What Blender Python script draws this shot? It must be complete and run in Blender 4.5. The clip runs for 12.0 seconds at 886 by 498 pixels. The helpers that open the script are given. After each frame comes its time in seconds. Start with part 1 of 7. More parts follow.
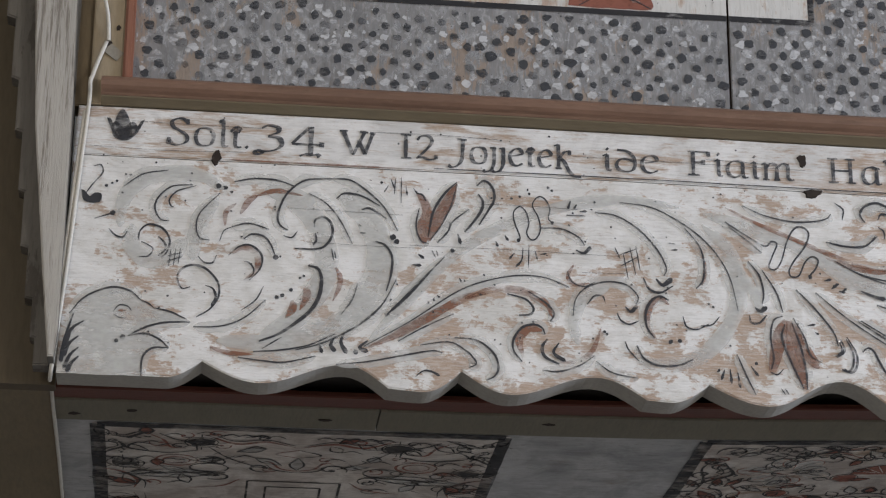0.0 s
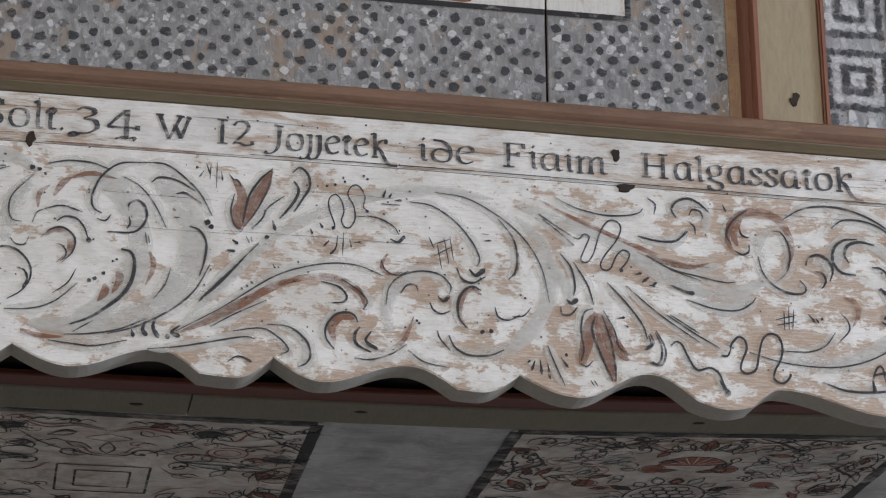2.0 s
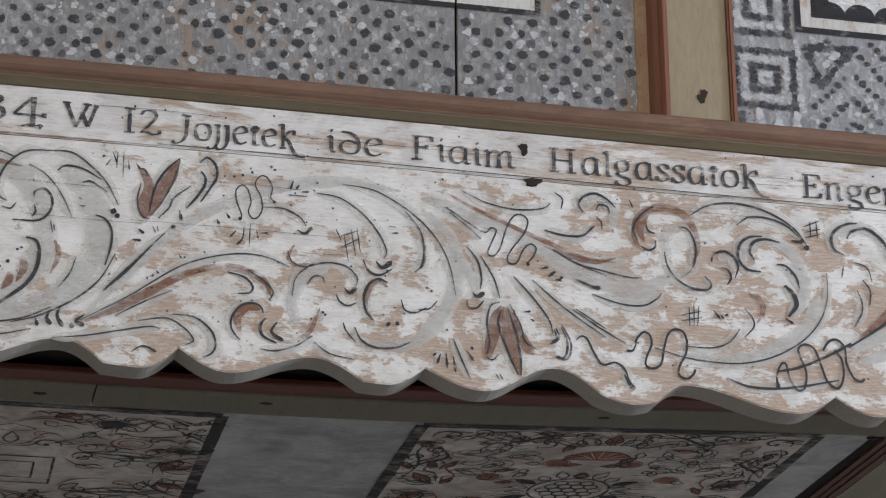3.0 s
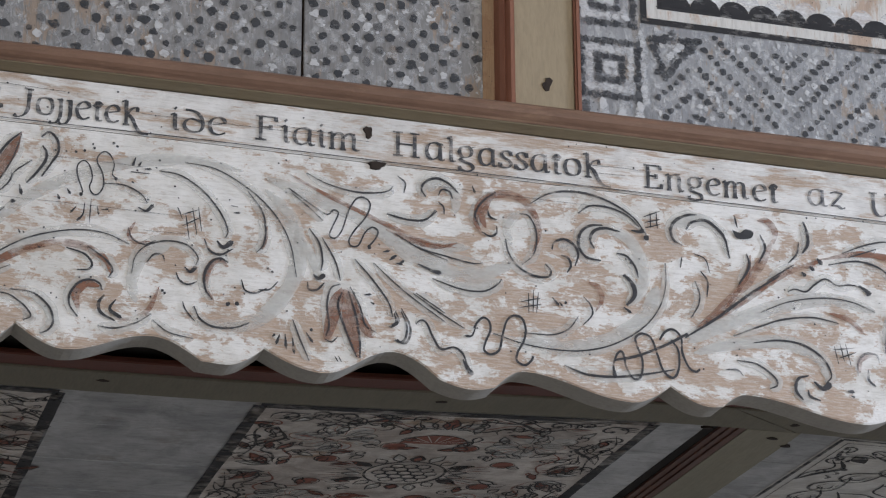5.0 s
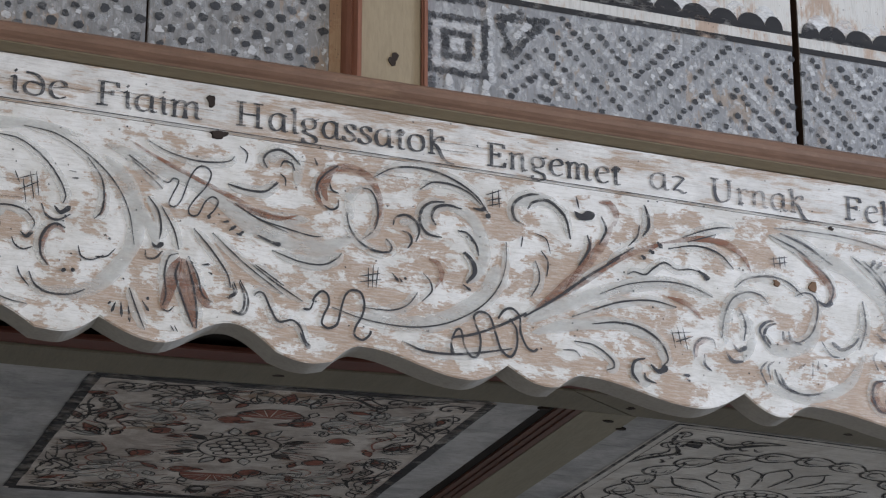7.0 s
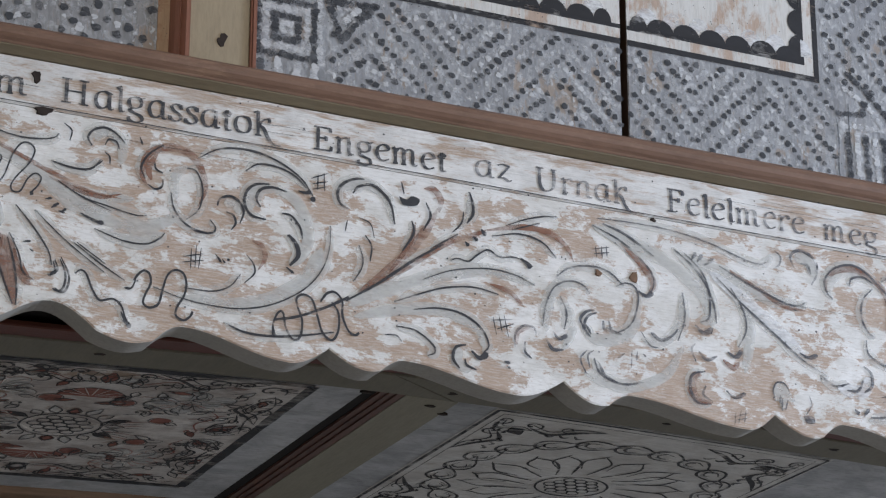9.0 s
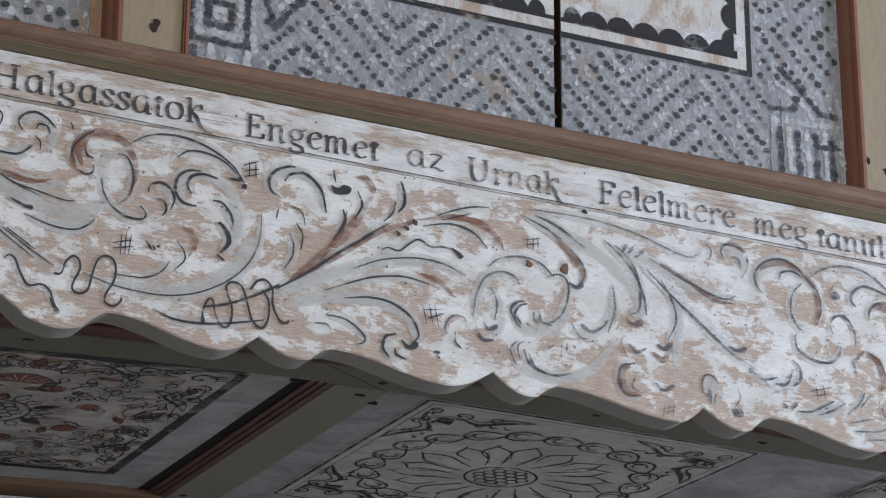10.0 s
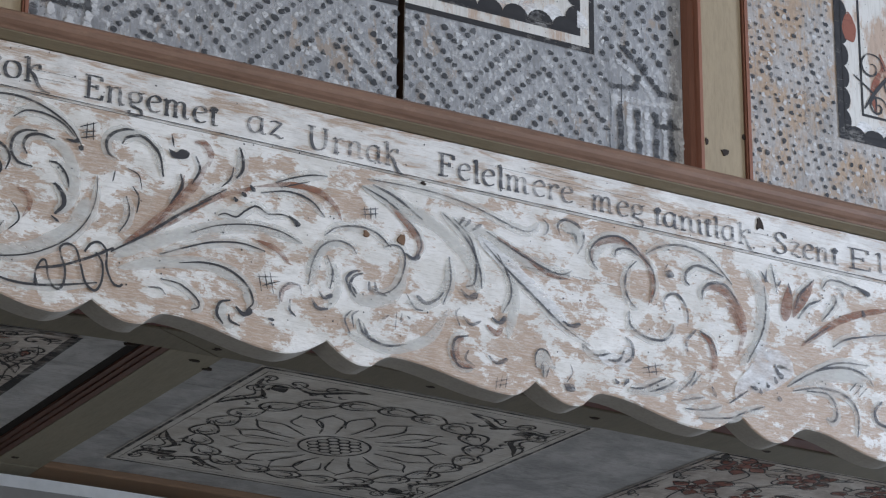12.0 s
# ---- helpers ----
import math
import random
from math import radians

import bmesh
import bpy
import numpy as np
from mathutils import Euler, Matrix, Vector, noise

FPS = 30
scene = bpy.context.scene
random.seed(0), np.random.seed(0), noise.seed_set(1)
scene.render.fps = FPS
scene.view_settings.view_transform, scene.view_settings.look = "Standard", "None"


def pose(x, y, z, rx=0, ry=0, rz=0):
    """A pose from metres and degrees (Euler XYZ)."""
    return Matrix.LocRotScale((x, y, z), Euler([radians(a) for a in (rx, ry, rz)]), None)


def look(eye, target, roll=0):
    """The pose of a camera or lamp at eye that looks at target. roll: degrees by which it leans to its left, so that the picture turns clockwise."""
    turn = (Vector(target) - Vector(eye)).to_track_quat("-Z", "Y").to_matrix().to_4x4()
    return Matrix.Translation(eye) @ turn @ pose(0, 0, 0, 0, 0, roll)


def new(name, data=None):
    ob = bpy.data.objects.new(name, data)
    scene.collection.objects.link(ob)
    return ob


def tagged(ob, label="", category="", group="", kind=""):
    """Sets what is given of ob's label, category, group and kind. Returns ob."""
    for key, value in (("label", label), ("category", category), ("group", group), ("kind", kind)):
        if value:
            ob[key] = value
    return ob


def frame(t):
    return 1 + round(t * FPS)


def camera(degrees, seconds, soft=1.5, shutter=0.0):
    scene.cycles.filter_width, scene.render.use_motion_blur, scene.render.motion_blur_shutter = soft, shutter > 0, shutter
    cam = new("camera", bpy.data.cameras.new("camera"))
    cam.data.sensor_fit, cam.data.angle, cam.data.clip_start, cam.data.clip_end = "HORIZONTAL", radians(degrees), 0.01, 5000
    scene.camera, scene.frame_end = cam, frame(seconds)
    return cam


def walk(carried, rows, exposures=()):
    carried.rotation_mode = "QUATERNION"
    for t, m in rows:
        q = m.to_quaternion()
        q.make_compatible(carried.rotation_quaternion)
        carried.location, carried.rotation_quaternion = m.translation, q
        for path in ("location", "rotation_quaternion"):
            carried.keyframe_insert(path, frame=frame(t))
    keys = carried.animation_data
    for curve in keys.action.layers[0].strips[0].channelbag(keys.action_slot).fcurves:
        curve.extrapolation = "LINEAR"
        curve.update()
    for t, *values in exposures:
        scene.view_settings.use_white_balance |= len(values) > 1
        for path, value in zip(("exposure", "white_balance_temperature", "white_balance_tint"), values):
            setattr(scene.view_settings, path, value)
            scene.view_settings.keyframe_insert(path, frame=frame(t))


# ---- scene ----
# Camera: a slow hand-held pan from below the gallery; the eye drifts a few centimetres as the body turns.
cam = camera(20.2, 12.0, 1.2)
# seconds, eye x, y, z, yaw, pitch, roll
PAN = [
    (0, -0.0499, -2.9900, 1.6185, -6.160, 22.212, 0.310),
    (0.5, -0.0488, -2.9920, 1.6189, -7.233, 22.248, 0.213),
    (1, -0.0471, -2.9958, 1.6180, -8.396, 22.202, 0.006),
    (1.5, -0.0431, -3.0002, 1.6214, -9.378, 21.966, -0.072),
    (2, -0.0386, -3.0021, 1.6187, -10.528, 21.869, -0.166),
    (2.5, -0.0355, -3.0005, 1.6185, -11.554, 21.734, -0.211),
    (3, -0.0309, -3.0015, 1.6155, -12.696, 21.751, -0.300),
    (5, -0.0271, -3.0064, 1.6176, -16.524, 21.281, -0.284),
    (5.5, -0.0175, -3.0034, 1.6168, -17.265, 21.152, -0.233),
    (6, -0.0152, -2.9945, 1.6113, -18.111, 21.031, -0.160),
    (6.5, -0.0153, -2.9864, 1.6099, -19.133, 20.891, -0.045),
    (7, -0.0112, -2.9907, 1.6111, -20.270, 20.908, 0.030),
    (7.5, -0.0076, -2.9982, 1.6102, -21.396, 20.975, 0.056),
    (9.5, 0.0112, -3.0107, 1.6102, -24.965, 20.351, 0.045),
    (10, 0.0142, -3.0112, 1.6098, -25.747, 20.271, 0.153),
    (10.5, 0.0151, -3.0127, 1.6098, -26.711, 20.231, 0.246),
    (11, 0.0188, -3.0216, 1.6081, -27.514, 20.069, 0.297),
    (11.5, 0.0289, -3.0237, 1.6060, -28.149, 19.873, 0.434),
    (12, 0.0326, -3.0236, 1.6066, -29.373, 19.631, 0.526),
]


def heading(yaw, pitch):
    a, b = radians(yaw), radians(pitch)
    return Vector((-math.sin(a) * math.cos(b), math.cos(a) * math.cos(b), math.sin(b)))


walk(cam, [(t, look((x, y, z), Vector((x, y, z)) + heading(a, b) * 3, c)) for t, x, y, z, a, b, c in PAN],
     exposures=[(0, -0.03, 6800, 11), (3, 0.0, 6780, 11), (6, -0.02, 6650, 10.5), (7.5, -0.07, 6600, 10), (9.5, -0.15, 6480, 10), (12, -0.22, 6450, 9)])

# ---- world and light: daylight through the church windows ----
world = bpy.data.worlds.new("world")
scene.world = world
world.use_nodes = True
wn, wl = world.node_tree.nodes, world.node_tree.links
sky = wn.new("ShaderNodeTexSky")
sky.sky_type, sky.sun_disc, sky.sun_elevation, sky.sun_rotation = "NISHITA", False, radians(35), radians(150)
wl.new(sky.outputs[0], wn["Background"].inputs[0])
wn["Background"].inputs[1].default_value = 0.1


def window_light(name, m, sx, sz, power, colour):
    lamp = bpy.data.lights.new(name, "AREA")
    lamp.shape, lamp.size, lamp.size_y, lamp.energy, lamp.color = "RECTANGLE", sx, sz, power, colour
    ob = new(name, lamp)
    ob.matrix_world = m
    return ob


DAY = (0.985, 0.965, 0.975)
SKYLIGHT = (0.81, 0.95, 1.22)
# east wall window, and two windows in the wall behind the visitor
window_light("window_light", look((6.85, -2.4, 2.9), (1.5, -1.0, 2.2)), 1.3, 2.2, 285, SKYLIGHT)
window_light("window_light", look((-1.6, -5.85, 2.8), (-1.2, 0, 2.2)), 1.2, 2.2, 45, (1.0, 0.945, 0.88))
window_light("window_light", look((3.4, -5.85, 2.8), (2.8, 0, 2.2)), 1.2, 2.2, 72, DAY)


# ---- materials ----
def nodes_of(name):
    m = bpy.data.materials.new(name)
    m.use_nodes = True
    return m, m.node_tree.nodes, m.node_tree.links, m.node_tree.nodes["Principled BSDF"]


def coords(n, l, scale, space="Object"):
    tc, mp = n.new("ShaderNodeTexCoord"), n.new("ShaderNodeMapping")
    mp.inputs["Scale"].default_value = scale
    if space == "World":
        geo = n.new("ShaderNodeNewGeometry")
        l.new(geo.outputs["Position"], mp.inputs["Vector"])
    else:
        l.new(tc.outputs[space], mp.inputs["Vector"])
    return mp.outputs[0]


def noise_of(n, l, scale, size, detail=4.0, rough=0.6, space="World", bend=0.0):
    t = n.new("ShaderNodeTexNoise")
    t.inputs["Scale"].default_value, t.inputs["Detail"].default_value, t.inputs["Roughness"].default_value = size, detail, rough
    t.inputs["Distortion"].default_value = bend
    l.new(coords(n, l, scale, space), t.inputs["Vector"])
    return t.outputs["Fac"]


def ramp(n, l, value, stops):
    r = n.new("ShaderNodeValToRGB")
    el = r.color_ramp.elements
    for k, (p, c) in enumerate(stops):
        e = el[k] if k < 2 else el.new(p)
        e.position, e.color = p, (*c, 1) if len(c) == 3 else c
    l.new(value, r.inputs[0])
    return r.outputs[0]


def mixed(n, l, fac, a, b, how="MIX"):
    m = n.new("ShaderNodeMix")
    m.data_type, m.blend_type = "RGBA", how
    for sock, v in ((m.inputs[0], fac), (m.inputs[6], a), (m.inputs[7], b)):
        if isinstance(v, (int, float)):
            sock.default_value = v
        elif isinstance(v, tuple):
            sock.default_value = (*v, 1)
        else:
            l.new(v, sock)
    return m.outputs[2]


def maths(n, l, op, a, b=0.0, clamp=False):
    m = n.new("ShaderNodeMath")
    m.operation, m.use_clamp = op, clamp
    for sock, v in zip(m.inputs, (a, b)):
        if isinstance(v, (int, float)):
            sock.default_value = v
        else:
            l.new(v, sock)
    return m.outputs[0]


def bumped(n, l, bsdf, height, strength, distance=0.002):
    b = n.new("ShaderNodeBump")
    b.inputs["Strength"].default_value, b.inputs["Distance"].default_value = strength, distance
    l.new(height, b.inputs["Height"])
    l.new(b.outputs[0], bsdf.inputs["Normal"])


def worn_paint(name, paint, wood, wear, grain=(3, 30, 30), patch=(9, 14, 17), rough=0.62, dirt=0.0, stain=None, soft=0.035, drag=0.0, mottle=None, drift=0.0, fibre=0.26, flake=0.66):
    """Old distemper on a plank: paint over bare wood that shows through in patches streaked along the grain."""
    m, n, l, b = nodes_of(name)
    big = noise_of(n, l, patch, 1.0, 9, flake, bend=0.25)
    low = noise_of(n, l, (1, 1, 1), 2.3, 2, 0.5)
    streak = noise_of(n, l, grain, 6.0, 5, 0.7)
    fine = noise_of(n, l, tuple(g * 5 for g in grain), 9.0, 3, 0.6)
    w = maths(n, l, "ADD", maths(n, l, "MULTIPLY", big, 1 - fibre), maths(n, l, "MULTIPLY", streak, fibre))
    w = maths(n, l, "ADD", w, maths(n, l, "MULTIPLY", maths(n, l, "SUBTRACT", low, 0.5), 0.22))
    if drift:
        # more rubbed towards the far end and the lower edge
        xyz = n.new("ShaderNodeSeparateXYZ")
        l.new(n.new("ShaderNodeNewGeometry").outputs["Position"], xyz.inputs[0])
        along = maths(n, l, "MINIMUM", maths(n, l, "SUBTRACT", xyz.outputs["X"], 0.9), 0.5)
        down = maths(n, l, "MULTIPLY", maths(n, l, "SUBTRACT", 2.81, xyz.outputs["Z"]), 6.0)
        w = maths(n, l, "ADD", w, maths(n, l, "MULTIPLY", maths(n, l, "ADD", along, down), drift))
    mask = ramp(n, l, w, ((wear, (0, 0, 0)), (wear + soft, (0.92, 0.92, 0.92))))
    if drag:
        # remains of paint dragged along the grain over the rubbed wood
        rest = noise_of(n, l, (grain[0] * 1.6, grain[1] * 1.5, grain[2] * 1.5), 5.0, 5, 0.75, bend=0.3)
        mask = mixed(n, l, 1.0, mask, ramp(n, l, rest, ((0.40, (1 - drag,) * 3), (0.53, (1, 1, 1)))), "MULTIPLY")
    timber = mixed(n, l, fine, tuple(c * 0.72 for c in wood), tuple(min(1, c * 1.2) for c in wood))
    shade = noise_of(n, l, (2.2, 2.2, 3.0), 2.0, 4, 0.6)
    coat = mixed(n, l, shade, tuple(c * 0.84 for c in paint), tuple(min(0.9, c * 1.06) for c in paint))
    if stain:
        smear = ramp(n, l, noise_of(n, l, (9, 9, 13), 1.3, 7, 0.7, bend=0.5), ((0.42, (0, 0, 0)), (0.60, (0.75, 0.75, 0.75))))
        coat = mixed(n, l, smear, coat, stain)
    if mottle:
        # scumbled with a dry brush: small light and dark touches
        touch = noise_of(n, l, (1.0, 1.0, 0.62), 95.0, 4, 0.7, bend=0.8)
        wide = noise_of(n, l, (1.0, 1.0, 0.4), 26.0, 4, 0.65)
        coat = mixed(n, l, ramp(n, l, touch, ((0.50, (0, 0, 0)), (0.64, (0.75, 0.75, 0.75)))), coat, mottle[0])
        coat = mixed(n, l, ramp(n, l, wide, ((0.50, (0, 0, 0)), (0.70, (0.7, 0.7, 0.7)))), coat, mottle[1])
    chip = ramp(n, l, noise_of(n, l, (grain[0] * 14, grain[1] * 6, grain[2] * 6), 1.0, 4, 0.7), ((0.60, (0, 0, 0)), (0.66, (0.7, 0.7, 0.7))))
    col = mixed(n, l, maths(n, l, "MAXIMUM", mask, maths(n, l, "MULTIPLY", chip, 0.55)), coat, timber)
    lines = ramp(n, l, streak, ((0.30, (0.70, 0.69, 0.67)), (0.52, (1, 1, 1))))
    col = mixed(n, l, 0.75, col, lines, "MULTIPLY")
    if dirt:
        d = ramp(n, l, noise_of(n, l, (1.6, 1.6, 1.6), 3.0, 6, 0.7), ((0.35, (1 - dirt,) * 3), (0.7, (1, 1, 1))))
        col = mixed(n, l, 1.0, col, d, "MULTIPLY")
    l.new(col, b.inputs["Base Color"])
    b.inputs["Roughness"].default_value = rough
    b.inputs["Specular IOR Level"].default_value = 0.3
    h = maths(n, l, "SUBTRACT", maths(n, l, "MULTIPLY", streak, 0.5), maths(n, l, "MULTIPLY", mask, 0.35))
    bumped(n, l, b, maths(n, l, "ADD", h, maths(n, l, "MULTIPLY", fine, 0.3)), 0.5, 0.0015)
    return m


def brushed(name, colour, cover=0.5, spread=0.1, rough=0.6, vary=0.25, size=60.0, island=0.0, strength=1.0):
    """Thin brushed paint, rubbed through in places so that the ground shows."""
    m, n, l, b = nodes_of(name)
    a = noise_of(n, l, (0.5, 1, 1.3), size, 4, 0.7)
    c = noise_of(n, l, (1, 1, 1), size * 0.16, 3, 0.6)
    f = maths(n, l, "ADD", maths(n, l, "MULTIPLY", a, 0.6), maths(n, l, "MULTIPLY", c, 0.4))
    if island:
        each = n.new("ShaderNodeNewGeometry").outputs["Random Per Island"]
        f = maths(n, l, "ADD", f, maths(n, l, "MULTIPLY", maths(n, l, "SUBTRACT", each, 0.62), island))
    alpha = ramp(n, l, f, ((cover - spread, (1, 1, 1)), (cover + spread, (0, 0, 0))))
    col = mixed(n, l, a, tuple(k * (1 - vary) for k in colour), tuple(min(1, k * (1 + vary)) for k in colour))
    l.new(col, b.inputs["Base Color"])
    if strength < 1:
        alpha = maths(n, l, "MULTIPLY", alpha, strength)
    l.new(alpha, b.inputs["Alpha"])
    b.inputs["Roughness"].default_value = rough
    b.inputs["Specular IOR Level"].default_value = 0.25
    return m


def plain(name, colour, rough=0.6, vary=0.2, size=12.0, metal=0.0, stretch=(1, 1, 1), bump=0.3):
    m, n, l, b = nodes_of(name)
    a = noise_of(n, l, stretch, size, 5, 0.65)
    g = noise_of(n, l, stretch, size * 9, 3, 0.6)
    col = mixed(n, l, a, tuple(k * (1 - vary) for k in colour), tuple(min(1, k * (1 + vary)) for k in colour))
    col = mixed(n, l, 0.35, col, ramp(n, l, g, ((0.3, (0.6, 0.6, 0.6)), (0.6, (1, 1, 1)))), "MULTIPLY")
    l.new(col, b.inputs["Base Color"])
    b.inputs["Roughness"].default_value, b.inputs["Metallic"].default_value = rough, metal
    b.inputs["Specular IOR Level"].default_value = 0.3
    bumped(n, l, b, g, bump, 0.001)
    return m


M_BOARD = worn_paint("worn_white_paint", (0.85, 0.842, 0.822), (0.45, 0.325, 0.238), 0.495, grain=(6, 52, 52), patch=(13, 14, 22), stain=(0.62, 0.605, 0.565), soft=0.028, drag=0.36, rough=0.50, drift=0.026, fibre=0.23, flake=0.715)
M_TEXT = worn_paint("worn_white_text_paint", (0.85, 0.842, 0.822), (0.45, 0.33, 0.24), 0.497, grain=(4, 60, 60), patch=(9, 14, 40), stain=(0.60, 0.59, 0.57), soft=0.06, drag=0.6, rough=0.52)
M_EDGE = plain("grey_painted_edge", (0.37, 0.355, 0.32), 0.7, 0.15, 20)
M_GREY = worn_paint("grey_blue_ground", (0.335, 0.344, 0.356), (0.34, 0.285, 0.24), 0.57, grain=(34, 34, 4), patch=(20, 14, 11), stain=(0.28, 0.285, 0.30), mottle=((0.54, 0.55, 0.56), (0.20, 0.205, 0.215)))
M_GREY_DULL = worn_paint("dull_grey_ground", (0.272, 0.272, 0.274), (0.32, 0.255, 0.205), 0.525, grain=(34, 34, 4), patch=(20, 14, 11), stain=(0.235, 0.23, 0.228), mottle=((0.43, 0.434, 0.44), (0.16, 0.16, 0.162)))
M_SOFFIT = worn_paint("grey_soffit_paint", (0.62, 0.63, 0.63), (0.32, 0.28, 0.24), 0.60, grain=(5, 22, 22), dirt=0.35, stain=(0.36, 0.365, 0.37), soft=0.12)
M_FIELD = worn_paint("pale_field_paint", (0.77, 0.725, 0.67), (0.38, 0.28, 0.20), 0.60, grain=(3, 30, 30), dirt=0.25, stain=(0.36, 0.3, 0.26))
M_FIELD_GREY = worn_paint("grey_field_paint", (0.78, 0.765, 0.72), (0.46, 0.40, 0.33), 0.57, grain=(3, 30, 30), dirt=0.25, stain=(0.58, 0.55, 0.50), soft=0.1)
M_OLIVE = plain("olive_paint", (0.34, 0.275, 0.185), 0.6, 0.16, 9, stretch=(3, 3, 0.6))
# the stile olive darkened, with the shade below the rail put into it
M_OLIVE_SHADED = plain("shaded_olive_paint", (0.20, 0.163, 0.105), 0.6, 0.16, 9, stretch=(0.6, 3, 3))
M_BROWN = worn_paint("red_brown_paint", (0.25, 0.148, 0.102), (0.33, 0.21, 0.14), 0.575, grain=(3, 18, 18), patch=(7, 14, 22), rough=0.5, dirt=0.25, soft=0.10)
M_STILE_SHADE = plain("shaded_stile_olive", (0.17, 0.128, 0.075), 0.6, 0.2, 9, stretch=(3, 3, 0.6))
# the dark boarding olive, brightened to make up for weak light on the underside
M_OLIVE_RAISED = plain("brightened_olive_paint", (0.20, 0.158, 0.098), 0.6, 0.2, 7, stretch=(3, 0.6, 3))
M_OLIVE_DULL = plain("dull_olive_paint", (0.185, 0.168, 0.125), 0.6, 0.2, 8, stretch=(4, 0.6, 3))
M_RED = plain("oxblood_paint", (0.125, 0.040, 0.027), 0.5, 0.25, 8, stretch=(0.5, 5, 5))
M_BATTEN = plain("olive_batten_paint", (0.27, 0.248, 0.185), 0.6, 0.22, 8, stretch=(4, 0.6, 3))
M_RED_BATTEN = plain("brown_red_batten_paint", (0.125, 0.062, 0.044), 0.5, 0.35, 8, stretch=(5, 0.5, 5))
M_MOULD = plain("red_moulding_paint", (0.26, 0.115, 0.075), 0.5, 0.25, 8, stretch=(5, 5, 0.5))
M_BLACK = brushed("black_paint", (0.030, 0.030, 0.033), 0.62, 0.09, 0.55, 0.4)
M_RUST_FULL = brushed("red_flower_paint", (0.27, 0.10, 0.07), 0.57, 0.1, 0.6, 0.3)
M_DOT = brushed("black_dab", (0.055, 0.058, 0.064), 0.56, 0.13, 0.6, 0.5, 170, island=0.14)
M_WHITE = brushed("white_dab", (0.66, 0.67, 0.68), 0.51, 0.18, 0.6, 0.15, 230, island=0.3, strength=0.78)
M_PALE = brushed("pale_grey_dab", (0.50, 0.515, 0.53), 0.50, 0.20, 0.6, 0.2, 120, island=0.2, strength=0.40)
M_FADED = brushed("faded_black_dab", (0.12, 0.124, 0.132), 0.53, 0.16, 0.6, 0.4, 150, island=0.2, strength=0.75)
M_PETAL = brushed("red_brown_petal", (0.25, 0.12, 0.078), 0.56, 0.16, 0.6, 0.35, 45, strength=0.85)
M_RUST = brushed("red_brown_brush", (0.26, 0.125, 0.08), 0.50, 0.13, 0.6, 0.3)
M_WASH = brushed("grey_green_wash", (0.69, 0.69, 0.66), 0.56, 0.17, 0.62, 0.12, 40, strength=0.56)
M_CHALK = brushed("chalk_white", (0.78, 0.79, 0.80), 0.50, 0.12, 0.65, 0.1, 45)
M_INK = brushed("dark_ink_line", (0.045, 0.046, 0.051), 0.595, 0.09, 0.6, 0.5, 70)
M_LETTER = brushed("dry_brushed_letter", (0.058, 0.060, 0.066), 0.565, 0.11, 0.6, 0.5, 90)
M_INK_WORN = brushed("rubbed_ink_line", (0.085, 0.088, 0.10), 0.53, 0.12, 0.6, 0.5, 70)
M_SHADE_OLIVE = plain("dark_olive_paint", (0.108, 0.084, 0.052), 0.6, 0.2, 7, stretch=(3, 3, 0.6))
M_INK_DARK = brushed("soffit_ink_line", (0.042, 0.040, 0.039), 0.575, 0.10, 0.6, 0.5, 70)
M_PLANK_SIDE = plain("dark_bare_plank_edge", (0.07, 0.042, 0.026), 0.8, 0.4, 12)
M_KNOT = plain("brown_knot_wood", (0.17, 0.10, 0.06), 0.7, 0.4, 60)
# near-black that puts the shade of gaps and hollows into the colour
M_DARK = plain("void_shade_black", (0.02, 0.017, 0.015), 0.9, 0.3, 9)
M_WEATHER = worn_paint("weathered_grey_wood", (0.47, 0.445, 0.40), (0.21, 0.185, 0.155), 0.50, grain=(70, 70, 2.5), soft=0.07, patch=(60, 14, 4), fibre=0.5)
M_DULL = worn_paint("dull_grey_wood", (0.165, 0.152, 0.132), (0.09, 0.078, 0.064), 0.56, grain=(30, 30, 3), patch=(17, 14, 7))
M_CABLE = plain("white_cable_plastic", (0.66, 0.63, 0.56), 0.45, 0.08, 30)
M_IRON = plain("rusty_iron", (0.035, 0.025, 0.02), 0.8, 0.4, 60)
M_PLASTER = plain("lime_plaster", (0.66, 0.64, 0.60), 0.85, 0.06, 2.5)
# darker copy of the lime plaster: the shade under the gallery is in its colour
M_PLASTER_SHADED = plain("shaded_lime_plaster", (0.29, 0.285, 0.275), 0.85, 0.08, 2.5)
M_FLOOR = plain("worn_floor_boards", (0.30, 0.265, 0.225), 0.6, 0.25, 4, stretch=(0.4, 4, 1))


# ---- mesh helpers ----
def part(name, bm, material, parent=None, label=""):
    me = bpy.data.meshes.new(name)
    bm.to_mesh(me)
    bm.free()
    for m in material if isinstance(material, (list, tuple)) else [material]:
        me.materials.append(m)
    ob = new(name, me)
    if parent:
        ob.parent = parent
        ob.matrix_parent_inverse = Matrix.Translation(-parent.location)
    if label:
        ob["label"] = label
    return ob


def holder(name, at=(0, 0, 0)):
    e = new(name)
    e.empty_display_size = 0.05
    e.location = at
    return e


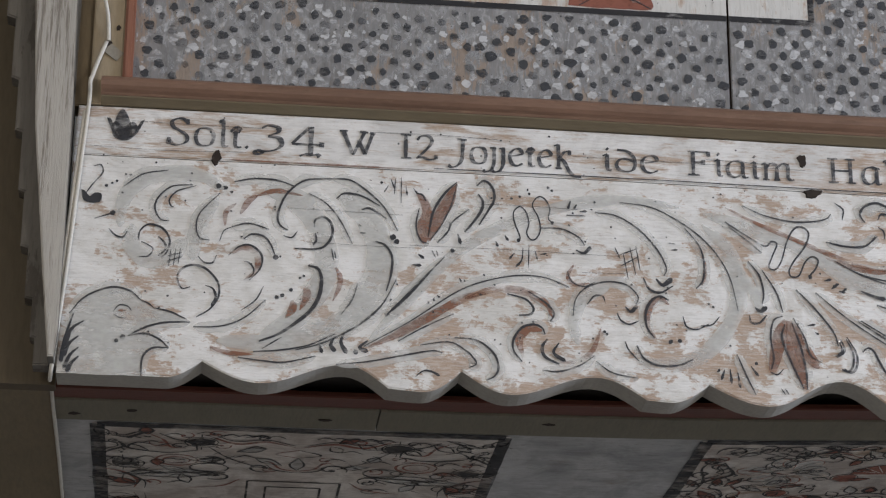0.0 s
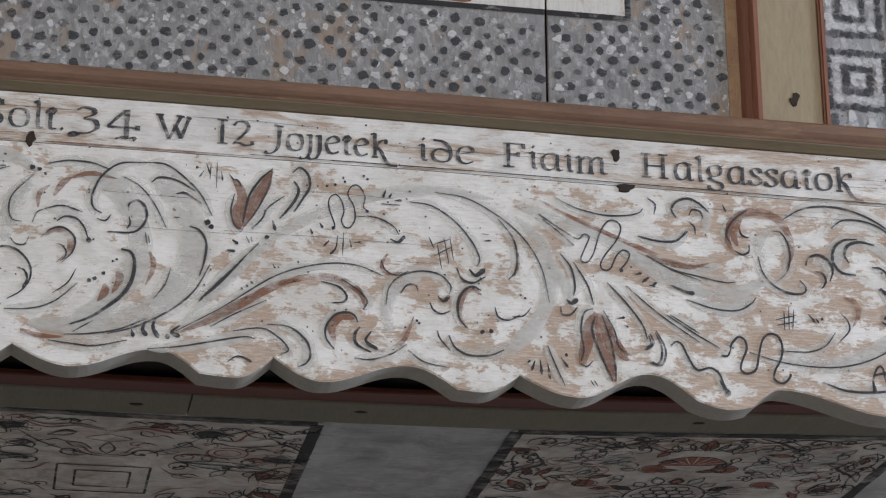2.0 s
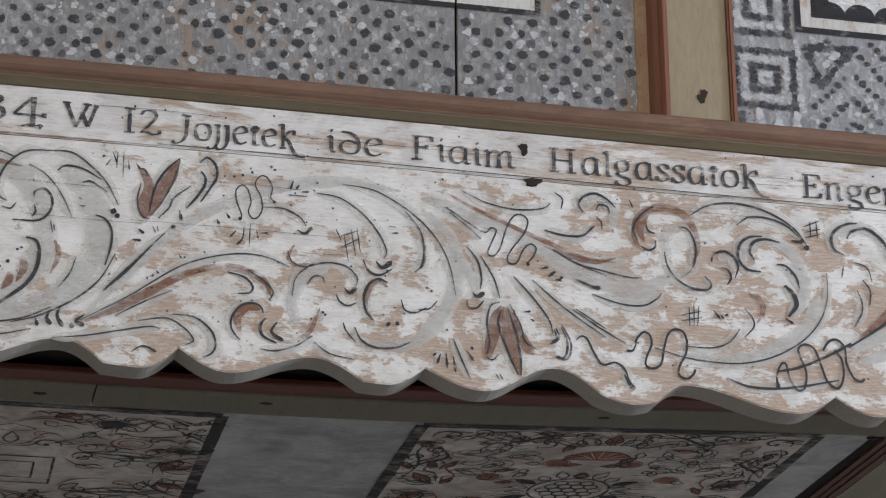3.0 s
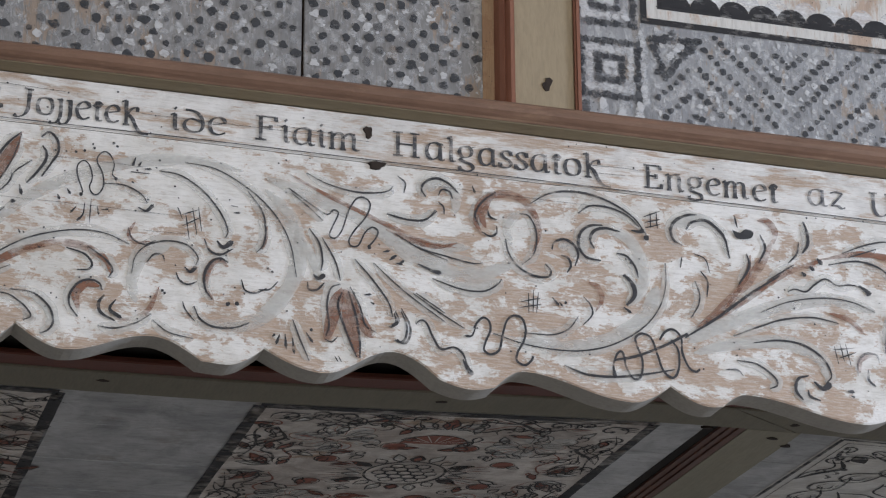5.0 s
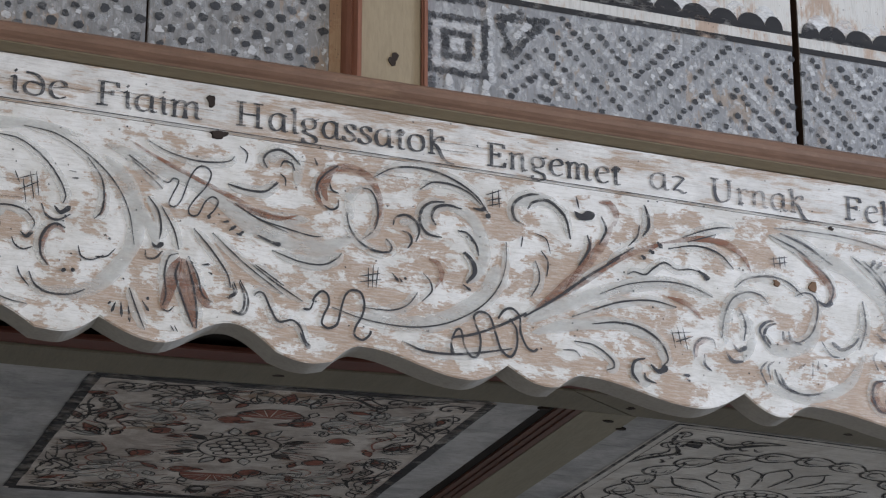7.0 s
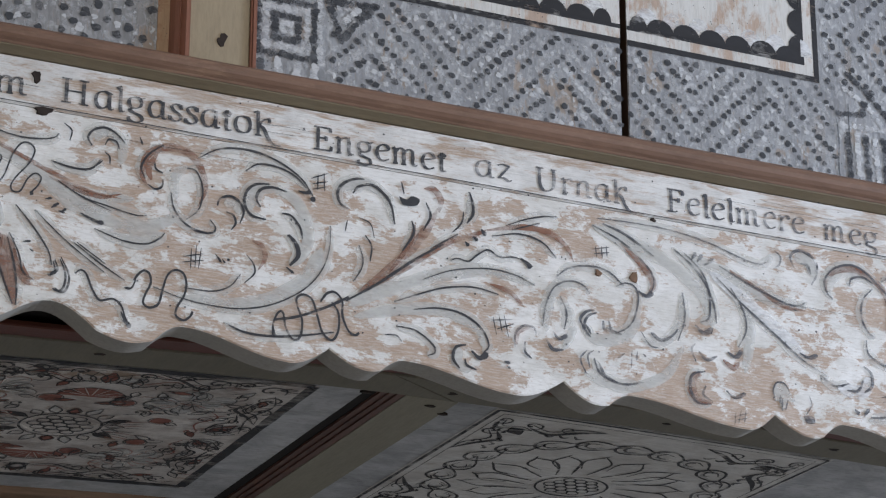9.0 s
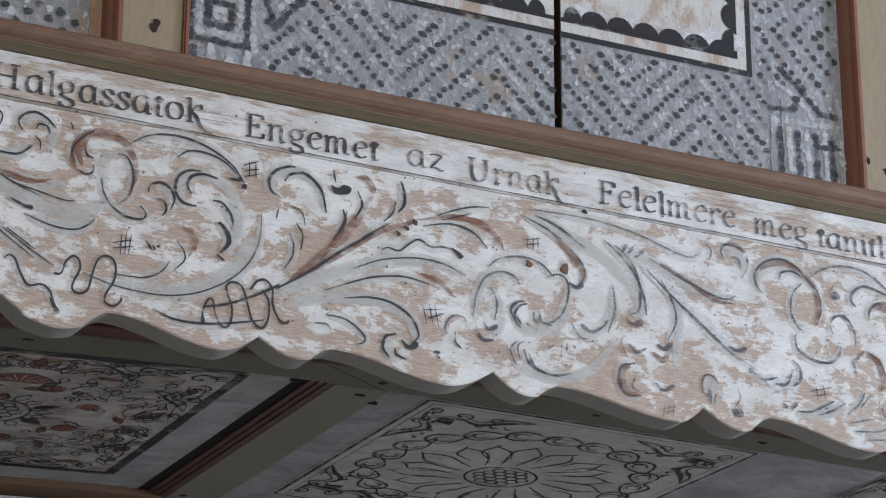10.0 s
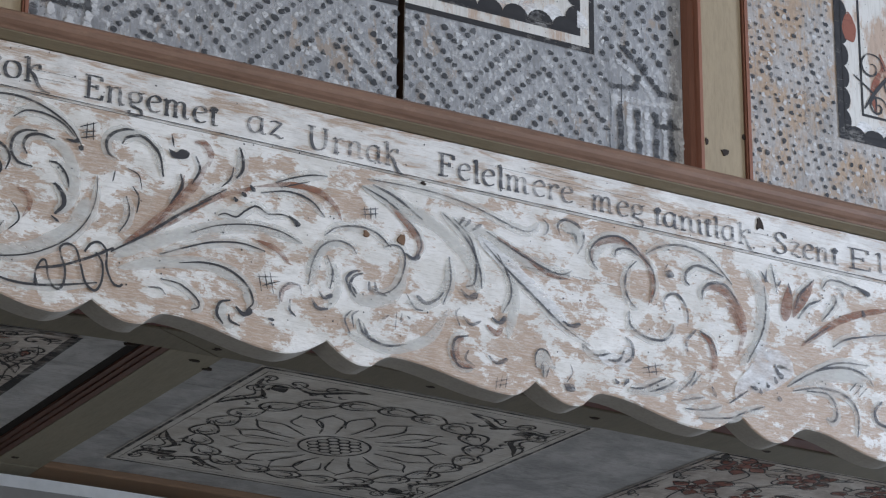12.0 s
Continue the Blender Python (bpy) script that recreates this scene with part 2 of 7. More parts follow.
def add_box(bm, x0, x1, y0, y1, z0, z1, bevel=0.0, slot=0):
    t = bmesh.new()
    bmesh.ops.create_cube(t, size=1.0)
    for v in t.verts:
        v.co = Vector(((x0, x1)[v.co.x > 0], (y0, y1)[v.co.y > 0], (z0, z1)[v.co.z > 0]))
    if bevel:
        bmesh.ops.bevel(t, geom=t.edges[:], offset=bevel, segments=2, affect="EDGES")
    for f in t.faces:
        f.material_index = slot
    me = bpy.data.meshes.new("tmp")
    t.to_mesh(me)
    t.free()
    bm.from_mesh(me)
    bpy.data.meshes.remove(me)


def box(x0, x1, y0, y1, z0, z1, bevel=0.003):
    bm = bmesh.new()
    add_box(bm, x0, x1, y0, y1, z0, z1, bevel)
    return bm


def moulding(profile, a, b, axis="x"):
    """A profile run along an axis from a to b. Profile points are (y, z) for x and (x, y) for z and (x, z) for y."""
    bm = bmesh.new()
    steps = max(2, int(abs(b - a) / 0.25))
    rings = []
    for k in range(steps + 1):
        s = a + (b - a) * k / steps
        ring = []
        for p, q in profile:
            w = 0.0008 * noise.noise((s * 3, p * 40, q * 40))
            co = {"x": (s, p + w, q + w), "z": (p + w, q + w, s), "y": (p + w, s, q + w)}[axis]
            ring.append(bm.verts.new(co))
        rings.append(ring)
    m = len(profile)
    for r, q in zip(rings, rings[1:]):
        for k in range(m):
            bm.faces.new((r[k], r[(k + 1) % m], q[(k + 1) % m], q[k]))
    bm.faces.new(rings[0])
    bm.faces.new(rings[-1][::-1])
    bmesh.ops.recalc_face_normals(bm, faces=bm.faces[:])
    return bm


def plank_of(outline, y0, y1, bevel=0.002):
    """A board cut to an outline of (x, z), standing between y0 and y1."""
    bm = bmesh.new()
    vs = [bm.verts.new((x, y0, z)) for x, z in outline]
    f = bm.faces.new(vs)
    r = bmesh.ops.extrude_face_region(bm, geom=[f])
    for v in r["geom"]:
        if isinstance(v, bmesh.types.BMVert):
            v.co.y = y1
    bmesh.ops.recalc_face_normals(bm, faces=bm.faces[:])
    for f in bm.faces:
        f.material_index = 0 if abs(f.normal.y) > 0.9 else 1
    if bevel:
        rim = [e for e in bm.edges if all(abs(v.co.y - y0) < 1e-6 for v in e.verts)]
        bmesh.ops.bevel(bm, geom=rim, offset=bevel, segments=2, affect="EDGES")
    return bm


ZS = 2.7418


def sag(x):
    """How far the old soffit has risen out of level along the gallery, most where the two bays meet."""
    return 0.031 * math.exp(-((x - 1.5) / (0.64 if x < 1.5 else 1.05)) ** 2)


def bar(x0, x1, y0, y1, z0, z1, skew=(0.0, 0.0)):
    """A squared timber along the soffit that follows its bend, with eased lower edges and ends cut askew."""
    e = min(0.002, (z1 - z0) * 0.3)
    bm = bmesh.new()
    n = max(1, round((x1 - x0) / 0.05))
    rings = []
    for k in range(n + 1):
        ring = []
        for p, q in ((y0, z0 + e), (y0 + e, z0), (y1 - e, z0), (y1, z0 + e), (y1, z1), (y0, z1)):
            x = x0 + (x1 - x0) * k / n + (skew[0] * (1 - k / n) ** 8 + skew[1] * (k / n) ** 8) * (p - y0)
            ring.append(bm.verts.new((x, p, q + sag(x) + 0.0006 * noise.noise((x * 4, y0 * 30, 0)))))
        rings.append(ring)
    for r, q in zip(rings, rings[1:]):
        for k in range(6):
            bm.faces.new((r[k], r[(k + 1) % 6], q[(k + 1) % 6], q[k]))
    bm.faces.new(rings[0])
    bm.faces.new(rings[-1][::-1])
    bmesh.ops.recalc_face_normals(bm, faces=bm.faces[:])
    return bm


# ---- the shell of the church ----
def wall(name, x0, x1, y0, y1, z0, z1, material, label):
    return tagged(part(name, box(x0, x1, y0, y1, z0, z1, 0), material), label, "wall", kind="structure")


tagged(part("floor", box(-4.2, 7.2, -6.2, 2.2, -0.2, 0, 0), M_FLOOR), "worn wooden floor boards of the church", "floor", kind="structure")
tagged(part("ceiling", box(-4.2, 7.2, -6.2, 2.2, 5.6, 5.8, 0), M_PLASTER), "plain pale ceiling above the nave", "ceiling", kind="structure")
wall("wall_west", -4.2, -4.0, -6.0, 2.0, 0, 5.6, M_PLASTER, "plain lime-washed side wall of the church")
wall("wall_north", -4.2, 7.2, 2.0, 2.2, 0, 5.6, M_PLASTER, "plain lime-washed wall behind the gallery")
wall("wall_east", 7.0, 7.2, -6.0, -3.1, 0, 5.6, M_PLASTER, "lime-washed wall beside a tall window")
wall("wall_east", 7.0, 7.2, -1.7, 2.0, 0, 5.6, M_PLASTER, "lime-washed wall beside a tall window")
wall("wall_east", 7.0, 7.2, -3.1, -1.7, 0, 1.7, M_PLASTER, "lime-washed wall under a tall window")
wall("wall_east", 7.0, 7.2, -3.1, -1.7, 4.1, 5.6, M_PLASTER, "lime-washed wall over a tall window")
for x0, x1 in ((-4.2, -2.3), (-0.9, 2.7), (4.1, 7.2)):
    wall("wall_south", x0, x1, -6.2, -6.0, 0, 5.6, M_PLASTER, "lime-washed wall between tall windows")
for x0, x1 in ((-2.3, -0.9), (2.7, 4.1)):
    wall("wall_south", x0, x1, -6.2, -6.0, 0, 1.6, M_PLASTER, "lime-washed wall under a tall window")
    wall("wall_south", x0, x1, -6.2, -6.0, 4.0, 5.6, M_PLASTER, "lime-washed wall over a tall window")

# ---- gallery ----
X_END = 3.3
# scalloped lower edge: s smooth turn, c cusp, k corner
SCALLOP = [(-0.216, 2.655, "s"), (-0.08, 2.655, "s"), (-0.034, 2.678, "c"), (0.039, 2.652, "s"), (0.148, 2.681, "s"),
           (0.203, 2.652, "k"), (0.249, 2.649, "s"), (0.298, 2.679, "c"), (0.362, 2.650, "s"), (0.472, 2.678, "s"),
           (0.538, 2.650, "k"), (0.571, 2.648, "s"), (0.621, 2.674, "c"), (0.70, 2.648, "s"), (0.796, 2.686, "s"),
           (0.860, 2.653, "k"), (0.905, 2.643, "s"), (0.937, 2.649, "k")]
SCALLOP += [(0.978, 2.675, "s"), (1.131, 2.645, "s"), (1.188, 2.672, "c"), (1.248, 2.648, "s"), (1.264, 2.650, "k"),
            (1.300, 2.670, "s"), (1.475, 2.642, "s"), (1.546, 2.671, "c"), (1.604, 2.643, "s"), (1.619, 2.645, "k"),
            (1.654, 2.664, "s"), (1.850, 2.637, "s"), (1.895, 2.664, "c"), (1.962, 2.637, "s"), (1.979, 2.641, "k")]
SCALLOP += [(2.015, 2.664, "s"), (2.195, 2.634, "s"), (2.266, 2.668, "c"), (2.334, 2.633, "s"), (2.360, 2.640, "k"),
            (2.401, 2.664, "s"), (2.56, 2.632, "s"), (2.63, 2.666, "c"), (2.70, 2.634, "s"), (2.77, 2.662, "s"),
            (2.93, 2.632, "s"), (3.0, 2.666, "c"), (3.07, 2.634, "s"), (3.14, 2.662, "s"), (X_END, 2.634, "s")]
TOP = 3.027


def scalloped():
    out = []
    for (x0, z0, a), (x1, z1, b) in zip(SCALLOP, SCALLOP[1:]):
        k = 9
        for i in range(k):
            u = i / k
            if a != "s" and b != "s":
                v = u
            elif a != "s":
                v = math.sin(u * math.pi / 2) if a == "c" else math.sin(u * math.pi / 2)
            elif b != "s":
                v = 1 - math.cos(u * math.pi / 2)
            else:
                v = (1 - math.cos(u * math.pi)) / 2
            out.append((x0 + (x1 - x0) * u, z0 + (z1 - z0) * v))
    return out + [(X_END, 2.634)]


def settle(x, z):
    """How far the rail and the board's upper edge have settled, more towards the far end and the lower edge."""
    low = min(1.0, max(0.0, (3.063 - z) / 0.035))
    return max(0.0, x - 0.25) * (0.0015 + 0.0050 * low)


valance = tagged(holder("gallery_valance", (0, 0, 2.63)), "white-painted scalloped gallery board with scrollwork and lettering", "painted board")
edge = scalloped()
JOINT = [(-0.2125, 2.9565), (0.5, 2.956), (1.1, 2.951), (1.7, 2.9455), (2.4, 2.938), (X_END, 2.930)]
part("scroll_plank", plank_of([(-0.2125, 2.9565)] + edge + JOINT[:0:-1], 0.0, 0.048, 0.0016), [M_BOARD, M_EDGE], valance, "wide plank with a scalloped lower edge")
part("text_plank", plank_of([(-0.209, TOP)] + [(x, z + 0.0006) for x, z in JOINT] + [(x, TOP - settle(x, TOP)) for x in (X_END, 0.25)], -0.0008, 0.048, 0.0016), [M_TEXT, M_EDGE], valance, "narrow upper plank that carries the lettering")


# ---- brushwork ----
def on_board(x, z, lift):
    return (x, -0.0012 - lift, z)


SPOT = {"x": 0.0, "y": 0.0, "k": 1.13}


def on_soffit(x, y, lift):
    """Place on the soffit of a point of the painted field in hand, given from the field's middle."""
    x, y = SPOT["x"] + SPOT["k"] * x, SPOT["y"] + SPOT["k"] * y
    return (x, y, ZS + 0.0085 - lift + sag(x))


def on_panel(x, z, lift):
    return (x, 0.0115 - lift, z)


def smooth(pts, each=7):
    """Points along a flowing line through the given ones."""
    p = [Vector(q) for q in pts]
    if len(p) == 2:
        return [p[0].lerp(p[1], k / 4) for k in range(5)]
    p = [p[0] * 2 - p[1]] + p + [p[-1] * 2 - p[-2]]
    out = []
    for a, b, c, d in zip(p, p[1:], p[2:], p[3:]):
        for k in range(each):
            t = k / each
            out.append(0.5 * (2 * b + (c - a) * t + (2 * a - 5 * b + 4 * c - d) * t * t + (3 * b - a - 3 * c + d) * t ** 3))
    return out + [p[-2]]


def swell(u, how):
    if how == "line":
        return 0.30 + 0.70 * math.sin(math.pi * min(1, u * 0.92 + 0.04)) ** 0.8
    if how == "comma":
        return (0.25 + 0.85 * u) * math.sqrt(max(0.0, 1 - max(0.0, (u - 0.8) / 0.2) ** 2)) + 0.02
    if how == "wash":
        return math.sqrt(max(0.02, 1 - abs(2 * u - 1) ** 4))
    if how == "swoosh":
        return 0.10 + 0.90 * math.sin(math.pi * min(1, u + 0.02)) ** 0.7
    return 1.0


LAYER = {"n": 0}


def layer():
    """A hair's breadth for each brush mark, so that crossing marks lie one on the other."""
    LAYER["n"] += 1
    return (LAYER["n"] % 120) * 2e-6


def ribbon(bm, pts, width, how, put, lift, slot):
    lift += layer()
    line = smooth(pts)
    n = len(line)
    seed = line[0].x * 37 + line[0].y * 91
    prev = None
    for i, p in enumerate(line):
        d = line[min(i + 1, n - 1)] - line[max(i - 1, 0)]
        if d.length < 1e-9:
            continue
        d.normalize()
        u = i / (n - 1)
        w = width * 0.5 * swell(u, how) * (1 + 0.22 * noise.noise((seed, u * 9, 0)))
        s = Vector((-d.y, d.x)) * w
        q = width * 0.05 * noise.noise((seed + 7, u * 6, 3))
        a, b = p + s * (1 + q), p - s
        pair = (bm.verts.new(put(a.x, a.y, lift)), bm.verts.new(put(b.x, b.y, lift)))
        if prev:
            f = bm.faces.new((prev[0], pair[0], pair[1], prev[1]))
            f.material_index = slot
        prev = pair


def disc(bm, x, y, r, put, lift, slot, sides=9, rough=0.2, sx=1.0):
    lift += layer()
    seed = x * 531 + y * 317
    vs = []
    for k in range(sides):
        a = k * 2 * math.pi / sides
        q = r * (1 + rough * noise.noise((seed, math.cos(a) * 1.3, math.sin(a) * 1.3)) * 2)
        vs.append(bm.verts.new(put(x + sx * q * math.cos(a), y + q * math.sin(a), lift)))
    f = bm.faces.new(vs)
    f.material_index = slot


def blob(bm, pts, put, lift, slot):
    lift += layer()
    p = [Vector(q) for q in pts]
    line = smooth(p + [p[0]], 4)[:-1]
    f = bm.faces.new([bm.verts.new(put(q.x, q.y, lift)) for q in line])
    f.material_index = slot


PAINTS = [M_WASH, M_CHALK, M_RUST]
WORK = {"name": "", "bm": None, "n": 0}


def motif(name):
    """Closes the painted motif in hand and begins the next."""
    if WORK["bm"] is not None:
        xs = [v.co.x for v in WORK["bm"].verts]
        ink = M_INK if sum(xs) / len(xs) < 1.45 else M_INK_WORN
        tagged(part(WORK["name"], WORK["bm"], PAINTS + [ink, M_PETAL], valance), kind="stuff")
    WORK["name"], WORK["bm"] = name, bmesh.new() if name else None


def pairs(v):
    return list(zip(v[0::2], v[1::2]))


def stroke(width, v, how, lift, slot):
    WORK["n"] += 1
    ribbon(WORK["bm"], pairs(v), width, how, on_board, lift, slot)


def line(w, *v):
    # a longer line is the edge of a pale scroll: its body first
    if math.hypot(v[-2] - v[0], v[-1] - v[1]) > 0.045 and v[1] < 2.945:
        stroke(0.017, v, "wash", 0.00015, 0)
    stroke(w * 0.88, v, "line", 0.0010, 3)


def thread(w, *v):
    stroke(w, v, "even", 0.0011, 3)


def comma(w, *v):
    stroke(w, v, "comma", 0.0010, 3)


def wash(w, *v):
    for k in (1.1, 0.7):
        stroke(w * k, v, "wash", 0.0002, 0)


def chalk(w, *v):
    stroke(w, v, "wash", 0.0004, 1)


def rust(w, *v):
    stroke(w, v, "swoosh", 0.0006, 2)


def spot(r, x, z):
    disc(WORK["bm"], x, z, r, on_board, 0.0012, 3)


def blot(kind, *v):
    WORK["n"] += 1
    slot, lift = {"g": (0, 0.0002), "r": (4, 0.0006), "k": (3, 0.0010)}[kind]
    for _ in range(2 if kind == "g" else 1):
        blob(WORK["bm"], pairs(v), on_board, lift, slot)


# ---- the inscription: old letters drawn with a broad brush, a cap's height high ----
ALPHABET = {}


def pen_letter(sign, advance, *strokes):
    ALPHABET[sign] = (advance, strokes)


pen_letter("S", 0.58, (0.48, 0.84, 0.38, 0.97, 0.24, 0.98, 0.10, 0.86, 0.14, 0.66, 0.30, 0.53, 0.46, 0.37, 0.47, 0.15, 0.30, 0.01, 0.14, 0.03, 0.04, 0.17), (0.48, 0.97, 0.49, 0.77), (0.03, 0.27, 0.03, 0.02))
pen_letter("o", 0.54, (0.27, 0.62, 0.12, 0.56, 0.05, 0.33, 0.11, 0.08, 0.27, 0.01, 0.43, 0.08, 0.49, 0.32, 0.43, 0.56, 0.27, 0.62))
pen_letter("l", 0.27, (0.02, 0.90, 0.10, 0.99, 0.13, 0.80, 0.13, 0.12, 0.18, 0.02, 0.26, 0.04))
pen_letter("t", 0.31, (0.14, 0.72, 0.13, 0.12, 0.18, 0.02, 0.29, 0.03), (0.01, 0.52, 0.14, 0.70, 0.27, 0.58), (0.06, 0.50, 0.24, 0.52))
pen_letter(".", 0.16, (0.05, 0.07, 0.10, 0.01))
pen_letter("3", 0.66, (0.12, 0.86, 0.26, 0.98, 0.46, 0.92, 0.47, 0.72, 0.26, 0.55), (0.26, 0.55, 0.50, 0.48, 0.56, 0.22, 0.40, 0.0, 0.17, -0.06, 0.03, -0.03, -0.01, -0.13, 0.09, -0.17, 0.15, -0.08))
pen_letter("4", 0.74, (0.42, 0.95, 0.05, 0.30), (0.05, 0.30, 0.70, 0.30), (0.46, 0.97, 0.46, -0.10), (0.22, -0.16, 0.34, -0.08, 0.46, -0.11, 0.60, -0.08, 0.66, -0.16), (0.40, 0.93, 0.52, 0.96), (0.70, 0.40, 0.69, 0.22))
pen_letter("W", 0.92, (0.07, 0.94, 0.33, 0.03), (0.33, 0.03, 0.62, 0.92), (0.46, 0.62, 0.64, 0.08), (0.64, 0.08, 0.84, 0.90), (-0.03, 0.95, 0.18, 0.95), (0.50, 0.95, 0.72, 0.92), (0.76, 0.92, 0.90, 0.86))
pen_letter("1", 0.34, (0.16, 0.95, 0.16, 0.03), (0.02, 0.96, 0.30, 0.94), (0.03, 0.02, 0.31, 0.02))
pen_letter("2", 0.60, (0.08, 0.78, 0.18, 0.94, 0.38, 0.95, 0.47, 0.76, 0.36, 0.48, 0.10, 0.08), (0.06, 0.05, 0.22, 0.10, 0.40, 0.02, 0.57, 0.06), (0.57, 0.05, 0.57, 0.20))
pen_letter("J", 0.50, (0.36, 0.94, 0.35, 0.50, 0.32, 0.12, 0.20, -0.12, 0.03, -0.20, -0.08, -0.12), (0.20, 0.95, 0.48, 0.91))
pen_letter("j", 0.25, (0.13, 0.62, 0.13, 0.10, 0.05, -0.18, -0.12, -0.28, -0.20, -0.22), (0.01, 0.60, 0.18, 0.62))
pen_letter("e", 0.47, (0.12, 0.36, 0.40, 0.45, 0.37, 0.60, 0.24, 0.64, 0.10, 0.52, 0.05, 0.30, 0.12, 0.08, 0.26, 0.01, 0.43, 0.10))
pen_letter("k", 0.60, (0.12, 0.98, 0.13, 0.02), (-0.01, 0.91, 0.12, 0.99), (0.13, 0.40, 0.29, 0.66, 0.44, 0.72, 0.46, 0.56), (0.15, 0.44, 0.30, 0.28, 0.44, -0.08, 0.58, -0.27, 0.80, -0.30), (0.03, 0.01, 0.23, 0.01))
pen_letter("i", 0.25, (0.11, 0.62, 0.12, 0.10, 0.21, 0.02), (0.0, 0.55, 0.11, 0.64), (0.09, 0.84, 0.13, 0.79))
pen_letter("d", 0.55, (0.08, 0.88, 0.30, 0.84, 0.46, 0.62, 0.50, 0.30, 0.42, 0.06, 0.24, 0.01, 0.10, 0.10, 0.06, 0.30, 0.16, 0.50, 0.32, 0.52, 0.46, 0.44))
pen_letter("F", 0.60, (0.15, 0.96, 0.15, 0.03), (0.02, 0.97, 0.52, 0.97), (0.52, 0.98, 0.54, 0.78), (0.15, 0.54, 0.40, 0.54), (0.40, 0.64, 0.40, 0.44), (0.02, 0.02, 0.30, 0.02))
pen_letter("a", 0.56, (0.44, 0.56, 0.30, 0.63, 0.12, 0.54, 0.05, 0.30, 0.12, 0.07, 0.26, 0.02, 0.40, 0.16, 0.44, 0.34), (0.44, 0.63, 0.44, 0.12, 0.50, 0.02, 0.57, 0.05))
pen_letter("m", 0.83, (0.11, 0.60, 0.11, 0.03), (0.0, 0.55, 0.11, 0.63), (0.11, 0.44, 0.24, 0.61, 0.36, 0.56, 0.38, 0.40, 0.38, 0.03), (0.38, 0.44, 0.52, 0.61, 0.64, 0.56, 0.66, 0.38, 0.66, 0.10, 0.74, 0.02, 0.81, 0.05), (0.03, 0.01, 0.19, 0.01), (0.30, 0.01, 0.46, 0.01))
pen_letter("n", 0.58, (0.11, 0.60, 0.11, 0.03), (0.0, 0.55, 0.11, 0.63), (0.11, 0.44, 0.26, 0.61, 0.40, 0.56, 0.42, 0.38, 0.42, 0.10, 0.50, 0.02, 0.57, 0.05), (0.03, 0.01, 0.19, 0.01))
pen_letter("H", 0.84, (0.16, 0.96, 0.16, 0.03), (0.64, 0.96, 0.64, 0.03), (0.16, 0.50, 0.64, 0.50), (0.02, 0.97, 0.30, 0.97), (0.02, 0.02, 0.30, 0.02), (0.50, 0.97, 0.78, 0.97), (0.50, 0.02, 0.78, 0.02))
pen_letter("g", 0.54, (0.26, 0.62, 0.12, 0.56, 0.07, 0.40, 0.14, 0.24, 0.28, 0.22, 0.40, 0.32, 0.42, 0.48, 0.34, 0.60, 0.26, 0.62), (0.37, 0.57, 0.53, 0.64), (0.16, 0.22, 0.10, 0.12, 0.24, 0.04, 0.42, -0.04, 0.44, -0.20, 0.28, -0.28, 0.10, -0.24, 0.06, -0.12))
pen_letter("s", 0.41, (0.34, 0.52, 0.28, 0.61, 0.16, 0.62, 0.07, 0.52, 0.14, 0.38, 0.28, 0.28, 0.34, 0.14, 0.24, 0.02, 0.12, 0.02, 0.03, 0.10), (0.34, 0.63, 0.35, 0.46), (0.02, 0.18, 0.02, 0.01))
pen_letter("E", 0.62, (0.15, 0.96, 0.15, 0.03), (0.02, 0.97, 0.52, 0.97), (0.52, 0.98, 0.53, 0.80), (0.15, 0.52, 0.40, 0.52), (0.40, 0.62, 0.40, 0.42), (0.02, 0.02, 0.54, 0.03), (0.54, 0.02, 0.57, 0.22))
pen_letter("z", 0.48, (0.04, 0.56, 0.20, 0.62, 0.40, 0.58), (0.40, 0.58, 0.06, 0.06), (0.06, 0.06, 0.22, 0.09, 0.36, 0.0, 0.46, 0.05))
pen_letter("U", 0.77, (0.15, 0.95, 0.15, 0.34, 0.24, 0.06, 0.40, 0.01, 0.56, 0.14, 0.62, 0.40, 0.62, 0.95), (0.02, 0.96, 0.28, 0.96), (0.52, 0.96, 0.72, 0.96))
pen_letter("r", 0.42, (0.11, 0.60, 0.11, 0.03), (0.0, 0.55, 0.11, 0.63), (0.11, 0.42, 0.22, 0.58, 0.32, 0.62, 0.39, 0.50), (0.03, 0.01, 0.19, 0.01))


def broad(bm, pts, wide, thin):
    """A stroke of a broad brush held nearly level: heavy down, light across."""
    lift = -0.0022 - layer()
    way = smooth(pts, 8)
    nib = Vector((math.cos(radians(18)), math.sin(radians(18))))
    n, prev = len(way), None
    for i, p in enumerate(way):
        d = way[min(i + 1, n - 1)] - way[max(i - 1, 0)]
        if d.length < 1e-9:
            continue
        d.normalize()
        w = thin + (wide - thin) * abs(d.x * nib.y - d.y * nib.x) ** 1.3
        w *= 1 + 0.30 * noise.noise((p.x * 160, p.y * 160, 2))
        q = Vector((-d.y, d.x)) * w * 0.5
        pair = [bm.verts.new((k.x, lift, k.y)) for k in (p + q, p - q)]
        if prev:
            bm.faces.new((prev[0], pair[0], pair[1], prev[1]))
        prev = pair


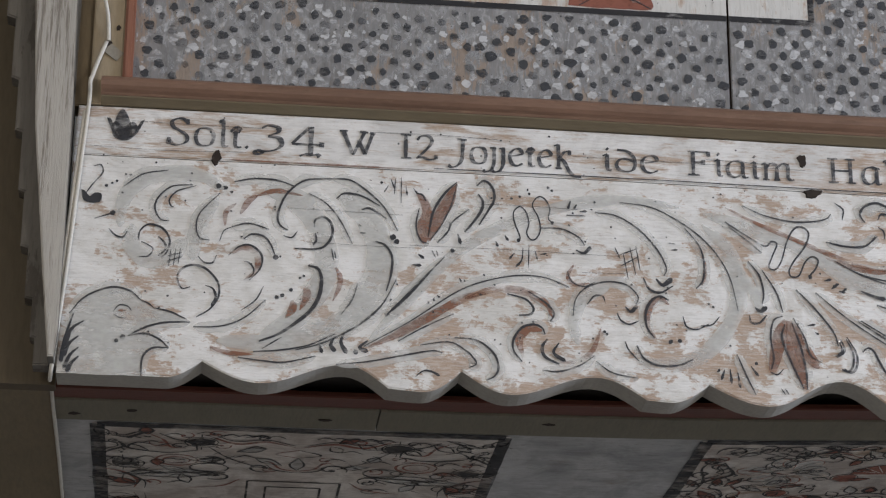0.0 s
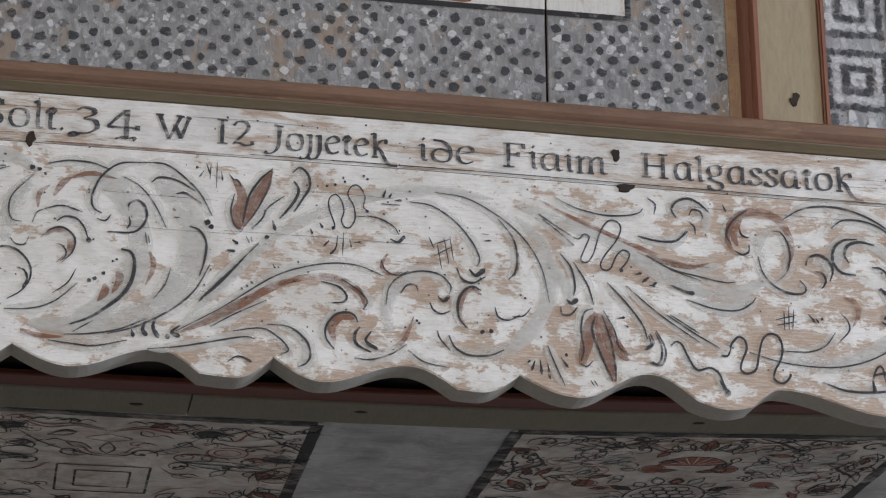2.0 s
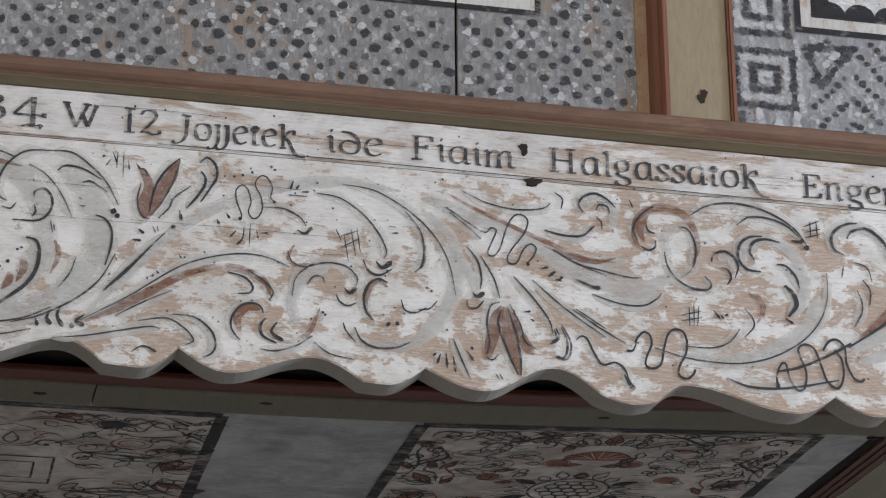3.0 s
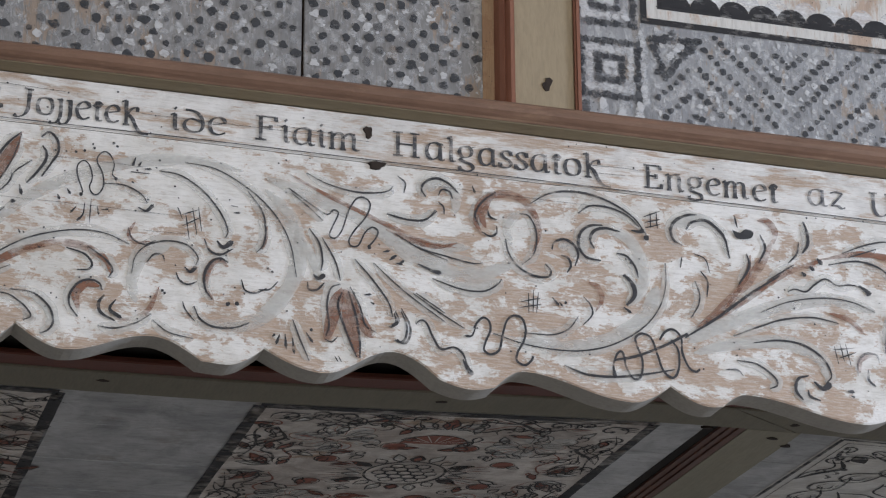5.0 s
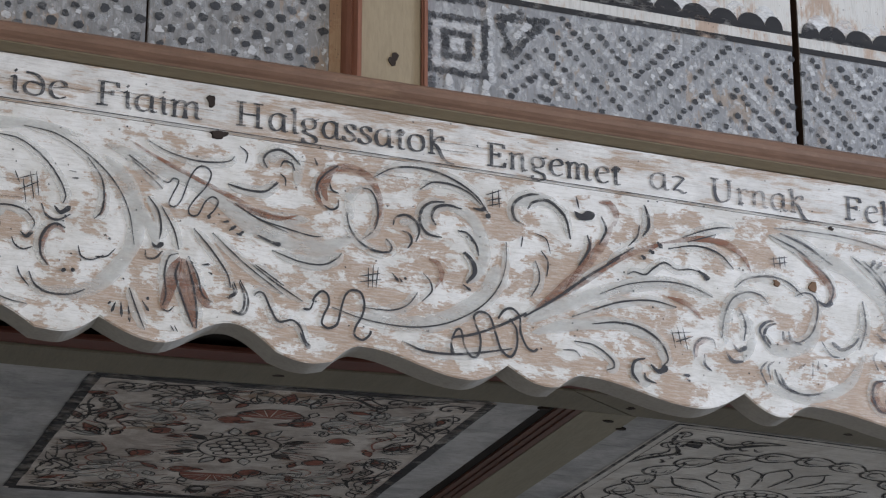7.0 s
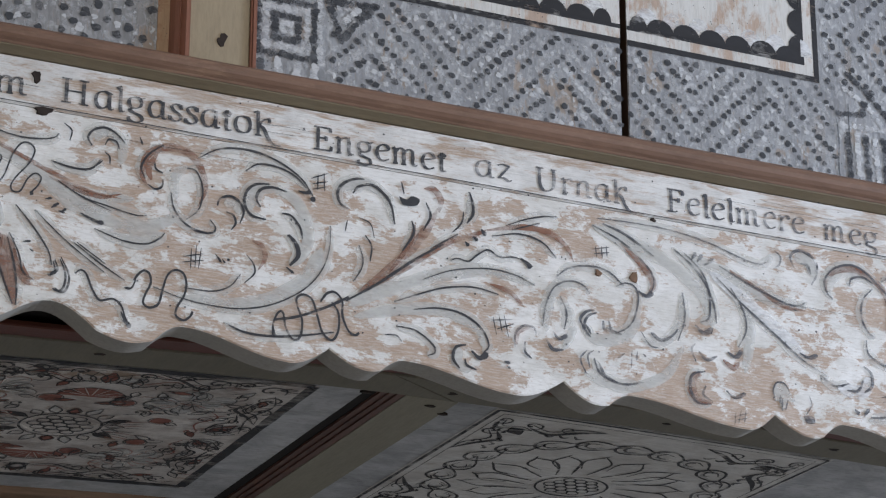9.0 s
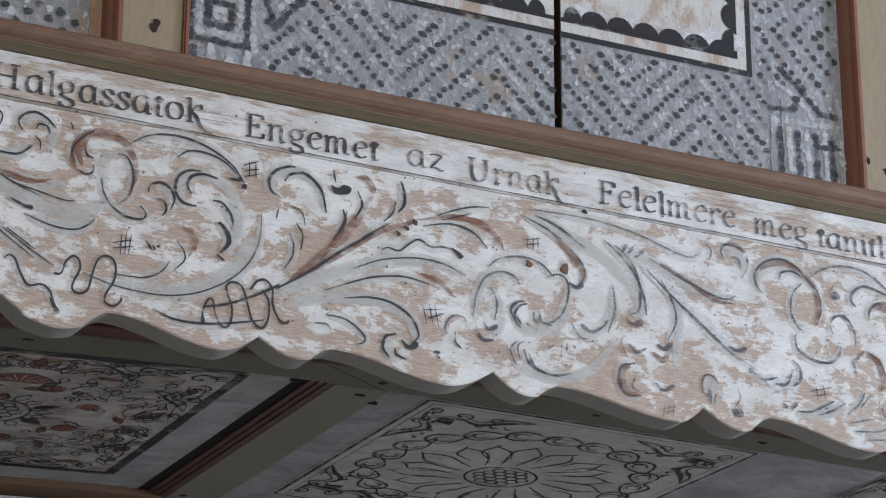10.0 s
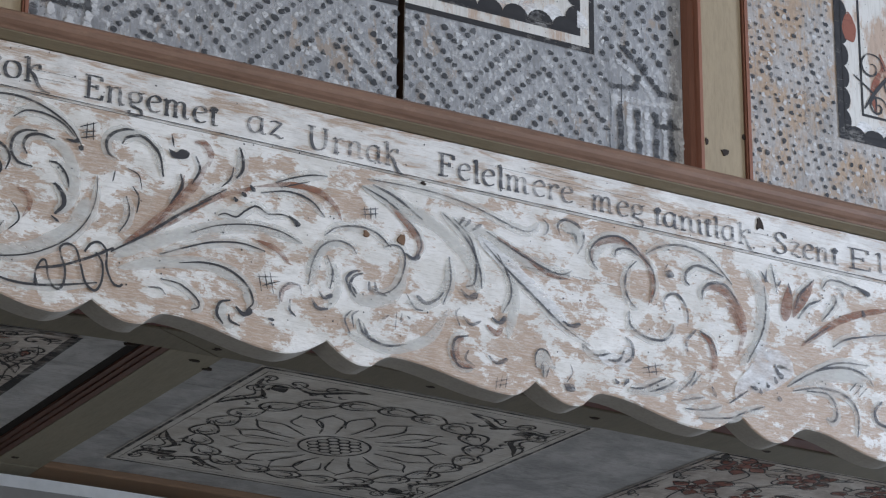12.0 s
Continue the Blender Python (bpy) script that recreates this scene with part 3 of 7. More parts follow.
def letters(text, x0, x1, z0, z1, cap=0.035, ink=M_LETTER, wide=0.0055):
    """A word between two places on the board, each letter a painted mark of its own."""
    unit = (x1 - x0) / (sum(ALPHABET[c][0] for c in text) - 0.05)
    x = x0
    for number, c in enumerate(text):
        bm = bmesh.new()
        advance, strokes = ALPHABET[c]
        tip = 0.02 * noise.noise((x * 90, 3.0, 1.0))
        size = cap * (1 + 0.05 * noise.noise((x * 70, 1.0, 4.0))) * (1.13 if c in "oejiamngszrt" else 1.03)
        base = z0 + (z1 - z0) * (x - x0) / (x1 - x0) + 0.0008 * noise.noise((x * 80, 0.0, 7.0))
        for v in strokes:
            broad(bm, [(x + (u * 0.90 + 0.03) * unit + tip * h * size, base + h * size) for u, h in pairs(v)], wide, 0.0019)
        part("painted_letter", bm, ink, valance)
        x += advance * unit


letters("Solt.", -0.0935, 0.013, 2.9755, 2.9760, 0.038)
letters("34", 0.022, 0.113, 2.9750, 2.9740, 0.036, wide=0.0075)
letters("W", 0.134, 0.183, 2.9730, 2.9730, 0.036)
letters("12", 0.2125, 0.2625, 2.9725, 2.9705, 0.035)
letters("Jojjetek", 0.281, 0.447, 2.9705, 2.9690)
letters("ide", 0.484, 0.561, 2.9690, 2.9690)
letters("Fiaim", 0.599, 0.748, 2.9690, 2.9670)
letters("Halgassatok", 0.791, 1.098, 2.9680, 2.9680, 0.036)
letters("Engemet", 1.156, 1.361, 2.9620, 2.9610)
letters("az", 1.406, 1.466, 2.9635, 2.9635, ink=M_INK_WORN)
letters("Urnak", 1.503, 1.660, 2.9580, 2.9580, 0.036, ink=M_INK_WORN)
letters("Felelmere", 1.721, 1.962, 2.9590, 2.9590, 0.036, ink=M_INK_WORN)
letters("meg", 1.994, 2.094, 2.9560, 2.9555, ink=M_INK_WORN)
letters("tanitlak", 2.110, 2.302, 2.9545, 2.9525, ink=M_INK_WORN)
letters("Szent", 2.342, 2.473, 2.9500, 2.9510, ink=M_INK_WORN)
letters("Ele", 2.490, 2.612, 2.9510, 2.9510, ink=M_INK_WORN)

# ---- ornament of the board, painted stroke by stroke: width, then x, z along the stroke ----
motif("painted_bird_head")
blot("g", -0.204, 2.732, -0.186, 2.756, -0.154, 2.772, -0.125, 2.769, -0.114, 2.756, -0.097, 2.745, -0.077, 2.742, -0.053, 2.731, -0.083, 2.726, -0.111, 2.717, -0.127, 2.707, -0.102, 2.710, -0.079, 2.694, -0.101, 2.687, -0.111, 2.671, -0.110, 2.656, -0.194, 2.654, -0.210, 2.666, -0.209, 2.697)
line(0.0029, -0.204, 2.734, -0.186, 2.757, -0.154, 2.772, -0.129, 2.768, -0.115, 2.756)
line(0.0022, -0.115, 2.756, -0.105, 2.752, -0.097, 2.745)
line(0.0029, -0.097, 2.746, -0.077, 2.742, -0.057, 2.733)
line(0.0029, -0.051, 2.729, -0.083, 2.727, -0.108, 2.719, -0.129, 2.707)
line(0.0032, -0.129, 2.707, -0.107, 2.711, -0.089, 2.704, -0.077, 2.693)
line(0.0032, -0.077, 2.693, -0.097, 2.692, -0.109, 2.679, -0.110, 2.654)
line(0.0022, -0.149, 2.739, -0.142, 2.748, -0.131, 2.747, -0.126, 2.741)
line(0.0014, -0.148, 2.736, -0.141, 2.731, -0.132, 2.731)
rust(0.0036, -0.143, 2.741, -0.133, 2.741)
comma(0.0057, -0.199, 2.734, -0.208, 2.698, -0.211, 2.666)
comma(0.0057, -0.185, 2.725, -0.200, 2.713, -0.207, 2.689)
comma(0.0057, -0.191, 2.704, -0.202, 2.693, -0.208, 2.675)
comma(0.0057, -0.190, 2.689, -0.200, 2.678, -0.207, 2.660)
comma(0.0064, -0.189, 2.677, -0.198, 2.667, -0.203, 2.655)
spot(0.0029, -0.143, 2.700)
spot(0.0036, -0.135, 2.705)
motif("painted_comma")
line(0.0022, -0.185, 2.940, -0.176, 2.942, -0.173, 2.931, -0.185, 2.914, -0.195, 2.898)
blot("k", -0.199, 2.906, -0.196, 2.892, -0.186, 2.888, -0.174, 2.890, -0.173, 2.901, -0.182, 2.902, -0.188, 2.897, -0.194, 2.904)
line(0.0022, -0.180, 2.866, -0.157, 2.875, -0.154, 2.877)
spot(0.0022, -0.167, 2.913)
spot(0.0018, -0.160, 2.917)
spot(0.0018, -0.154, 2.920)
spot(0.0018, -0.143, 2.930)
spot(0.0018, -0.137, 2.930)
motif("painted_scroll")
wash(0.0189, -0.147, 2.856, -0.143, 2.897, -0.120, 2.924, -0.080, 2.936, -0.043, 2.933, -0.014, 2.916)
wash(0.0219, -0.131, 2.861, -0.131, 2.833, -0.108, 2.812, -0.081, 2.819, -0.061, 2.845)
wash(0.0189, -0.052, 2.814, -0.047, 2.862, -0.023, 2.903)
wash(0.0289, 0.037, 2.709, 0.083, 2.742, 0.121, 2.807, 0.108, 2.870, 0.077, 2.909, 0.039, 2.919)
wash(0.0319, 0.113, 2.705, 0.156, 2.746, 0.184, 2.794, 0.190, 2.842, 0.174, 2.882, 0.136, 2.912)
wash(0.0216, -0.017, 2.706, 0.048, 2.706, 0.098, 2.720, 0.148, 2.753)
line(0.0022, -0.145, 2.913, -0.120, 2.932, -0.088, 2.939)
line(0.0026, -0.056, 2.920, -0.083, 2.916, -0.100, 2.899, -0.103, 2.883, -0.095, 2.869, -0.084, 2.868)
line(0.0026, -0.051, 2.919, -0.075, 2.910, -0.085, 2.898, -0.083, 2.889, -0.079, 2.887)
spot(0.0037, -0.022, 2.920)
spot(0.0030, -0.013, 2.918)
spot(0.0022, -0.005, 2.912)
line(0.0030, -0.002, 2.927, 0.024, 2.933, 0.054, 2.932, 0.076, 2.925)
line(0.0034, 0.126, 2.938, 0.091, 2.934, 0.069, 2.916, 0.059, 2.896, 0.056, 2.879, 0.060, 2.868, 0.070, 2.862)
rust(0.0067, 0.026, 2.908, 0.054, 2.917, 0.088, 2.912)
rust(0.0088, 0.007, 2.882, 0.018, 2.901, 0.029, 2.909)
rust(0.0066, -0.012, 2.864, -0.011, 2.884, 0.002, 2.897)
line(0.0022, -0.020, 2.910, -0.044, 2.882, -0.049, 2.862, -0.044, 2.846, -0.031, 2.843)
line(0.0026, -0.003, 2.863, 0.019, 2.869, 0.045, 2.862)
line(0.0018, -0.018, 2.843, -0.013, 2.857, -0.003, 2.863)
line(0.0033, 0.013, 2.847, 0.023, 2.854, 0.038, 2.852, 0.048, 2.841, 0.054, 2.826)
spot(0.0037, 0.055, 2.823)
rust(0.0102, -0.001, 2.826, 0.013, 2.835, 0.028, 2.830, 0.033, 2.817, 0.029, 2.802, 0.015, 2.790)
line(0.0033, -0.006, 2.823, 0.006, 2.835, 0.020, 2.839, 0.034, 2.830, 0.038, 2.818, 0.034, 2.804, 0.022, 2.790)
line(0.0026, 0.014, 2.816, 0.021, 2.814, 0.027, 2.806, 0.026, 2.798, 0.020, 2.792)
line(0.0036, -0.122, 2.838, -0.121, 2.851, -0.111, 2.861, -0.096, 2.859, -0.086, 2.850, -0.082, 2.838, -0.085, 2.824, -0.092, 2.816)
line(0.0022, -0.119, 2.837, -0.110, 2.833, -0.103, 2.827, -0.109, 2.817, -0.121, 2.816)
line(0.0036, -0.097, 2.845, -0.089, 2.837, -0.087, 2.828, -0.096, 2.818)
line(0.0029, -0.161, 2.853, -0.152, 2.844, -0.142, 2.842, -0.137, 2.851)
spot(0.0036, -0.157, 2.875)
motif("painted_hatching")
line(0.0018, -0.080, 2.828, -0.082, 2.804)
line(0.0018, -0.074, 2.828, -0.076, 2.805)
line(0.0018, -0.068, 2.830, -0.070, 2.808)
line(0.0018, -0.084, 2.818, -0.066, 2.824)
line(0.0018, -0.084, 2.811, -0.066, 2.818)
motif("painted_scroll")
line(0.0036, -0.053, 2.777, -0.064, 2.775, -0.070, 2.788, -0.067, 2.799, -0.055, 2.807, -0.040, 2.806, -0.027, 2.797, -0.017, 2.782, -0.017, 2.764, -0.027, 2.748, -0.044, 2.736)
comma(0.0044, -0.034, 2.780, -0.024, 2.776, -0.020, 2.764, -0.025, 2.752)
line(0.0022, -0.047, 2.723, -0.022, 2.724, -0.000, 2.729, 0.021, 2.741, 0.044, 2.764)
line(0.0022, 0.013, 2.748, 0.031, 2.763, 0.041, 2.783)
line(0.0026, -0.045, 2.820, -0.037, 2.812, -0.026, 2.812, -0.021, 2.823)
line(0.0059, 0.097, 2.814, 0.110, 2.810, 0.115, 2.795, 0.112, 2.771, 0.101, 2.751, 0.083, 2.734, 0.062, 2.718, 0.037, 2.707)
rust(0.0102, 0.092, 2.786, 0.097, 2.773, 0.088, 2.752)
rust(0.0102, 0.078, 2.765, 0.079, 2.754, 0.070, 2.740)
spot(0.0029, 0.058, 2.768)
spot(0.0029, 0.065, 2.771)
spot(0.0026, 0.076, 2.779)
spot(0.0018, 0.087, 2.796)
spot(0.0018, 0.092, 2.799)
rust(0.0065, -0.025, 2.697, -0.002, 2.690, 0.030, 2.689)
line(0.0025, 0.011, 2.684, 0.042, 2.681, 0.070, 2.680, 0.110, 2.690)
line(0.0025, 0.030, 2.693, 0.063, 2.696, 0.099, 2.704, 0.134, 2.721)
line(0.0022, 0.041, 2.697, 0.066, 2.714)
line(0.0029, 0.084, 2.697, 0.120, 2.709, 0.163, 2.734, 0.193, 2.763, 0.212, 2.800)
comma(0.0058, 0.115, 2.705, 0.118, 2.694)
comma(0.0065, 0.133, 2.717, 0.129, 2.706, 0.135, 2.697)
comma(0.0066, 0.146, 2.724, 0.142, 2.710, 0.150, 2.695)
spot(0.0036, 0.161, 2.698)
comma(0.0066, 0.176, 2.714, 0.166, 2.704, 0.177, 2.699)
line(0.0041, 0.104, 2.868, 0.105, 2.878, 0.115, 2.883, 0.124, 2.877, 0.128, 2.863, 0.123, 2.848, 0.110, 2.838, 0.079, 2.837)
line(0.0033, 0.105, 2.860, 0.107, 2.850, 0.103, 2.843)
line(0.0026, 0.064, 2.854, 0.075, 2.852, 0.082, 2.861)
line(0.0022, 0.095, 2.916, 0.118, 2.903, 0.137, 2.880, 0.154, 2.847)
line(0.0030, 0.126, 2.938, 0.150, 2.937, 0.173, 2.922, 0.196, 2.899, 0.213, 2.868)
line(0.0034, 0.132, 2.910, 0.143, 2.918, 0.166, 2.915, 0.190, 2.902)
line(0.0034, 0.165, 2.896, 0.177, 2.898, 0.198, 2.885)
line(0.0037, 0.184, 2.852, 0.197, 2.847, 0.206, 2.831, 0.205, 2.807, 0.199, 2.783)
spot(0.0045, 0.207, 2.859)
spot(0.0037, 0.212, 2.853)
rust(0.0074, 0.133, 2.813, 0.139, 2.800, 0.138, 2.786, 0.130, 2.766)
line(0.0022, 0.162, 2.793, 0.155, 2.769, 0.141, 2.748)
line(0.0022, 0.162, 2.875, 0.165, 2.872)
line(0.0022, 0.163, 2.863, 0.171, 2.863)
line(0.0022, 0.127, 2.839, 0.130, 2.823)
line(0.0022, 0.131, 2.835, 0.133, 2.825)
motif("painted_sprig")
comma(0.0030, 0.203, 2.942, 0.209, 2.926)
line(0.0019, 0.209, 2.942, 0.208, 2.920)
line(0.0019, 0.217, 2.945, 0.217, 2.908)
comma(0.0030, 0.223, 2.933, 0.225, 2.919)
comma(0.0030, 0.233, 2.930, 0.239, 2.922)
comma(0.0030, 0.200, 2.932, 0.194, 2.922)
spot(0.0019, 0.191, 2.936)
motif("painted_tulip")
blot("r", 0.237, 2.922, 0.246, 2.922, 0.257, 2.904, 0.256, 2.882, 0.253, 2.858, 0.245, 2.853, 0.238, 2.876, 0.245, 2.898)
blot("r", 0.291, 2.941, 0.287, 2.912, 0.267, 2.875, 0.254, 2.855, 0.255, 2.882, 0.274, 2.920)
line(0.0038, 0.291, 2.942, 0.274, 2.924, 0.260, 2.899, 0.253, 2.862)
line(0.0023, 0.291, 2.939, 0.283, 2.908, 0.270, 2.879, 0.256, 2.858)
line(0.0030, 0.237, 2.923, 0.245, 2.921, 0.250, 2.912)
line(0.0026, 0.241, 2.902, 0.237, 2.877, 0.243, 2.857, 0.254, 2.852)
line(0.0026, 0.307, 2.904, 0.286, 2.886, 0.279, 2.871, 0.265, 2.854)
line(0.0022, 0.282, 2.884, 0.279, 2.871, 0.271, 2.859)
line(0.0042, 0.317, 2.938, 0.327, 2.946, 0.338, 2.936, 0.340, 2.919, 0.332, 2.903, 0.320, 2.882)
line(0.0045, 0.319, 2.926, 0.325, 2.916, 0.323, 2.903, 0.312, 2.885, 0.301, 2.871)
comma(0.0060, 0.292, 2.868, 0.296, 2.853)
spot(0.0030, 0.285, 2.844)
comma(0.0052, 0.240, 2.837, 0.248, 2.831)
comma(0.0052, 0.233, 2.822, 0.245, 2.821)
comma(0.0030, 0.258, 2.843, 0.263, 2.833)
comma(0.0030, 0.264, 2.843, 0.266, 2.835)
motif("painted_scroll")
wash(0.0160, 0.178, 2.716, 0.228, 2.773, 0.279, 2.831, 0.324, 2.866, 0.383, 2.897, 0.452, 2.920, 0.520, 2.928, 0.588, 2.921)
line(0.0033, 0.275, 2.835, 0.235, 2.789, 0.207, 2.758, 0.199, 2.748)
line(0.0037, 0.255, 2.811, 0.230, 2.781, 0.207, 2.756)
wash(0.0117, 0.171, 2.706, 0.243, 2.746, 0.317, 2.797, 0.365, 2.810)
line(0.0022, 0.171, 2.706, 0.229, 2.742, 0.287, 2.784, 0.324, 2.802, 0.369, 2.813, 0.406, 2.812, 0.439, 2.800)
rust(0.0117, 0.177, 2.705, 0.215, 2.725, 0.258, 2.752, 0.302, 2.779, 0.339, 2.789)
rust(0.0111, 0.302, 2.778, 0.339, 2.792, 0.376, 2.792, 0.406, 2.778, 0.416, 2.757)
line(0.0037, 0.357, 2.787, 0.380, 2.781, 0.391, 2.769, 0.387, 2.760, 0.372, 2.758)
line(0.0030, 0.413, 2.751, 0.418, 2.763, 0.407, 2.777, 0.384, 2.792)
line(0.0022, 0.287, 2.756, 0.247, 2.735, 0.215, 2.715)
line(0.0026, 0.244, 2.711, 0.281, 2.717, 0.303, 2.706, 0.314, 2.695, 0.316, 2.688, 0.307, 2.683)
line(0.0033, 0.288, 2.723, 0.317, 2.721, 0.339, 2.704, 0.345, 2.685, 0.340, 2.673, 0.329, 2.667)
line(0.0025, 0.136, 2.680, 0.179, 2.686, 0.222, 2.696, 0.259, 2.704, 0.273, 2.702)
comma(0.0036, 0.238, 2.668, 0.248, 2.676, 0.258, 2.676, 0.270, 2.670)
wash(0.0103, 0.310, 2.722, 0.334, 2.708, 0.342, 2.685)
rust(0.0119, 0.402, 2.738, 0.384, 2.740, 0.372, 2.724, 0.378, 2.701)
line(0.0037, 0.406, 2.733, 0.402, 2.742, 0.391, 2.746, 0.376, 2.741, 0.365, 2.725, 0.365, 2.709, 0.376, 2.694)
line(0.0052, 0.409, 2.727, 0.402, 2.715, 0.406, 2.702, 0.424, 2.693)
comma(0.0059, 0.424, 2.722, 0.417, 2.708, 0.433, 2.697)
rust(0.0074, 0.424, 2.695, 0.450, 2.699, 0.468, 2.714, 0.480, 2.746)
line(0.0026, 0.402, 2.684, 0.424, 2.683, 0.450, 2.692, 0.471, 2.707)
wash(0.0148, 0.450, 2.721, 0.444, 2.752, 0.458, 2.785, 0.492, 2.804)
line(0.0026, 0.443, 2.760, 0.447, 2.784, 0.462, 2.801, 0.488, 2.810, 0.514, 2.807, 0.529, 2.792, 0.527, 2.780)
comma(0.0060, 0.512, 2.776, 0.520, 2.770, 0.528, 2.779)
line(0.0030, 0.462, 2.777, 0.471, 2.789, 0.482, 2.790, 0.486, 2.780)
line(0.0030, 0.501, 2.767, 0.506, 2.757, 0.517, 2.752, 0.529, 2.757)
wash(0.0193, 0.531, 2.702, 0.598, 2.705, 0.644, 2.747, 0.665, 2.803, 0.655, 2.859, 0.618, 2.898)
line(0.0027, 0.474, 2.908, 0.504, 2.904, 0.534, 2.885, 0.557, 2.858, 0.568, 2.834, 0.565, 2.822)
comma(0.0075, 0.554, 2.817, 0.563, 2.809, 0.576, 2.819)
line(0.0038, 0.537, 2.818, 0.544, 2.803, 0.559, 2.798, 0.576, 2.808)
line(0.0023, 0.508, 2.924, 0.550, 2.919, 0.588, 2.900, 0.618, 2.877, 0.640, 2.850, 0.654, 2.819, 0.662, 2.777)
line(0.0031, 0.594, 2.892, 0.614, 2.865, 0.619, 2.837, 0.616, 2.817, 0.607, 2.806)
rust(0.0053, 0.621, 2.845, 0.619, 2.825, 0.615, 2.811)
line(0.0019, 0.571, 2.869, 0.581, 2.868)
comma(0.0038, 0.575, 2.859, 0.585, 2.860)
motif("painted_hatching")
line(0.0019, 0.500, 2.859, 0.507, 2.843)
line(0.0019, 0.511, 2.851, 0.517, 2.815)
line(0.0019, 0.520, 2.860, 0.527, 2.822)
line(0.0019, 0.528, 2.862, 0.533, 2.828)
line(0.0019, 0.504, 2.848, 0.528, 2.858)
line(0.0019, 0.507, 2.833, 0.532, 2.848)
motif("painted_scroll")
rust(0.0090, 0.570, 2.782, 0.559, 2.790, 0.548, 2.784, 0.541, 2.767, 0.542, 2.748, 0.553, 2.733)
line(0.0038, 0.570, 2.788, 0.558, 2.793, 0.546, 2.785, 0.539, 2.769, 0.540, 2.749, 0.550, 2.734)
spot(0.0030, 0.571, 2.730)
spot(0.0030, 0.583, 2.732)
line(0.0030, 0.588, 2.766, 0.593, 2.752, 0.607, 2.749, 0.622, 2.757)
line(0.0026, 0.611, 2.754, 0.626, 2.756, 0.637, 2.768)
line(0.0026, 0.511, 2.728, 0.515, 2.717, 0.528, 2.702)
line(0.0034, 0.526, 2.723, 0.535, 2.706, 0.553, 2.697, 0.580, 2.698, 0.600, 2.707)
line(0.0019, 0.472, 2.699, 0.494, 2.684, 0.527, 2.678)
rust(0.0060, 0.445, 2.832, 0.437, 2.815, 0.447, 2.804, 0.466, 2.807)
line(0.0022, 0.436, 2.823, 0.442, 2.808, 0.458, 2.802, 0.473, 2.809)
motif("painted_flourish")
thread(0.0023, 0.649, 2.903, 0.675, 2.886, 0.701, 2.871, 0.711, 2.878, 0.718, 2.874, 0.710, 2.854, 0.706, 2.841, 0.714, 2.838, 0.723, 2.850, 0.732, 2.879, 0.742, 2.897, 0.753, 2.901, 0.762, 2.892, 0.756, 2.873, 0.740, 2.851, 0.733, 2.837, 0.736, 2.829, 0.746, 2.831, 0.755, 2.850, 0.765, 2.859, 0.773, 2.854, 0.769, 2.842, 0.761, 2.832)
spot(0.0031, 0.761, 2.830)
line(0.0023, 0.654, 2.896, 0.679, 2.877, 0.697, 2.861)
motif("painted_scroll")
wash(0.0199, 0.619, 2.914, 0.687, 2.893, 0.762, 2.865, 0.814, 2.827, 0.865, 2.805)
line(0.0027, 0.673, 2.928, 0.703, 2.915, 0.741, 2.908, 0.772, 2.910, 0.788, 2.915, 0.794, 2.922)
line(0.0027, 0.800, 2.938, 0.811, 2.929, 0.809, 2.914)
rust(0.0069, 0.650, 2.924, 0.695, 2.902, 0.748, 2.880, 0.800, 2.859, 0.838, 2.846, 0.884, 2.842)
line(0.0019, 0.796, 2.854, 0.830, 2.836, 0.871, 2.822)
line(0.0023, 0.786, 2.881, 0.816, 2.876, 0.840, 2.879, 0.854, 2.894)
wash(0.0122, 0.662, 2.843, 0.684, 2.804, 0.694, 2.773)
line(0.0031, 0.678, 2.848, 0.692, 2.829, 0.697, 2.805, 0.695, 2.789)
comma(0.0068, 0.685, 2.783, 0.692, 2.778, 0.701, 2.785)
line(0.0038, 0.677, 2.772, 0.679, 2.762, 0.690, 2.762, 0.700, 2.773)
line(0.0027, 0.696, 2.837, 0.714, 2.806, 0.722, 2.778)
comma(0.0046, 0.780, 2.825, 0.790, 2.828)
comma(0.0046, 0.791, 2.818, 0.800, 2.822)
comma(0.0046, 0.802, 2.810, 0.810, 2.816)
motif("painted_tulip")
blot("r", 0.7232, 2.769, 0.709, 2.752, 0.702, 2.721, 0.7, 2.696, 0.7076, 2.6935, 0.7168, 2.7126, 0.724, 2.7387, 0.7273, 2.7614)
blot("r", 0.7311, 2.769, 0.7422, 2.756, 0.7527, 2.7267, 0.7678, 2.705, 0.761, 2.7023, 0.749, 2.7131, 0.7396, 2.7404)
blot("r", 0.7262, 2.7674, 0.7239, 2.7387, 0.7286, 2.7089, 0.742, 2.6781, 0.7499, 2.673, 0.7484, 2.6959, 0.7418, 2.7305, 0.7342, 2.7622)
line(0.0034, 0.733, 2.764, 0.743, 2.732, 0.749, 2.698, 0.7495, 2.672)
line(0.0030, 0.722, 2.773, 0.709, 2.766, 0.704, 2.742, 0.707, 2.714, 0.703, 2.698)
line(0.0038, 0.724, 2.762, 0.719, 2.742, 0.729, 2.711, 0.745, 2.673)
line(0.0027, 0.735, 2.771, 0.749, 2.744, 0.756, 2.720, 0.772, 2.709)
rust(0.0083, 0.742, 2.750, 0.753, 2.728, 0.767, 2.709)
line(0.0022, 0.702, 2.694, 0.711, 2.691, 0.719, 2.699)
motif("painted_sprig")
comma(0.0045, 0.631, 2.691, 0.635, 2.695)
comma(0.0045, 0.641, 2.695, 0.636, 2.680)
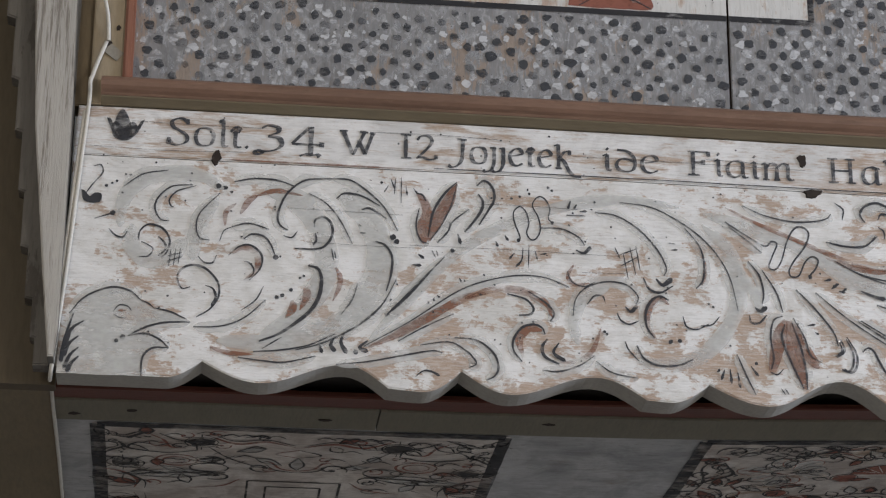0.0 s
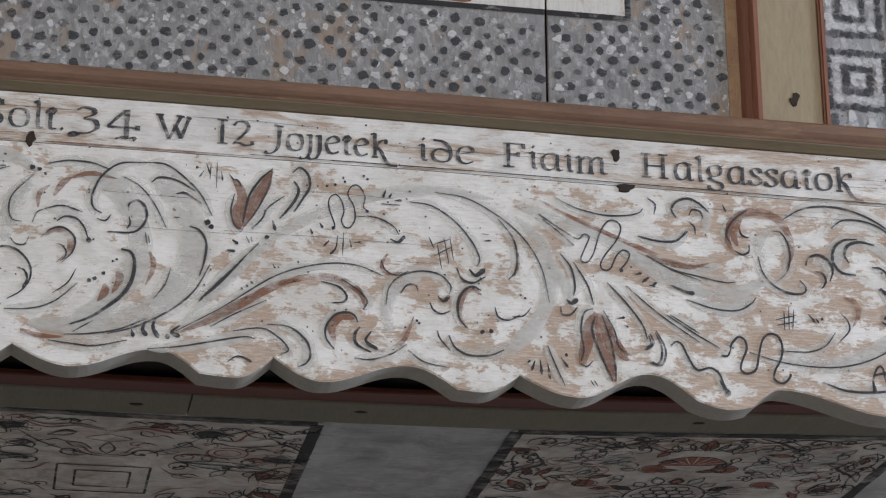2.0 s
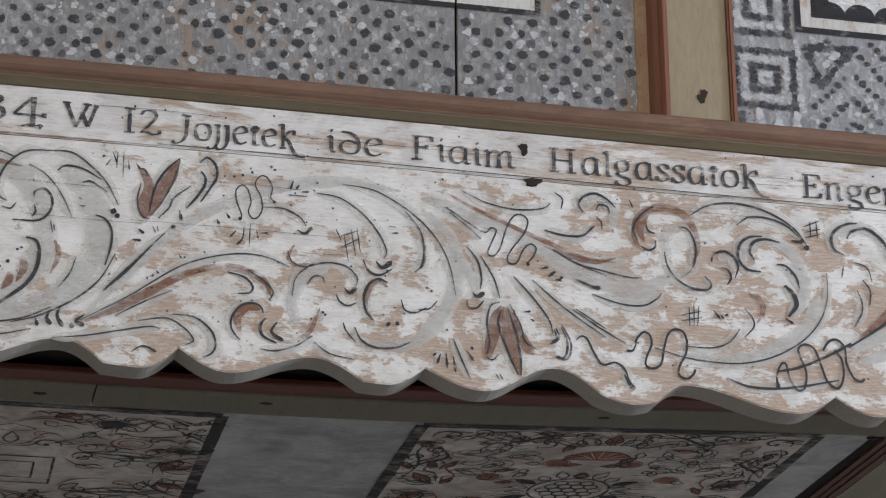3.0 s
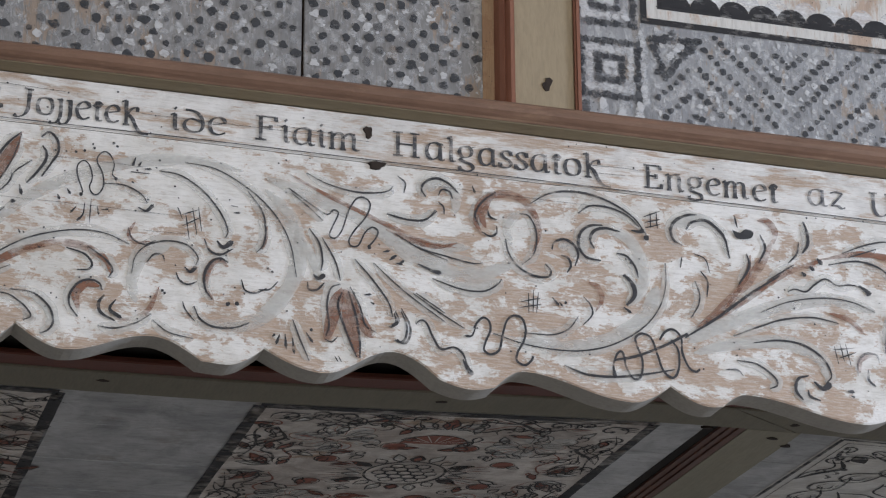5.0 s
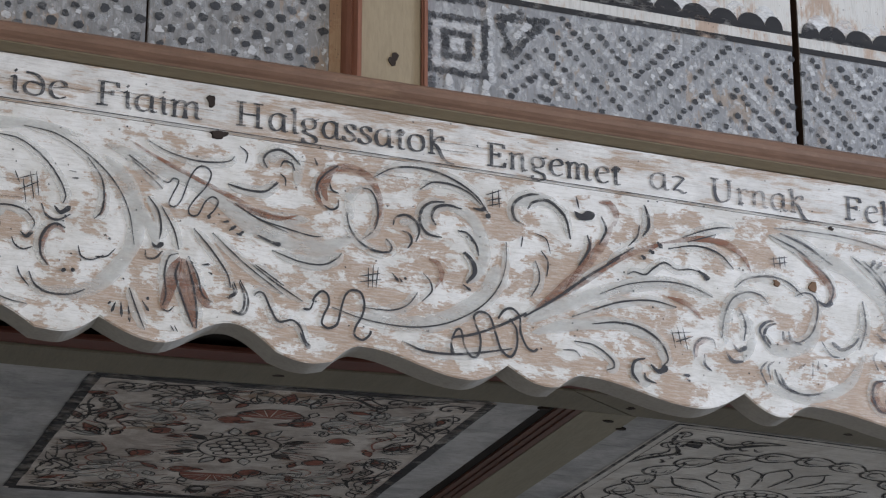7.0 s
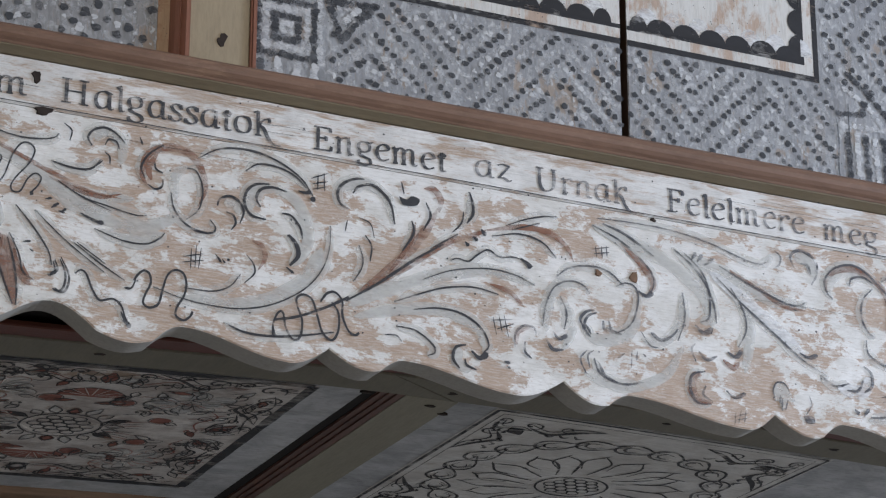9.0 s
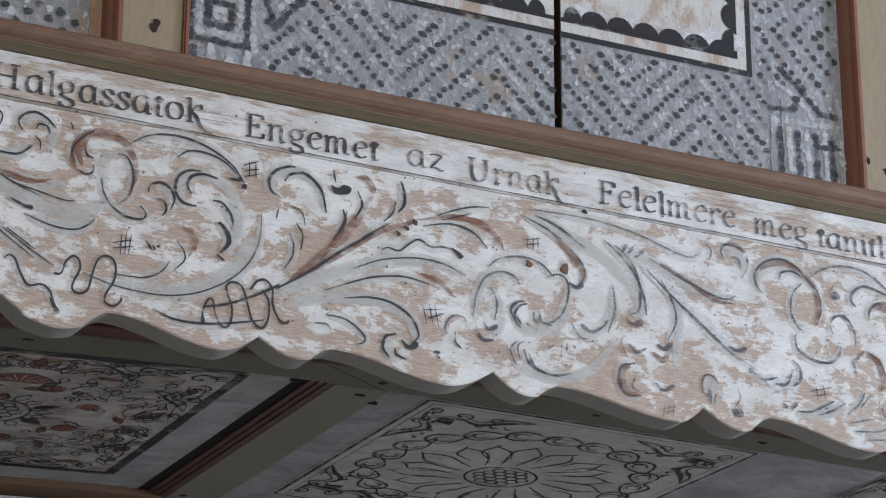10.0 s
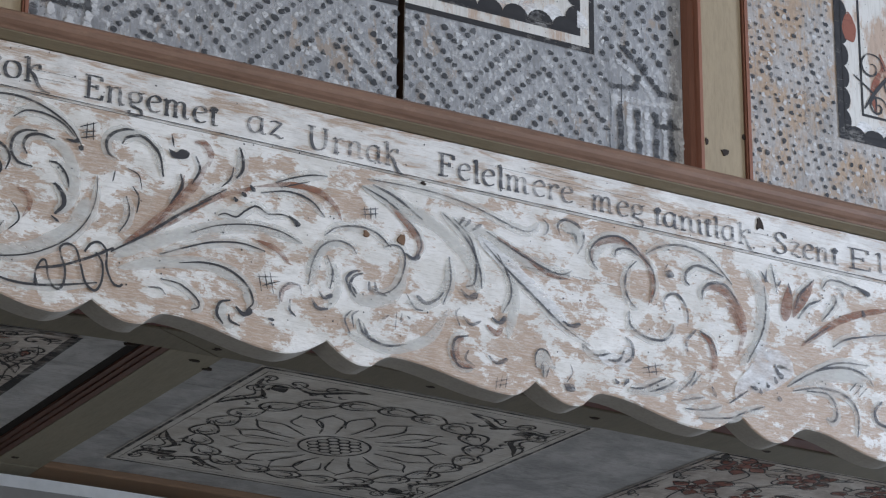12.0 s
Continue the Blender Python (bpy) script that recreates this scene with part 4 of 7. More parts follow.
comma(0.0045, 0.648, 2.696, 0.650, 2.675)
line(0.0026, 0.658, 2.717, 0.669, 2.689, 0.681, 2.662)
comma(0.0045, 0.658, 2.692, 0.661, 2.669)
comma(0.0045, 0.676, 2.701, 0.686, 2.687)
spot(0.0023, 0.683, 2.705)
line(0.0019, 0.715, 2.672, 0.720, 2.664)
line(0.0019, 0.720, 2.672, 0.725, 2.664)
motif("painted_scroll")
line(0.0030, 0.741, 2.811, 0.766, 2.784, 0.788, 2.754, 0.794, 2.734)
comma(0.0053, 0.798, 2.742, 0.802, 2.729, 0.792, 2.720)
line(0.0023, 0.767, 2.808, 0.811, 2.771, 0.866, 2.734)
line(0.0023, 0.826, 2.771, 0.867, 2.746)
line(0.0038, 0.806, 2.747, 0.818, 2.723, 0.816, 2.704, 0.808, 2.698, 0.800, 2.703)
comma(0.0038, 0.754, 2.761, 0.765, 2.763)
comma(0.0030, 0.763, 2.752, 0.769, 2.749)
motif("painted_flourish")
thread(0.0019, 0.372, 2.862, 0.374, 2.868, 0.367, 2.888, 0.366, 2.903, 0.374, 2.911, 0.382, 2.904, 0.386, 2.888, 0.383, 2.874, 0.388, 2.865, 0.395, 2.866, 0.401, 2.878, 0.399, 2.896, 0.391, 2.913, 0.397, 2.925, 0.406, 2.925, 0.414, 2.911, 0.412, 2.896, 0.417, 2.891)
spot(0.0023, 0.417, 2.890)
spot(0.0026, 0.372, 2.863)
line(0.0023, 0.402, 2.882, 0.429, 2.882, 0.451, 2.872, 0.460, 2.860)
comma(0.0053, 0.448, 2.853, 0.459, 2.849, 0.468, 2.859)
motif("painted_sprig")
line(0.0019, 0.386, 2.858, 0.385, 2.824)
comma(0.0034, 0.378, 2.852, 0.376, 2.835, 0.368, 2.825)
comma(0.0034, 0.367, 2.845, 0.359, 2.835)
comma(0.0034, 0.394, 2.849, 0.397, 2.836)
comma(0.0030, 0.400, 2.844, 0.410, 2.846)
spot(0.0019, 0.363, 2.922)
spot(0.0019, 0.374, 2.925)
spot(0.0019, 0.387, 2.930)
spot(0.0019, 0.412, 2.940)
spot(0.0019, 0.417, 2.936)
comma(0.0042, 0.442, 2.923, 0.438, 2.910)
comma(0.0038, 0.450, 2.918, 0.446, 2.911)
comma(0.0045, 0.454, 2.908, 0.464, 2.909)
thread(0.0015, 0.436, 2.902, 0.461, 2.902)
comma(0.0045, 0.354, 2.869, 0.359, 2.861)
comma(0.0045, 0.342, 2.860, 0.345, 2.852)
spot(0.0019, 0.484, 2.740)
spot(0.0019, 0.487, 2.737)
spot(0.0019, 0.623, 2.785)
spot(0.0019, 0.629, 2.781)
comma(0.0029, 0.253, 2.772, 0.255, 2.768)
comma(0.0030, 0.260, 2.776, 0.262, 2.772)
comma(0.0030, 0.265, 2.781, 0.269, 2.777)
comma(0.0030, 0.294, 2.806, 0.297, 2.800)
comma(0.0030, 0.300, 2.804, 0.302, 2.801)
motif("painted_flourish")
line(0.0035, 0.826, 2.727, 0.833, 2.733, 0.841, 2.729, 0.850, 2.710, 0.861, 2.695, 0.879, 2.699, 0.891, 2.691, 0.897, 2.676, 0.903, 2.667)
comma(0.0071, 0.891, 2.683, 0.897, 2.672, 0.905, 2.662)
line(0.0039, 0.805, 2.744, 0.813, 2.725, 0.812, 2.707, 0.805, 2.699, 0.797, 2.702)
line(0.0039, 0.796, 2.739, 0.799, 2.727, 0.793, 2.720, 0.789, 2.720)
motif("painted_scroll")
line(0.0024, 0.822, 2.770, 0.858, 2.747, 0.894, 2.727)
motif("painted_flourish")
comma(0.0040, 0.910, 2.733, 0.904, 2.718, 0.894, 2.717)
thread(0.0032, 0.907, 2.729, 0.912, 2.738, 0.920, 2.745, 0.928, 2.741, 0.930, 2.728, 0.923, 2.711, 0.921, 2.699, 0.930, 2.694, 0.942, 2.701, 0.947, 2.722, 0.953, 2.743, 0.963, 2.752, 0.975, 2.749, 0.980, 2.734, 0.977, 2.717, 0.968, 2.700, 0.967, 2.688, 0.978, 2.683, 0.987, 2.690, 0.990, 2.697)
motif("painted_scroll")
wash(0.0209, 0.977, 2.717, 1.042, 2.713, 1.107, 2.733, 1.153, 2.772, 1.174, 2.816)
line(0.0024, 0.934, 2.724, 0.978, 2.713, 1.026, 2.709, 1.066, 2.712, 1.107, 2.725, 1.148, 2.751, 1.174, 2.783, 1.185, 2.817, 1.186, 2.851)
line(0.0024, 0.977, 2.729, 1.018, 2.730, 1.042, 2.741, 1.056, 2.760)
motif("painted_hatching")
line(0.0020, 0.985, 2.787, 0.985, 2.757)
line(0.0020, 0.992, 2.792, 0.991, 2.759)
line(0.0020, 0.999, 2.789, 0.996, 2.759)
line(0.0020, 0.973, 2.773, 1.002, 2.781)
line(0.0020, 0.973, 2.765, 1.003, 2.772)
motif("painted_scroll")
comma(0.0041, 1.019, 2.784, 1.029, 2.772)
comma(0.0033, 1.029, 2.778, 1.034, 2.772)
spot(0.0021, 1.038, 2.778)
line(0.0029, 1.064, 2.789, 1.074, 2.778, 1.076, 2.764, 1.062, 2.748)
rust(0.0075, 1.072, 2.811, 1.085, 2.806, 1.091, 2.789, 1.081, 2.769)
line(0.0076, 1.124, 2.828, 1.136, 2.815, 1.139, 2.799, 1.127, 2.783)
comma(0.0050, 1.122, 2.780, 1.134, 2.772)
line(0.0038, 1.114, 2.858, 1.128, 2.856, 1.141, 2.841, 1.145, 2.825)
wash(0.0168, 1.099, 2.894, 1.132, 2.882, 1.149, 2.855, 1.153, 2.822, 1.140, 2.787)
rust(0.0121, 0.919, 2.867, 0.911, 2.884, 0.918, 2.911, 0.942, 2.927, 0.968, 2.927, 0.988, 2.915, 1.000, 2.891, 1.001, 2.870, 0.992, 2.848)
rust(0.0097, 0.925, 2.876, 0.920, 2.894, 0.933, 2.917)
line(0.0036, 0.920, 2.869, 0.931, 2.864, 0.940, 2.869, 0.941, 2.880)
line(0.0032, 0.916, 2.877, 0.910, 2.893, 0.920, 2.913, 0.940, 2.930)
line(0.0037, 0.928, 2.904, 0.931, 2.893, 0.941, 2.889)
line(0.0029, 0.975, 2.902, 0.987, 2.900, 0.996, 2.884, 0.998, 2.863, 0.992, 2.842, 0.976, 2.827)
line(0.0037, 0.953, 2.863, 0.958, 2.841, 0.972, 2.823, 0.992, 2.813, 1.013, 2.813, 1.018, 2.822, 1.010, 2.832)
wash(0.0130, 0.961, 2.854, 0.957, 2.883, 0.975, 2.906)
line(0.0037, 0.990, 2.919, 1.016, 2.936, 1.045, 2.943, 1.078, 2.942, 1.111, 2.932, 1.141, 2.914, 1.159, 2.891)
line(0.0033, 1.059, 2.912, 1.078, 2.925, 1.107, 2.925, 1.132, 2.916, 1.149, 2.901)
comma(0.0068, 1.137, 2.895, 1.149, 2.894, 1.156, 2.898)
spot(0.0043, 1.159, 2.886)
line(0.0050, 1.091, 2.845, 1.070, 2.848, 1.059, 2.863, 1.062, 2.883, 1.076, 2.895, 1.095, 2.898)
line(0.0050, 1.082, 2.862, 1.076, 2.874, 1.082, 2.888, 1.099, 2.894, 1.120, 2.891)
wash(0.0167, 1.070, 2.857, 1.064, 2.872, 1.078, 2.891)
line(0.0045, 1.020, 2.854, 1.023, 2.864, 1.037, 2.871, 1.051, 2.865, 1.058, 2.851, 1.053, 2.833)
line(0.0041, 1.033, 2.847, 1.043, 2.844, 1.047, 2.833, 1.041, 2.822)
wash(0.0132, 1.029, 2.859, 1.045, 2.861, 1.053, 2.846)
line(0.0040, 0.840, 2.912, 0.834, 2.923, 0.841, 2.935, 0.857, 2.941, 0.873, 2.935, 0.886, 2.923)
wash(0.0145, 0.844, 2.921, 0.861, 2.936, 0.882, 2.918, 0.882, 2.893)
line(0.0032, 0.858, 2.916, 0.863, 2.925, 0.874, 2.923, 0.878, 2.913)
line(0.0028, 0.858, 2.906, 0.865, 2.900, 0.866, 2.889)
line(0.0028, 0.785, 2.881, 0.807, 2.876, 0.835, 2.876, 0.850, 2.887, 0.856, 2.893)
rust(0.0071, 0.784, 2.858, 0.816, 2.847, 0.856, 2.841, 0.885, 2.849)
wash(0.0157, 0.784, 2.854, 0.840, 2.842, 0.903, 2.845)
line(0.0024, 0.799, 2.852, 0.832, 2.836, 0.864, 2.829, 0.904, 2.822, 0.921, 2.824)
wash(0.0174, 0.824, 2.827, 0.880, 2.806, 0.928, 2.811, 0.964, 2.830)
line(0.0028, 0.849, 2.794, 0.889, 2.783, 0.921, 2.783, 0.940, 2.794, 0.947, 2.803)
comma(0.0063, 0.829, 2.813, 0.849, 2.805, 0.862, 2.803)
wash(0.0206, 0.857, 2.791, 0.912, 2.786, 0.944, 2.801)
comma(0.0047, 0.789, 2.814, 0.797, 2.820)
comma(0.0047, 0.799, 2.811, 0.808, 2.810)
comma(0.0041, 0.906, 2.936, 0.911, 2.924)
motif("painted_hatching")
line(0.0021, 1.156, 2.917, 1.182, 2.929)
line(0.0021, 1.158, 2.909, 1.181, 2.916)
line(0.0021, 1.166, 2.925, 1.166, 2.901)
line(0.0021, 1.175, 2.928, 1.176, 2.901)
line(0.0021, 1.158, 2.901, 1.180, 2.908)
motif("painted_flourish")
thread(0.0033, 1.105, 2.676, 1.105, 2.696, 1.112, 2.713, 1.119, 2.713, 1.123, 2.694, 1.133, 2.678, 1.144, 2.682, 1.147, 2.705, 1.140, 2.725, 1.138, 2.737, 1.148, 2.744, 1.161, 2.738, 1.169, 2.716, 1.177, 2.693, 1.191, 2.684, 1.200, 2.699, 1.200, 2.724, 1.190, 2.739)
thread(0.0034, 1.173, 2.737, 1.182, 2.750, 1.194, 2.754, 1.205, 2.743, 1.206, 2.721, 1.215, 2.701, 1.225, 2.696, 1.231, 2.700)
thread(0.0037, 1.107, 2.702, 1.140, 2.711, 1.181, 2.730, 1.215, 2.750)
line(0.0041, 1.034, 2.688, 1.066, 2.678, 1.107, 2.678, 1.148, 2.685, 1.194, 2.696)
comma(0.0066, 1.105, 2.692, 1.107, 2.676)
motif("painted_scroll")
wash(0.0186, 1.215, 2.738, 1.275, 2.770, 1.344, 2.800, 1.432, 2.821, 1.502, 2.811)
wash(0.0169, 1.223, 2.723, 1.291, 2.743, 1.360, 2.751, 1.411, 2.732, 1.421, 2.704)
line(0.0051, 1.211, 2.744, 1.258, 2.776, 1.310, 2.817, 1.358, 2.850)
rust(0.0085, 1.241, 2.764, 1.292, 2.799, 1.363, 2.852, 1.407, 2.872, 1.427, 2.883)
rust(0.0145, 1.228, 2.758, 1.275, 2.800, 1.310, 2.838, 1.337, 2.876, 1.349, 2.903)
rust(0.0106, 1.351, 2.897, 1.354, 2.917, 1.343, 2.931, 1.328, 2.930)
rust(0.0078, 1.275, 2.795, 1.306, 2.842, 1.315, 2.877)
line(0.0044, 1.331, 2.909, 1.338, 2.890, 1.328, 2.868)
line(0.0044, 1.309, 2.878, 1.312, 2.859, 1.295, 2.830)
line(0.0026, 1.338, 2.840, 1.381, 2.869)
line(0.0054, 1.399, 2.936, 1.404, 2.919, 1.404, 2.902, 1.395, 2.888)
line(0.0031, 1.390, 2.904, 1.386, 2.886, 1.372, 2.870)
wash(0.0126, 1.400, 2.927, 1.399, 2.901, 1.381, 2.877)
wash(0.0155, 1.204, 2.909, 1.234, 2.924, 1.269, 2.909, 1.281, 2.872)
line(0.0052, 1.213, 2.880, 1.200, 2.887, 1.196, 2.903, 1.204, 2.917, 1.222, 2.927, 1.236, 2.929)
line(0.0052, 1.219, 2.905, 1.227, 2.916, 1.247, 2.922, 1.264, 2.913, 1.277, 2.897, 1.283, 2.868)
line(0.0022, 1.229, 2.870, 1.246, 2.863, 1.252, 2.843)
line(0.0026, 1.229, 2.829, 1.235, 2.811, 1.233, 2.794, 1.221, 2.774)
line(0.0034, 1.238, 2.845, 1.248, 2.830, 1.246, 2.807)
motif("painted_comma")
line(0.0026, 1.211, 2.863, 1.208, 2.846)
line(0.0031, 1.293, 2.934, 1.297, 2.916)
blot("k", 1.289, 2.912, 1.296, 2.900, 1.316, 2.902, 1.321, 2.912, 1.309, 2.915, 1.301, 2.909)
motif("painted_scroll")
comma(0.0071, 1.392, 2.859, 1.398, 2.853)
comma(0.0071, 1.404, 2.869, 1.412, 2.863)
comma(0.0081, 1.417, 2.882, 1.425, 2.873)
line(0.0031, 1.369, 2.827, 1.380, 2.832, 1.397, 2.830, 1.411, 2.842, 1.428, 2.852, 1.446, 2.844, 1.468, 2.847, 1.486, 2.844)
comma(0.0090, 1.479, 2.847, 1.491, 2.840, 1.496, 2.834)
line(0.0027, 1.457, 2.894, 1.488, 2.908, 1.516, 2.917, 1.540, 2.920)
line(0.0023, 1.465, 2.888, 1.511, 2.906)
rust(0.0099, 1.427, 2.882, 1.479, 2.895, 1.524, 2.894, 1.552, 2.878, 1.565, 2.855)
line(0.0031, 1.434, 2.874, 1.478, 2.884, 1.514, 2.877, 1.537, 2.856)
line(0.0030, 1.283, 2.753, 1.326, 2.772, 1.361, 2.785, 1.405, 2.792, 1.444, 2.787)
rust(0.0080, 1.431, 2.801, 1.462, 2.793, 1.485, 2.773)
line(0.0022, 1.326, 2.792, 1.370, 2.812, 1.423, 2.823, 1.467, 2.821, 1.502, 2.809)
line(0.0039, 1.313, 2.746, 1.351, 2.753, 1.386, 2.750, 1.416, 2.733, 1.428, 2.709, 1.419, 2.696)
comma(0.0096, 1.401, 2.697, 1.414, 2.688, 1.427, 2.697)
line(0.0052, 1.393, 2.705, 1.377, 2.699, 1.373, 2.682, 1.383, 2.669)
line(0.0044, 1.391, 2.684, 1.394, 2.675, 1.409, 2.670)
wash(0.0157, 1.384, 2.700, 1.379, 2.679, 1.400, 2.667)
line(0.0034, 1.286, 2.718, 1.316, 2.715, 1.341, 2.699, 1.345, 2.687, 1.334, 2.681)
line(0.0030, 1.269, 2.703, 1.286, 2.704, 1.295, 2.696)
motif("painted_hatching")
line(0.0022, 1.435, 2.752, 1.440, 2.726)
line(0.0022, 1.444, 2.757, 1.449, 2.731)
line(0.0022, 1.452, 2.758, 1.459, 2.725)
line(0.0022, 1.433, 2.747, 1.465, 2.752)
line(0.0022, 1.441, 2.735, 1.468, 2.746)
motif("painted_scroll")
rust(0.0098, 1.472, 2.716, 1.473, 2.734, 1.487, 2.744, 1.502, 2.741)
line(0.0040, 1.469, 2.712, 1.470, 2.731, 1.482, 2.745, 1.499, 2.745, 1.503, 2.732)
line(0.0045, 1.485, 2.722, 1.485, 2.707, 1.495, 2.698)
wash(0.0162, 1.519, 2.741, 1.523, 2.784, 1.538, 2.811, 1.566, 2.823)
line(0.0031, 1.513, 2.749, 1.519, 2.783, 1.533, 2.811, 1.557, 2.824, 1.579, 2.821, 1.590, 2.809)
line(0.0036, 1.537, 2.828, 1.557, 2.844, 1.590, 2.852, 1.621, 2.848, 1.646, 2.830)
line(0.0032, 1.542, 2.799, 1.552, 2.775, 1.548, 2.749)
comma(0.0072, 1.529, 2.744, 1.539, 2.734, 1.553, 2.741)
line(0.0063, 1.519, 2.730, 1.529, 2.717, 1.546, 2.718)
wash(0.0127, 1.555, 2.788, 1.562, 2.754, 1.547, 2.719)
motif("painted_hatching")
line(0.0023, 1.601, 2.885, 1.603, 2.866)
line(0.0023, 1.611, 2.886, 1.612, 2.867)
line(0.0023, 1.619, 2.887, 1.620, 2.870)
line(0.0023, 1.596, 2.879, 1.624, 2.886)
line(0.0023, 1.598, 2.872, 1.624, 2.878)
motif("painted_scroll")
line(0.0050, 1.601, 2.782, 1.586, 2.774, 1.580, 2.757, 1.590, 2.743)
line(0.0055, 1.620, 2.772, 1.625, 2.758, 1.641, 2.754)
line(0.0036, 1.595, 2.724, 1.585, 2.715, 1.588, 2.696)
line(0.0055, 1.603, 2.706, 1.612, 2.688, 1.632, 2.680)
comma(0.0062, 1.451, 2.688, 1.462, 2.687)
comma(0.0044, 1.456, 2.681, 1.462, 2.679)
motif("painted_scroll")
wash(0.0210, 1.596, 2.917, 1.652, 2.901, 1.720, 2.878, 1.778, 2.835, 1.795, 2.785)
rust(0.0125, 1.643, 2.895, 1.681, 2.864, 1.696, 2.840, 1.686, 2.821)
line(0.0038, 1.596, 2.917, 1.643, 2.899, 1.681, 2.871, 1.697, 2.847, 1.691, 2.824)
comma(0.0087, 1.670, 2.825, 1.684, 2.819, 1.695, 2.827)
line(0.0048, 1.614, 2.922, 1.652, 2.910, 1.698, 2.883)
line(0.0029, 1.634, 2.827, 1.648, 2.834, 1.663, 2.832, 1.670, 2.816, 1.665, 2.789, 1.654, 2.769, 1.635, 2.757, 1.616, 2.761)
wash(0.0168, 1.579, 2.765, 1.598, 2.742, 1.644, 2.750, 1.672, 2.781)
line(0.0052, 1.597, 2.785, 1.584, 2.781, 1.574, 2.769, 1.579, 2.756)
line(0.0057, 1.611, 2.771, 1.613, 2.758, 1.626, 2.754)
line(0.0037, 1.583, 2.761, 1.591, 2.748)
wash(0.0153, 1.673, 2.751, 1.710, 2.753, 1.739, 2.784, 1.744, 2.820)
comma(0.0068, 1.735, 2.776, 1.725, 2.764, 1.706, 2.754, 1.689, 2.764)
line(0.0029, 1.672, 2.764, 1.687, 2.744, 1.701, 2.742)
line(0.0030, 1.744, 2.833, 1.747, 2.794, 1.734, 2.757)
motif("painted_sprig")
line(0.0028, 1.657, 2.732, 1.655, 2.705)
comma(0.0048, 1.666, 2.732, 1.664, 2.717)
comma(0.0047, 1.645, 2.726, 1.633, 2.717)
comma(0.0038, 1.675, 2.729, 1.680, 2.725)
motif("painted_scroll")
wash(0.0148, 1.578, 2.688, 1.608, 2.679, 1.654, 2.676, 1.711, 2.701, 1.744, 2.750)
line(0.0047, 1.595, 2.712, 1.603, 2.692, 1.622, 2.682, 1.645, 2.679, 1.675, 2.686)
line(0.0037, 1.584, 2.723, 1.573, 2.708, 1.582, 2.687)
comma(0.0080, 1.761, 2.887, 1.770, 2.901)
comma(0.0080, 1.771, 2.886, 1.781, 2.899)
comma(0.0080, 1.783, 2.882, 1.800, 2.895)
line(0.0029, 1.605, 2.929, 1.671, 2.931, 1.729, 2.929, 1.788, 2.920, 1.848, 2.903, 1.878, 2.898, 1.893, 2.905, 1.901, 2.917)
line(0.0041, 1.906, 2.924, 1.916, 2.916, 1.914, 2.903, 1.903, 2.894)
line(0.0057, 1.939, 2.902, 1.934, 2.918, 1.944, 2.929, 1.960, 2.930, 1.978, 2.918, 1.980, 2.898, 1.969, 2.878)
line(0.0052, 1.951, 2.910, 1.964, 2.909, 1.969, 2.895)
wash(0.0167, 1.941, 2.917, 1.965, 2.919, 1.973, 2.893)
wash(0.0238, 1.749, 2.892, 1.827, 2.871, 1.897, 2.847, 1.958, 2.840)
line(0.0044, 1.729, 2.902, 1.759, 2.881, 1.783, 2.854, 1.797, 2.821, 1.800, 2.793)
line(0.0040, 1.749, 2.897, 1.778, 2.871, 1.790, 2.837, 1.788, 2.801, 1.773, 2.791)
comma(0.0098, 1.764, 2.786, 1.778, 2.775, 1.794, 2.784)
rust(0.0081, 1.827, 2.880, 1.877, 2.857, 1.917, 2.837, 1.956, 2.835)
line(0.0040, 1.808, 2.885, 1.867, 2.860, 1.932, 2.840, 1.960, 2.849)
line(0.0040, 1.803, 2.866, 1.847, 2.829, 1.896, 2.793, 1.946, 2.756, 1.991, 2.735)
chalk(0.0220, 1.793, 2.873, 1.847, 2.838, 1.897, 2.804, 1.951, 2.764)
comma(0.0082, 1.942, 2.766, 1.958, 2.761, 1.974, 2.767)
line(0.0030, 1.827, 2.853, 1.847, 2.820, 1.851, 2.790, 1.836, 2.761)
wash(0.0162, 1.837, 2.845, 1.858, 2.795, 1.846, 2.722)
comma(0.0089, 1.817, 2.751, 1.831, 2.745, 1.843, 2.757)
rust(0.0089, 1.809, 2.738, 1.826, 2.728, 1.838, 2.739)
line(0.0039, 1.763, 2.757, 1.756, 2.747, 1.763, 2.729)
line(0.0059, 1.768, 2.745, 1.782, 2.734, 1.799, 2.742)
rust(0.0146, 1.770, 2.712, 1.759, 2.706, 1.755, 2.685, 1.766, 2.671, 1.789, 2.669)
line(0.0049, 1.778, 2.716, 1.756, 2.708, 1.752, 2.686, 1.763, 2.667, 1.787, 2.667)
line(0.0049, 1.778, 2.694, 1.773, 2.680, 1.789, 2.671)
comma(0.0069, 1.812, 2.691, 1.826, 2.682, 1.846, 2.691)
motif("painted_tulip")
blot("g", 1.895, 2.686, 1.893, 2.703, 1.900, 2.715, 1.913, 2.714, 1.923, 2.699, 1.928, 2.689, 1.917, 2.688, 1.909, 2.672, 1.902, 2.685)
line(0.0030, 1.895, 2.686, 1.893, 2.703, 1.900, 2.715, 1.913, 2.714, 1.923, 2.699, 1.929, 2.689)
line(0.0030, 1.903, 2.683, 1.905, 2.696)
line(0.0035, 1.907, 2.672, 1.907, 2.692)
line(0.0030, 1.912, 2.673, 1.917, 2.689)
motif("painted_comma")
line(0.0031, 1.955, 2.700, 1.958, 2.687, 1.948, 2.671)
blot("k", 1.943, 2.668, 1.948, 2.658, 1.962, 2.659, 1.961, 2.668, 1.953, 2.670)
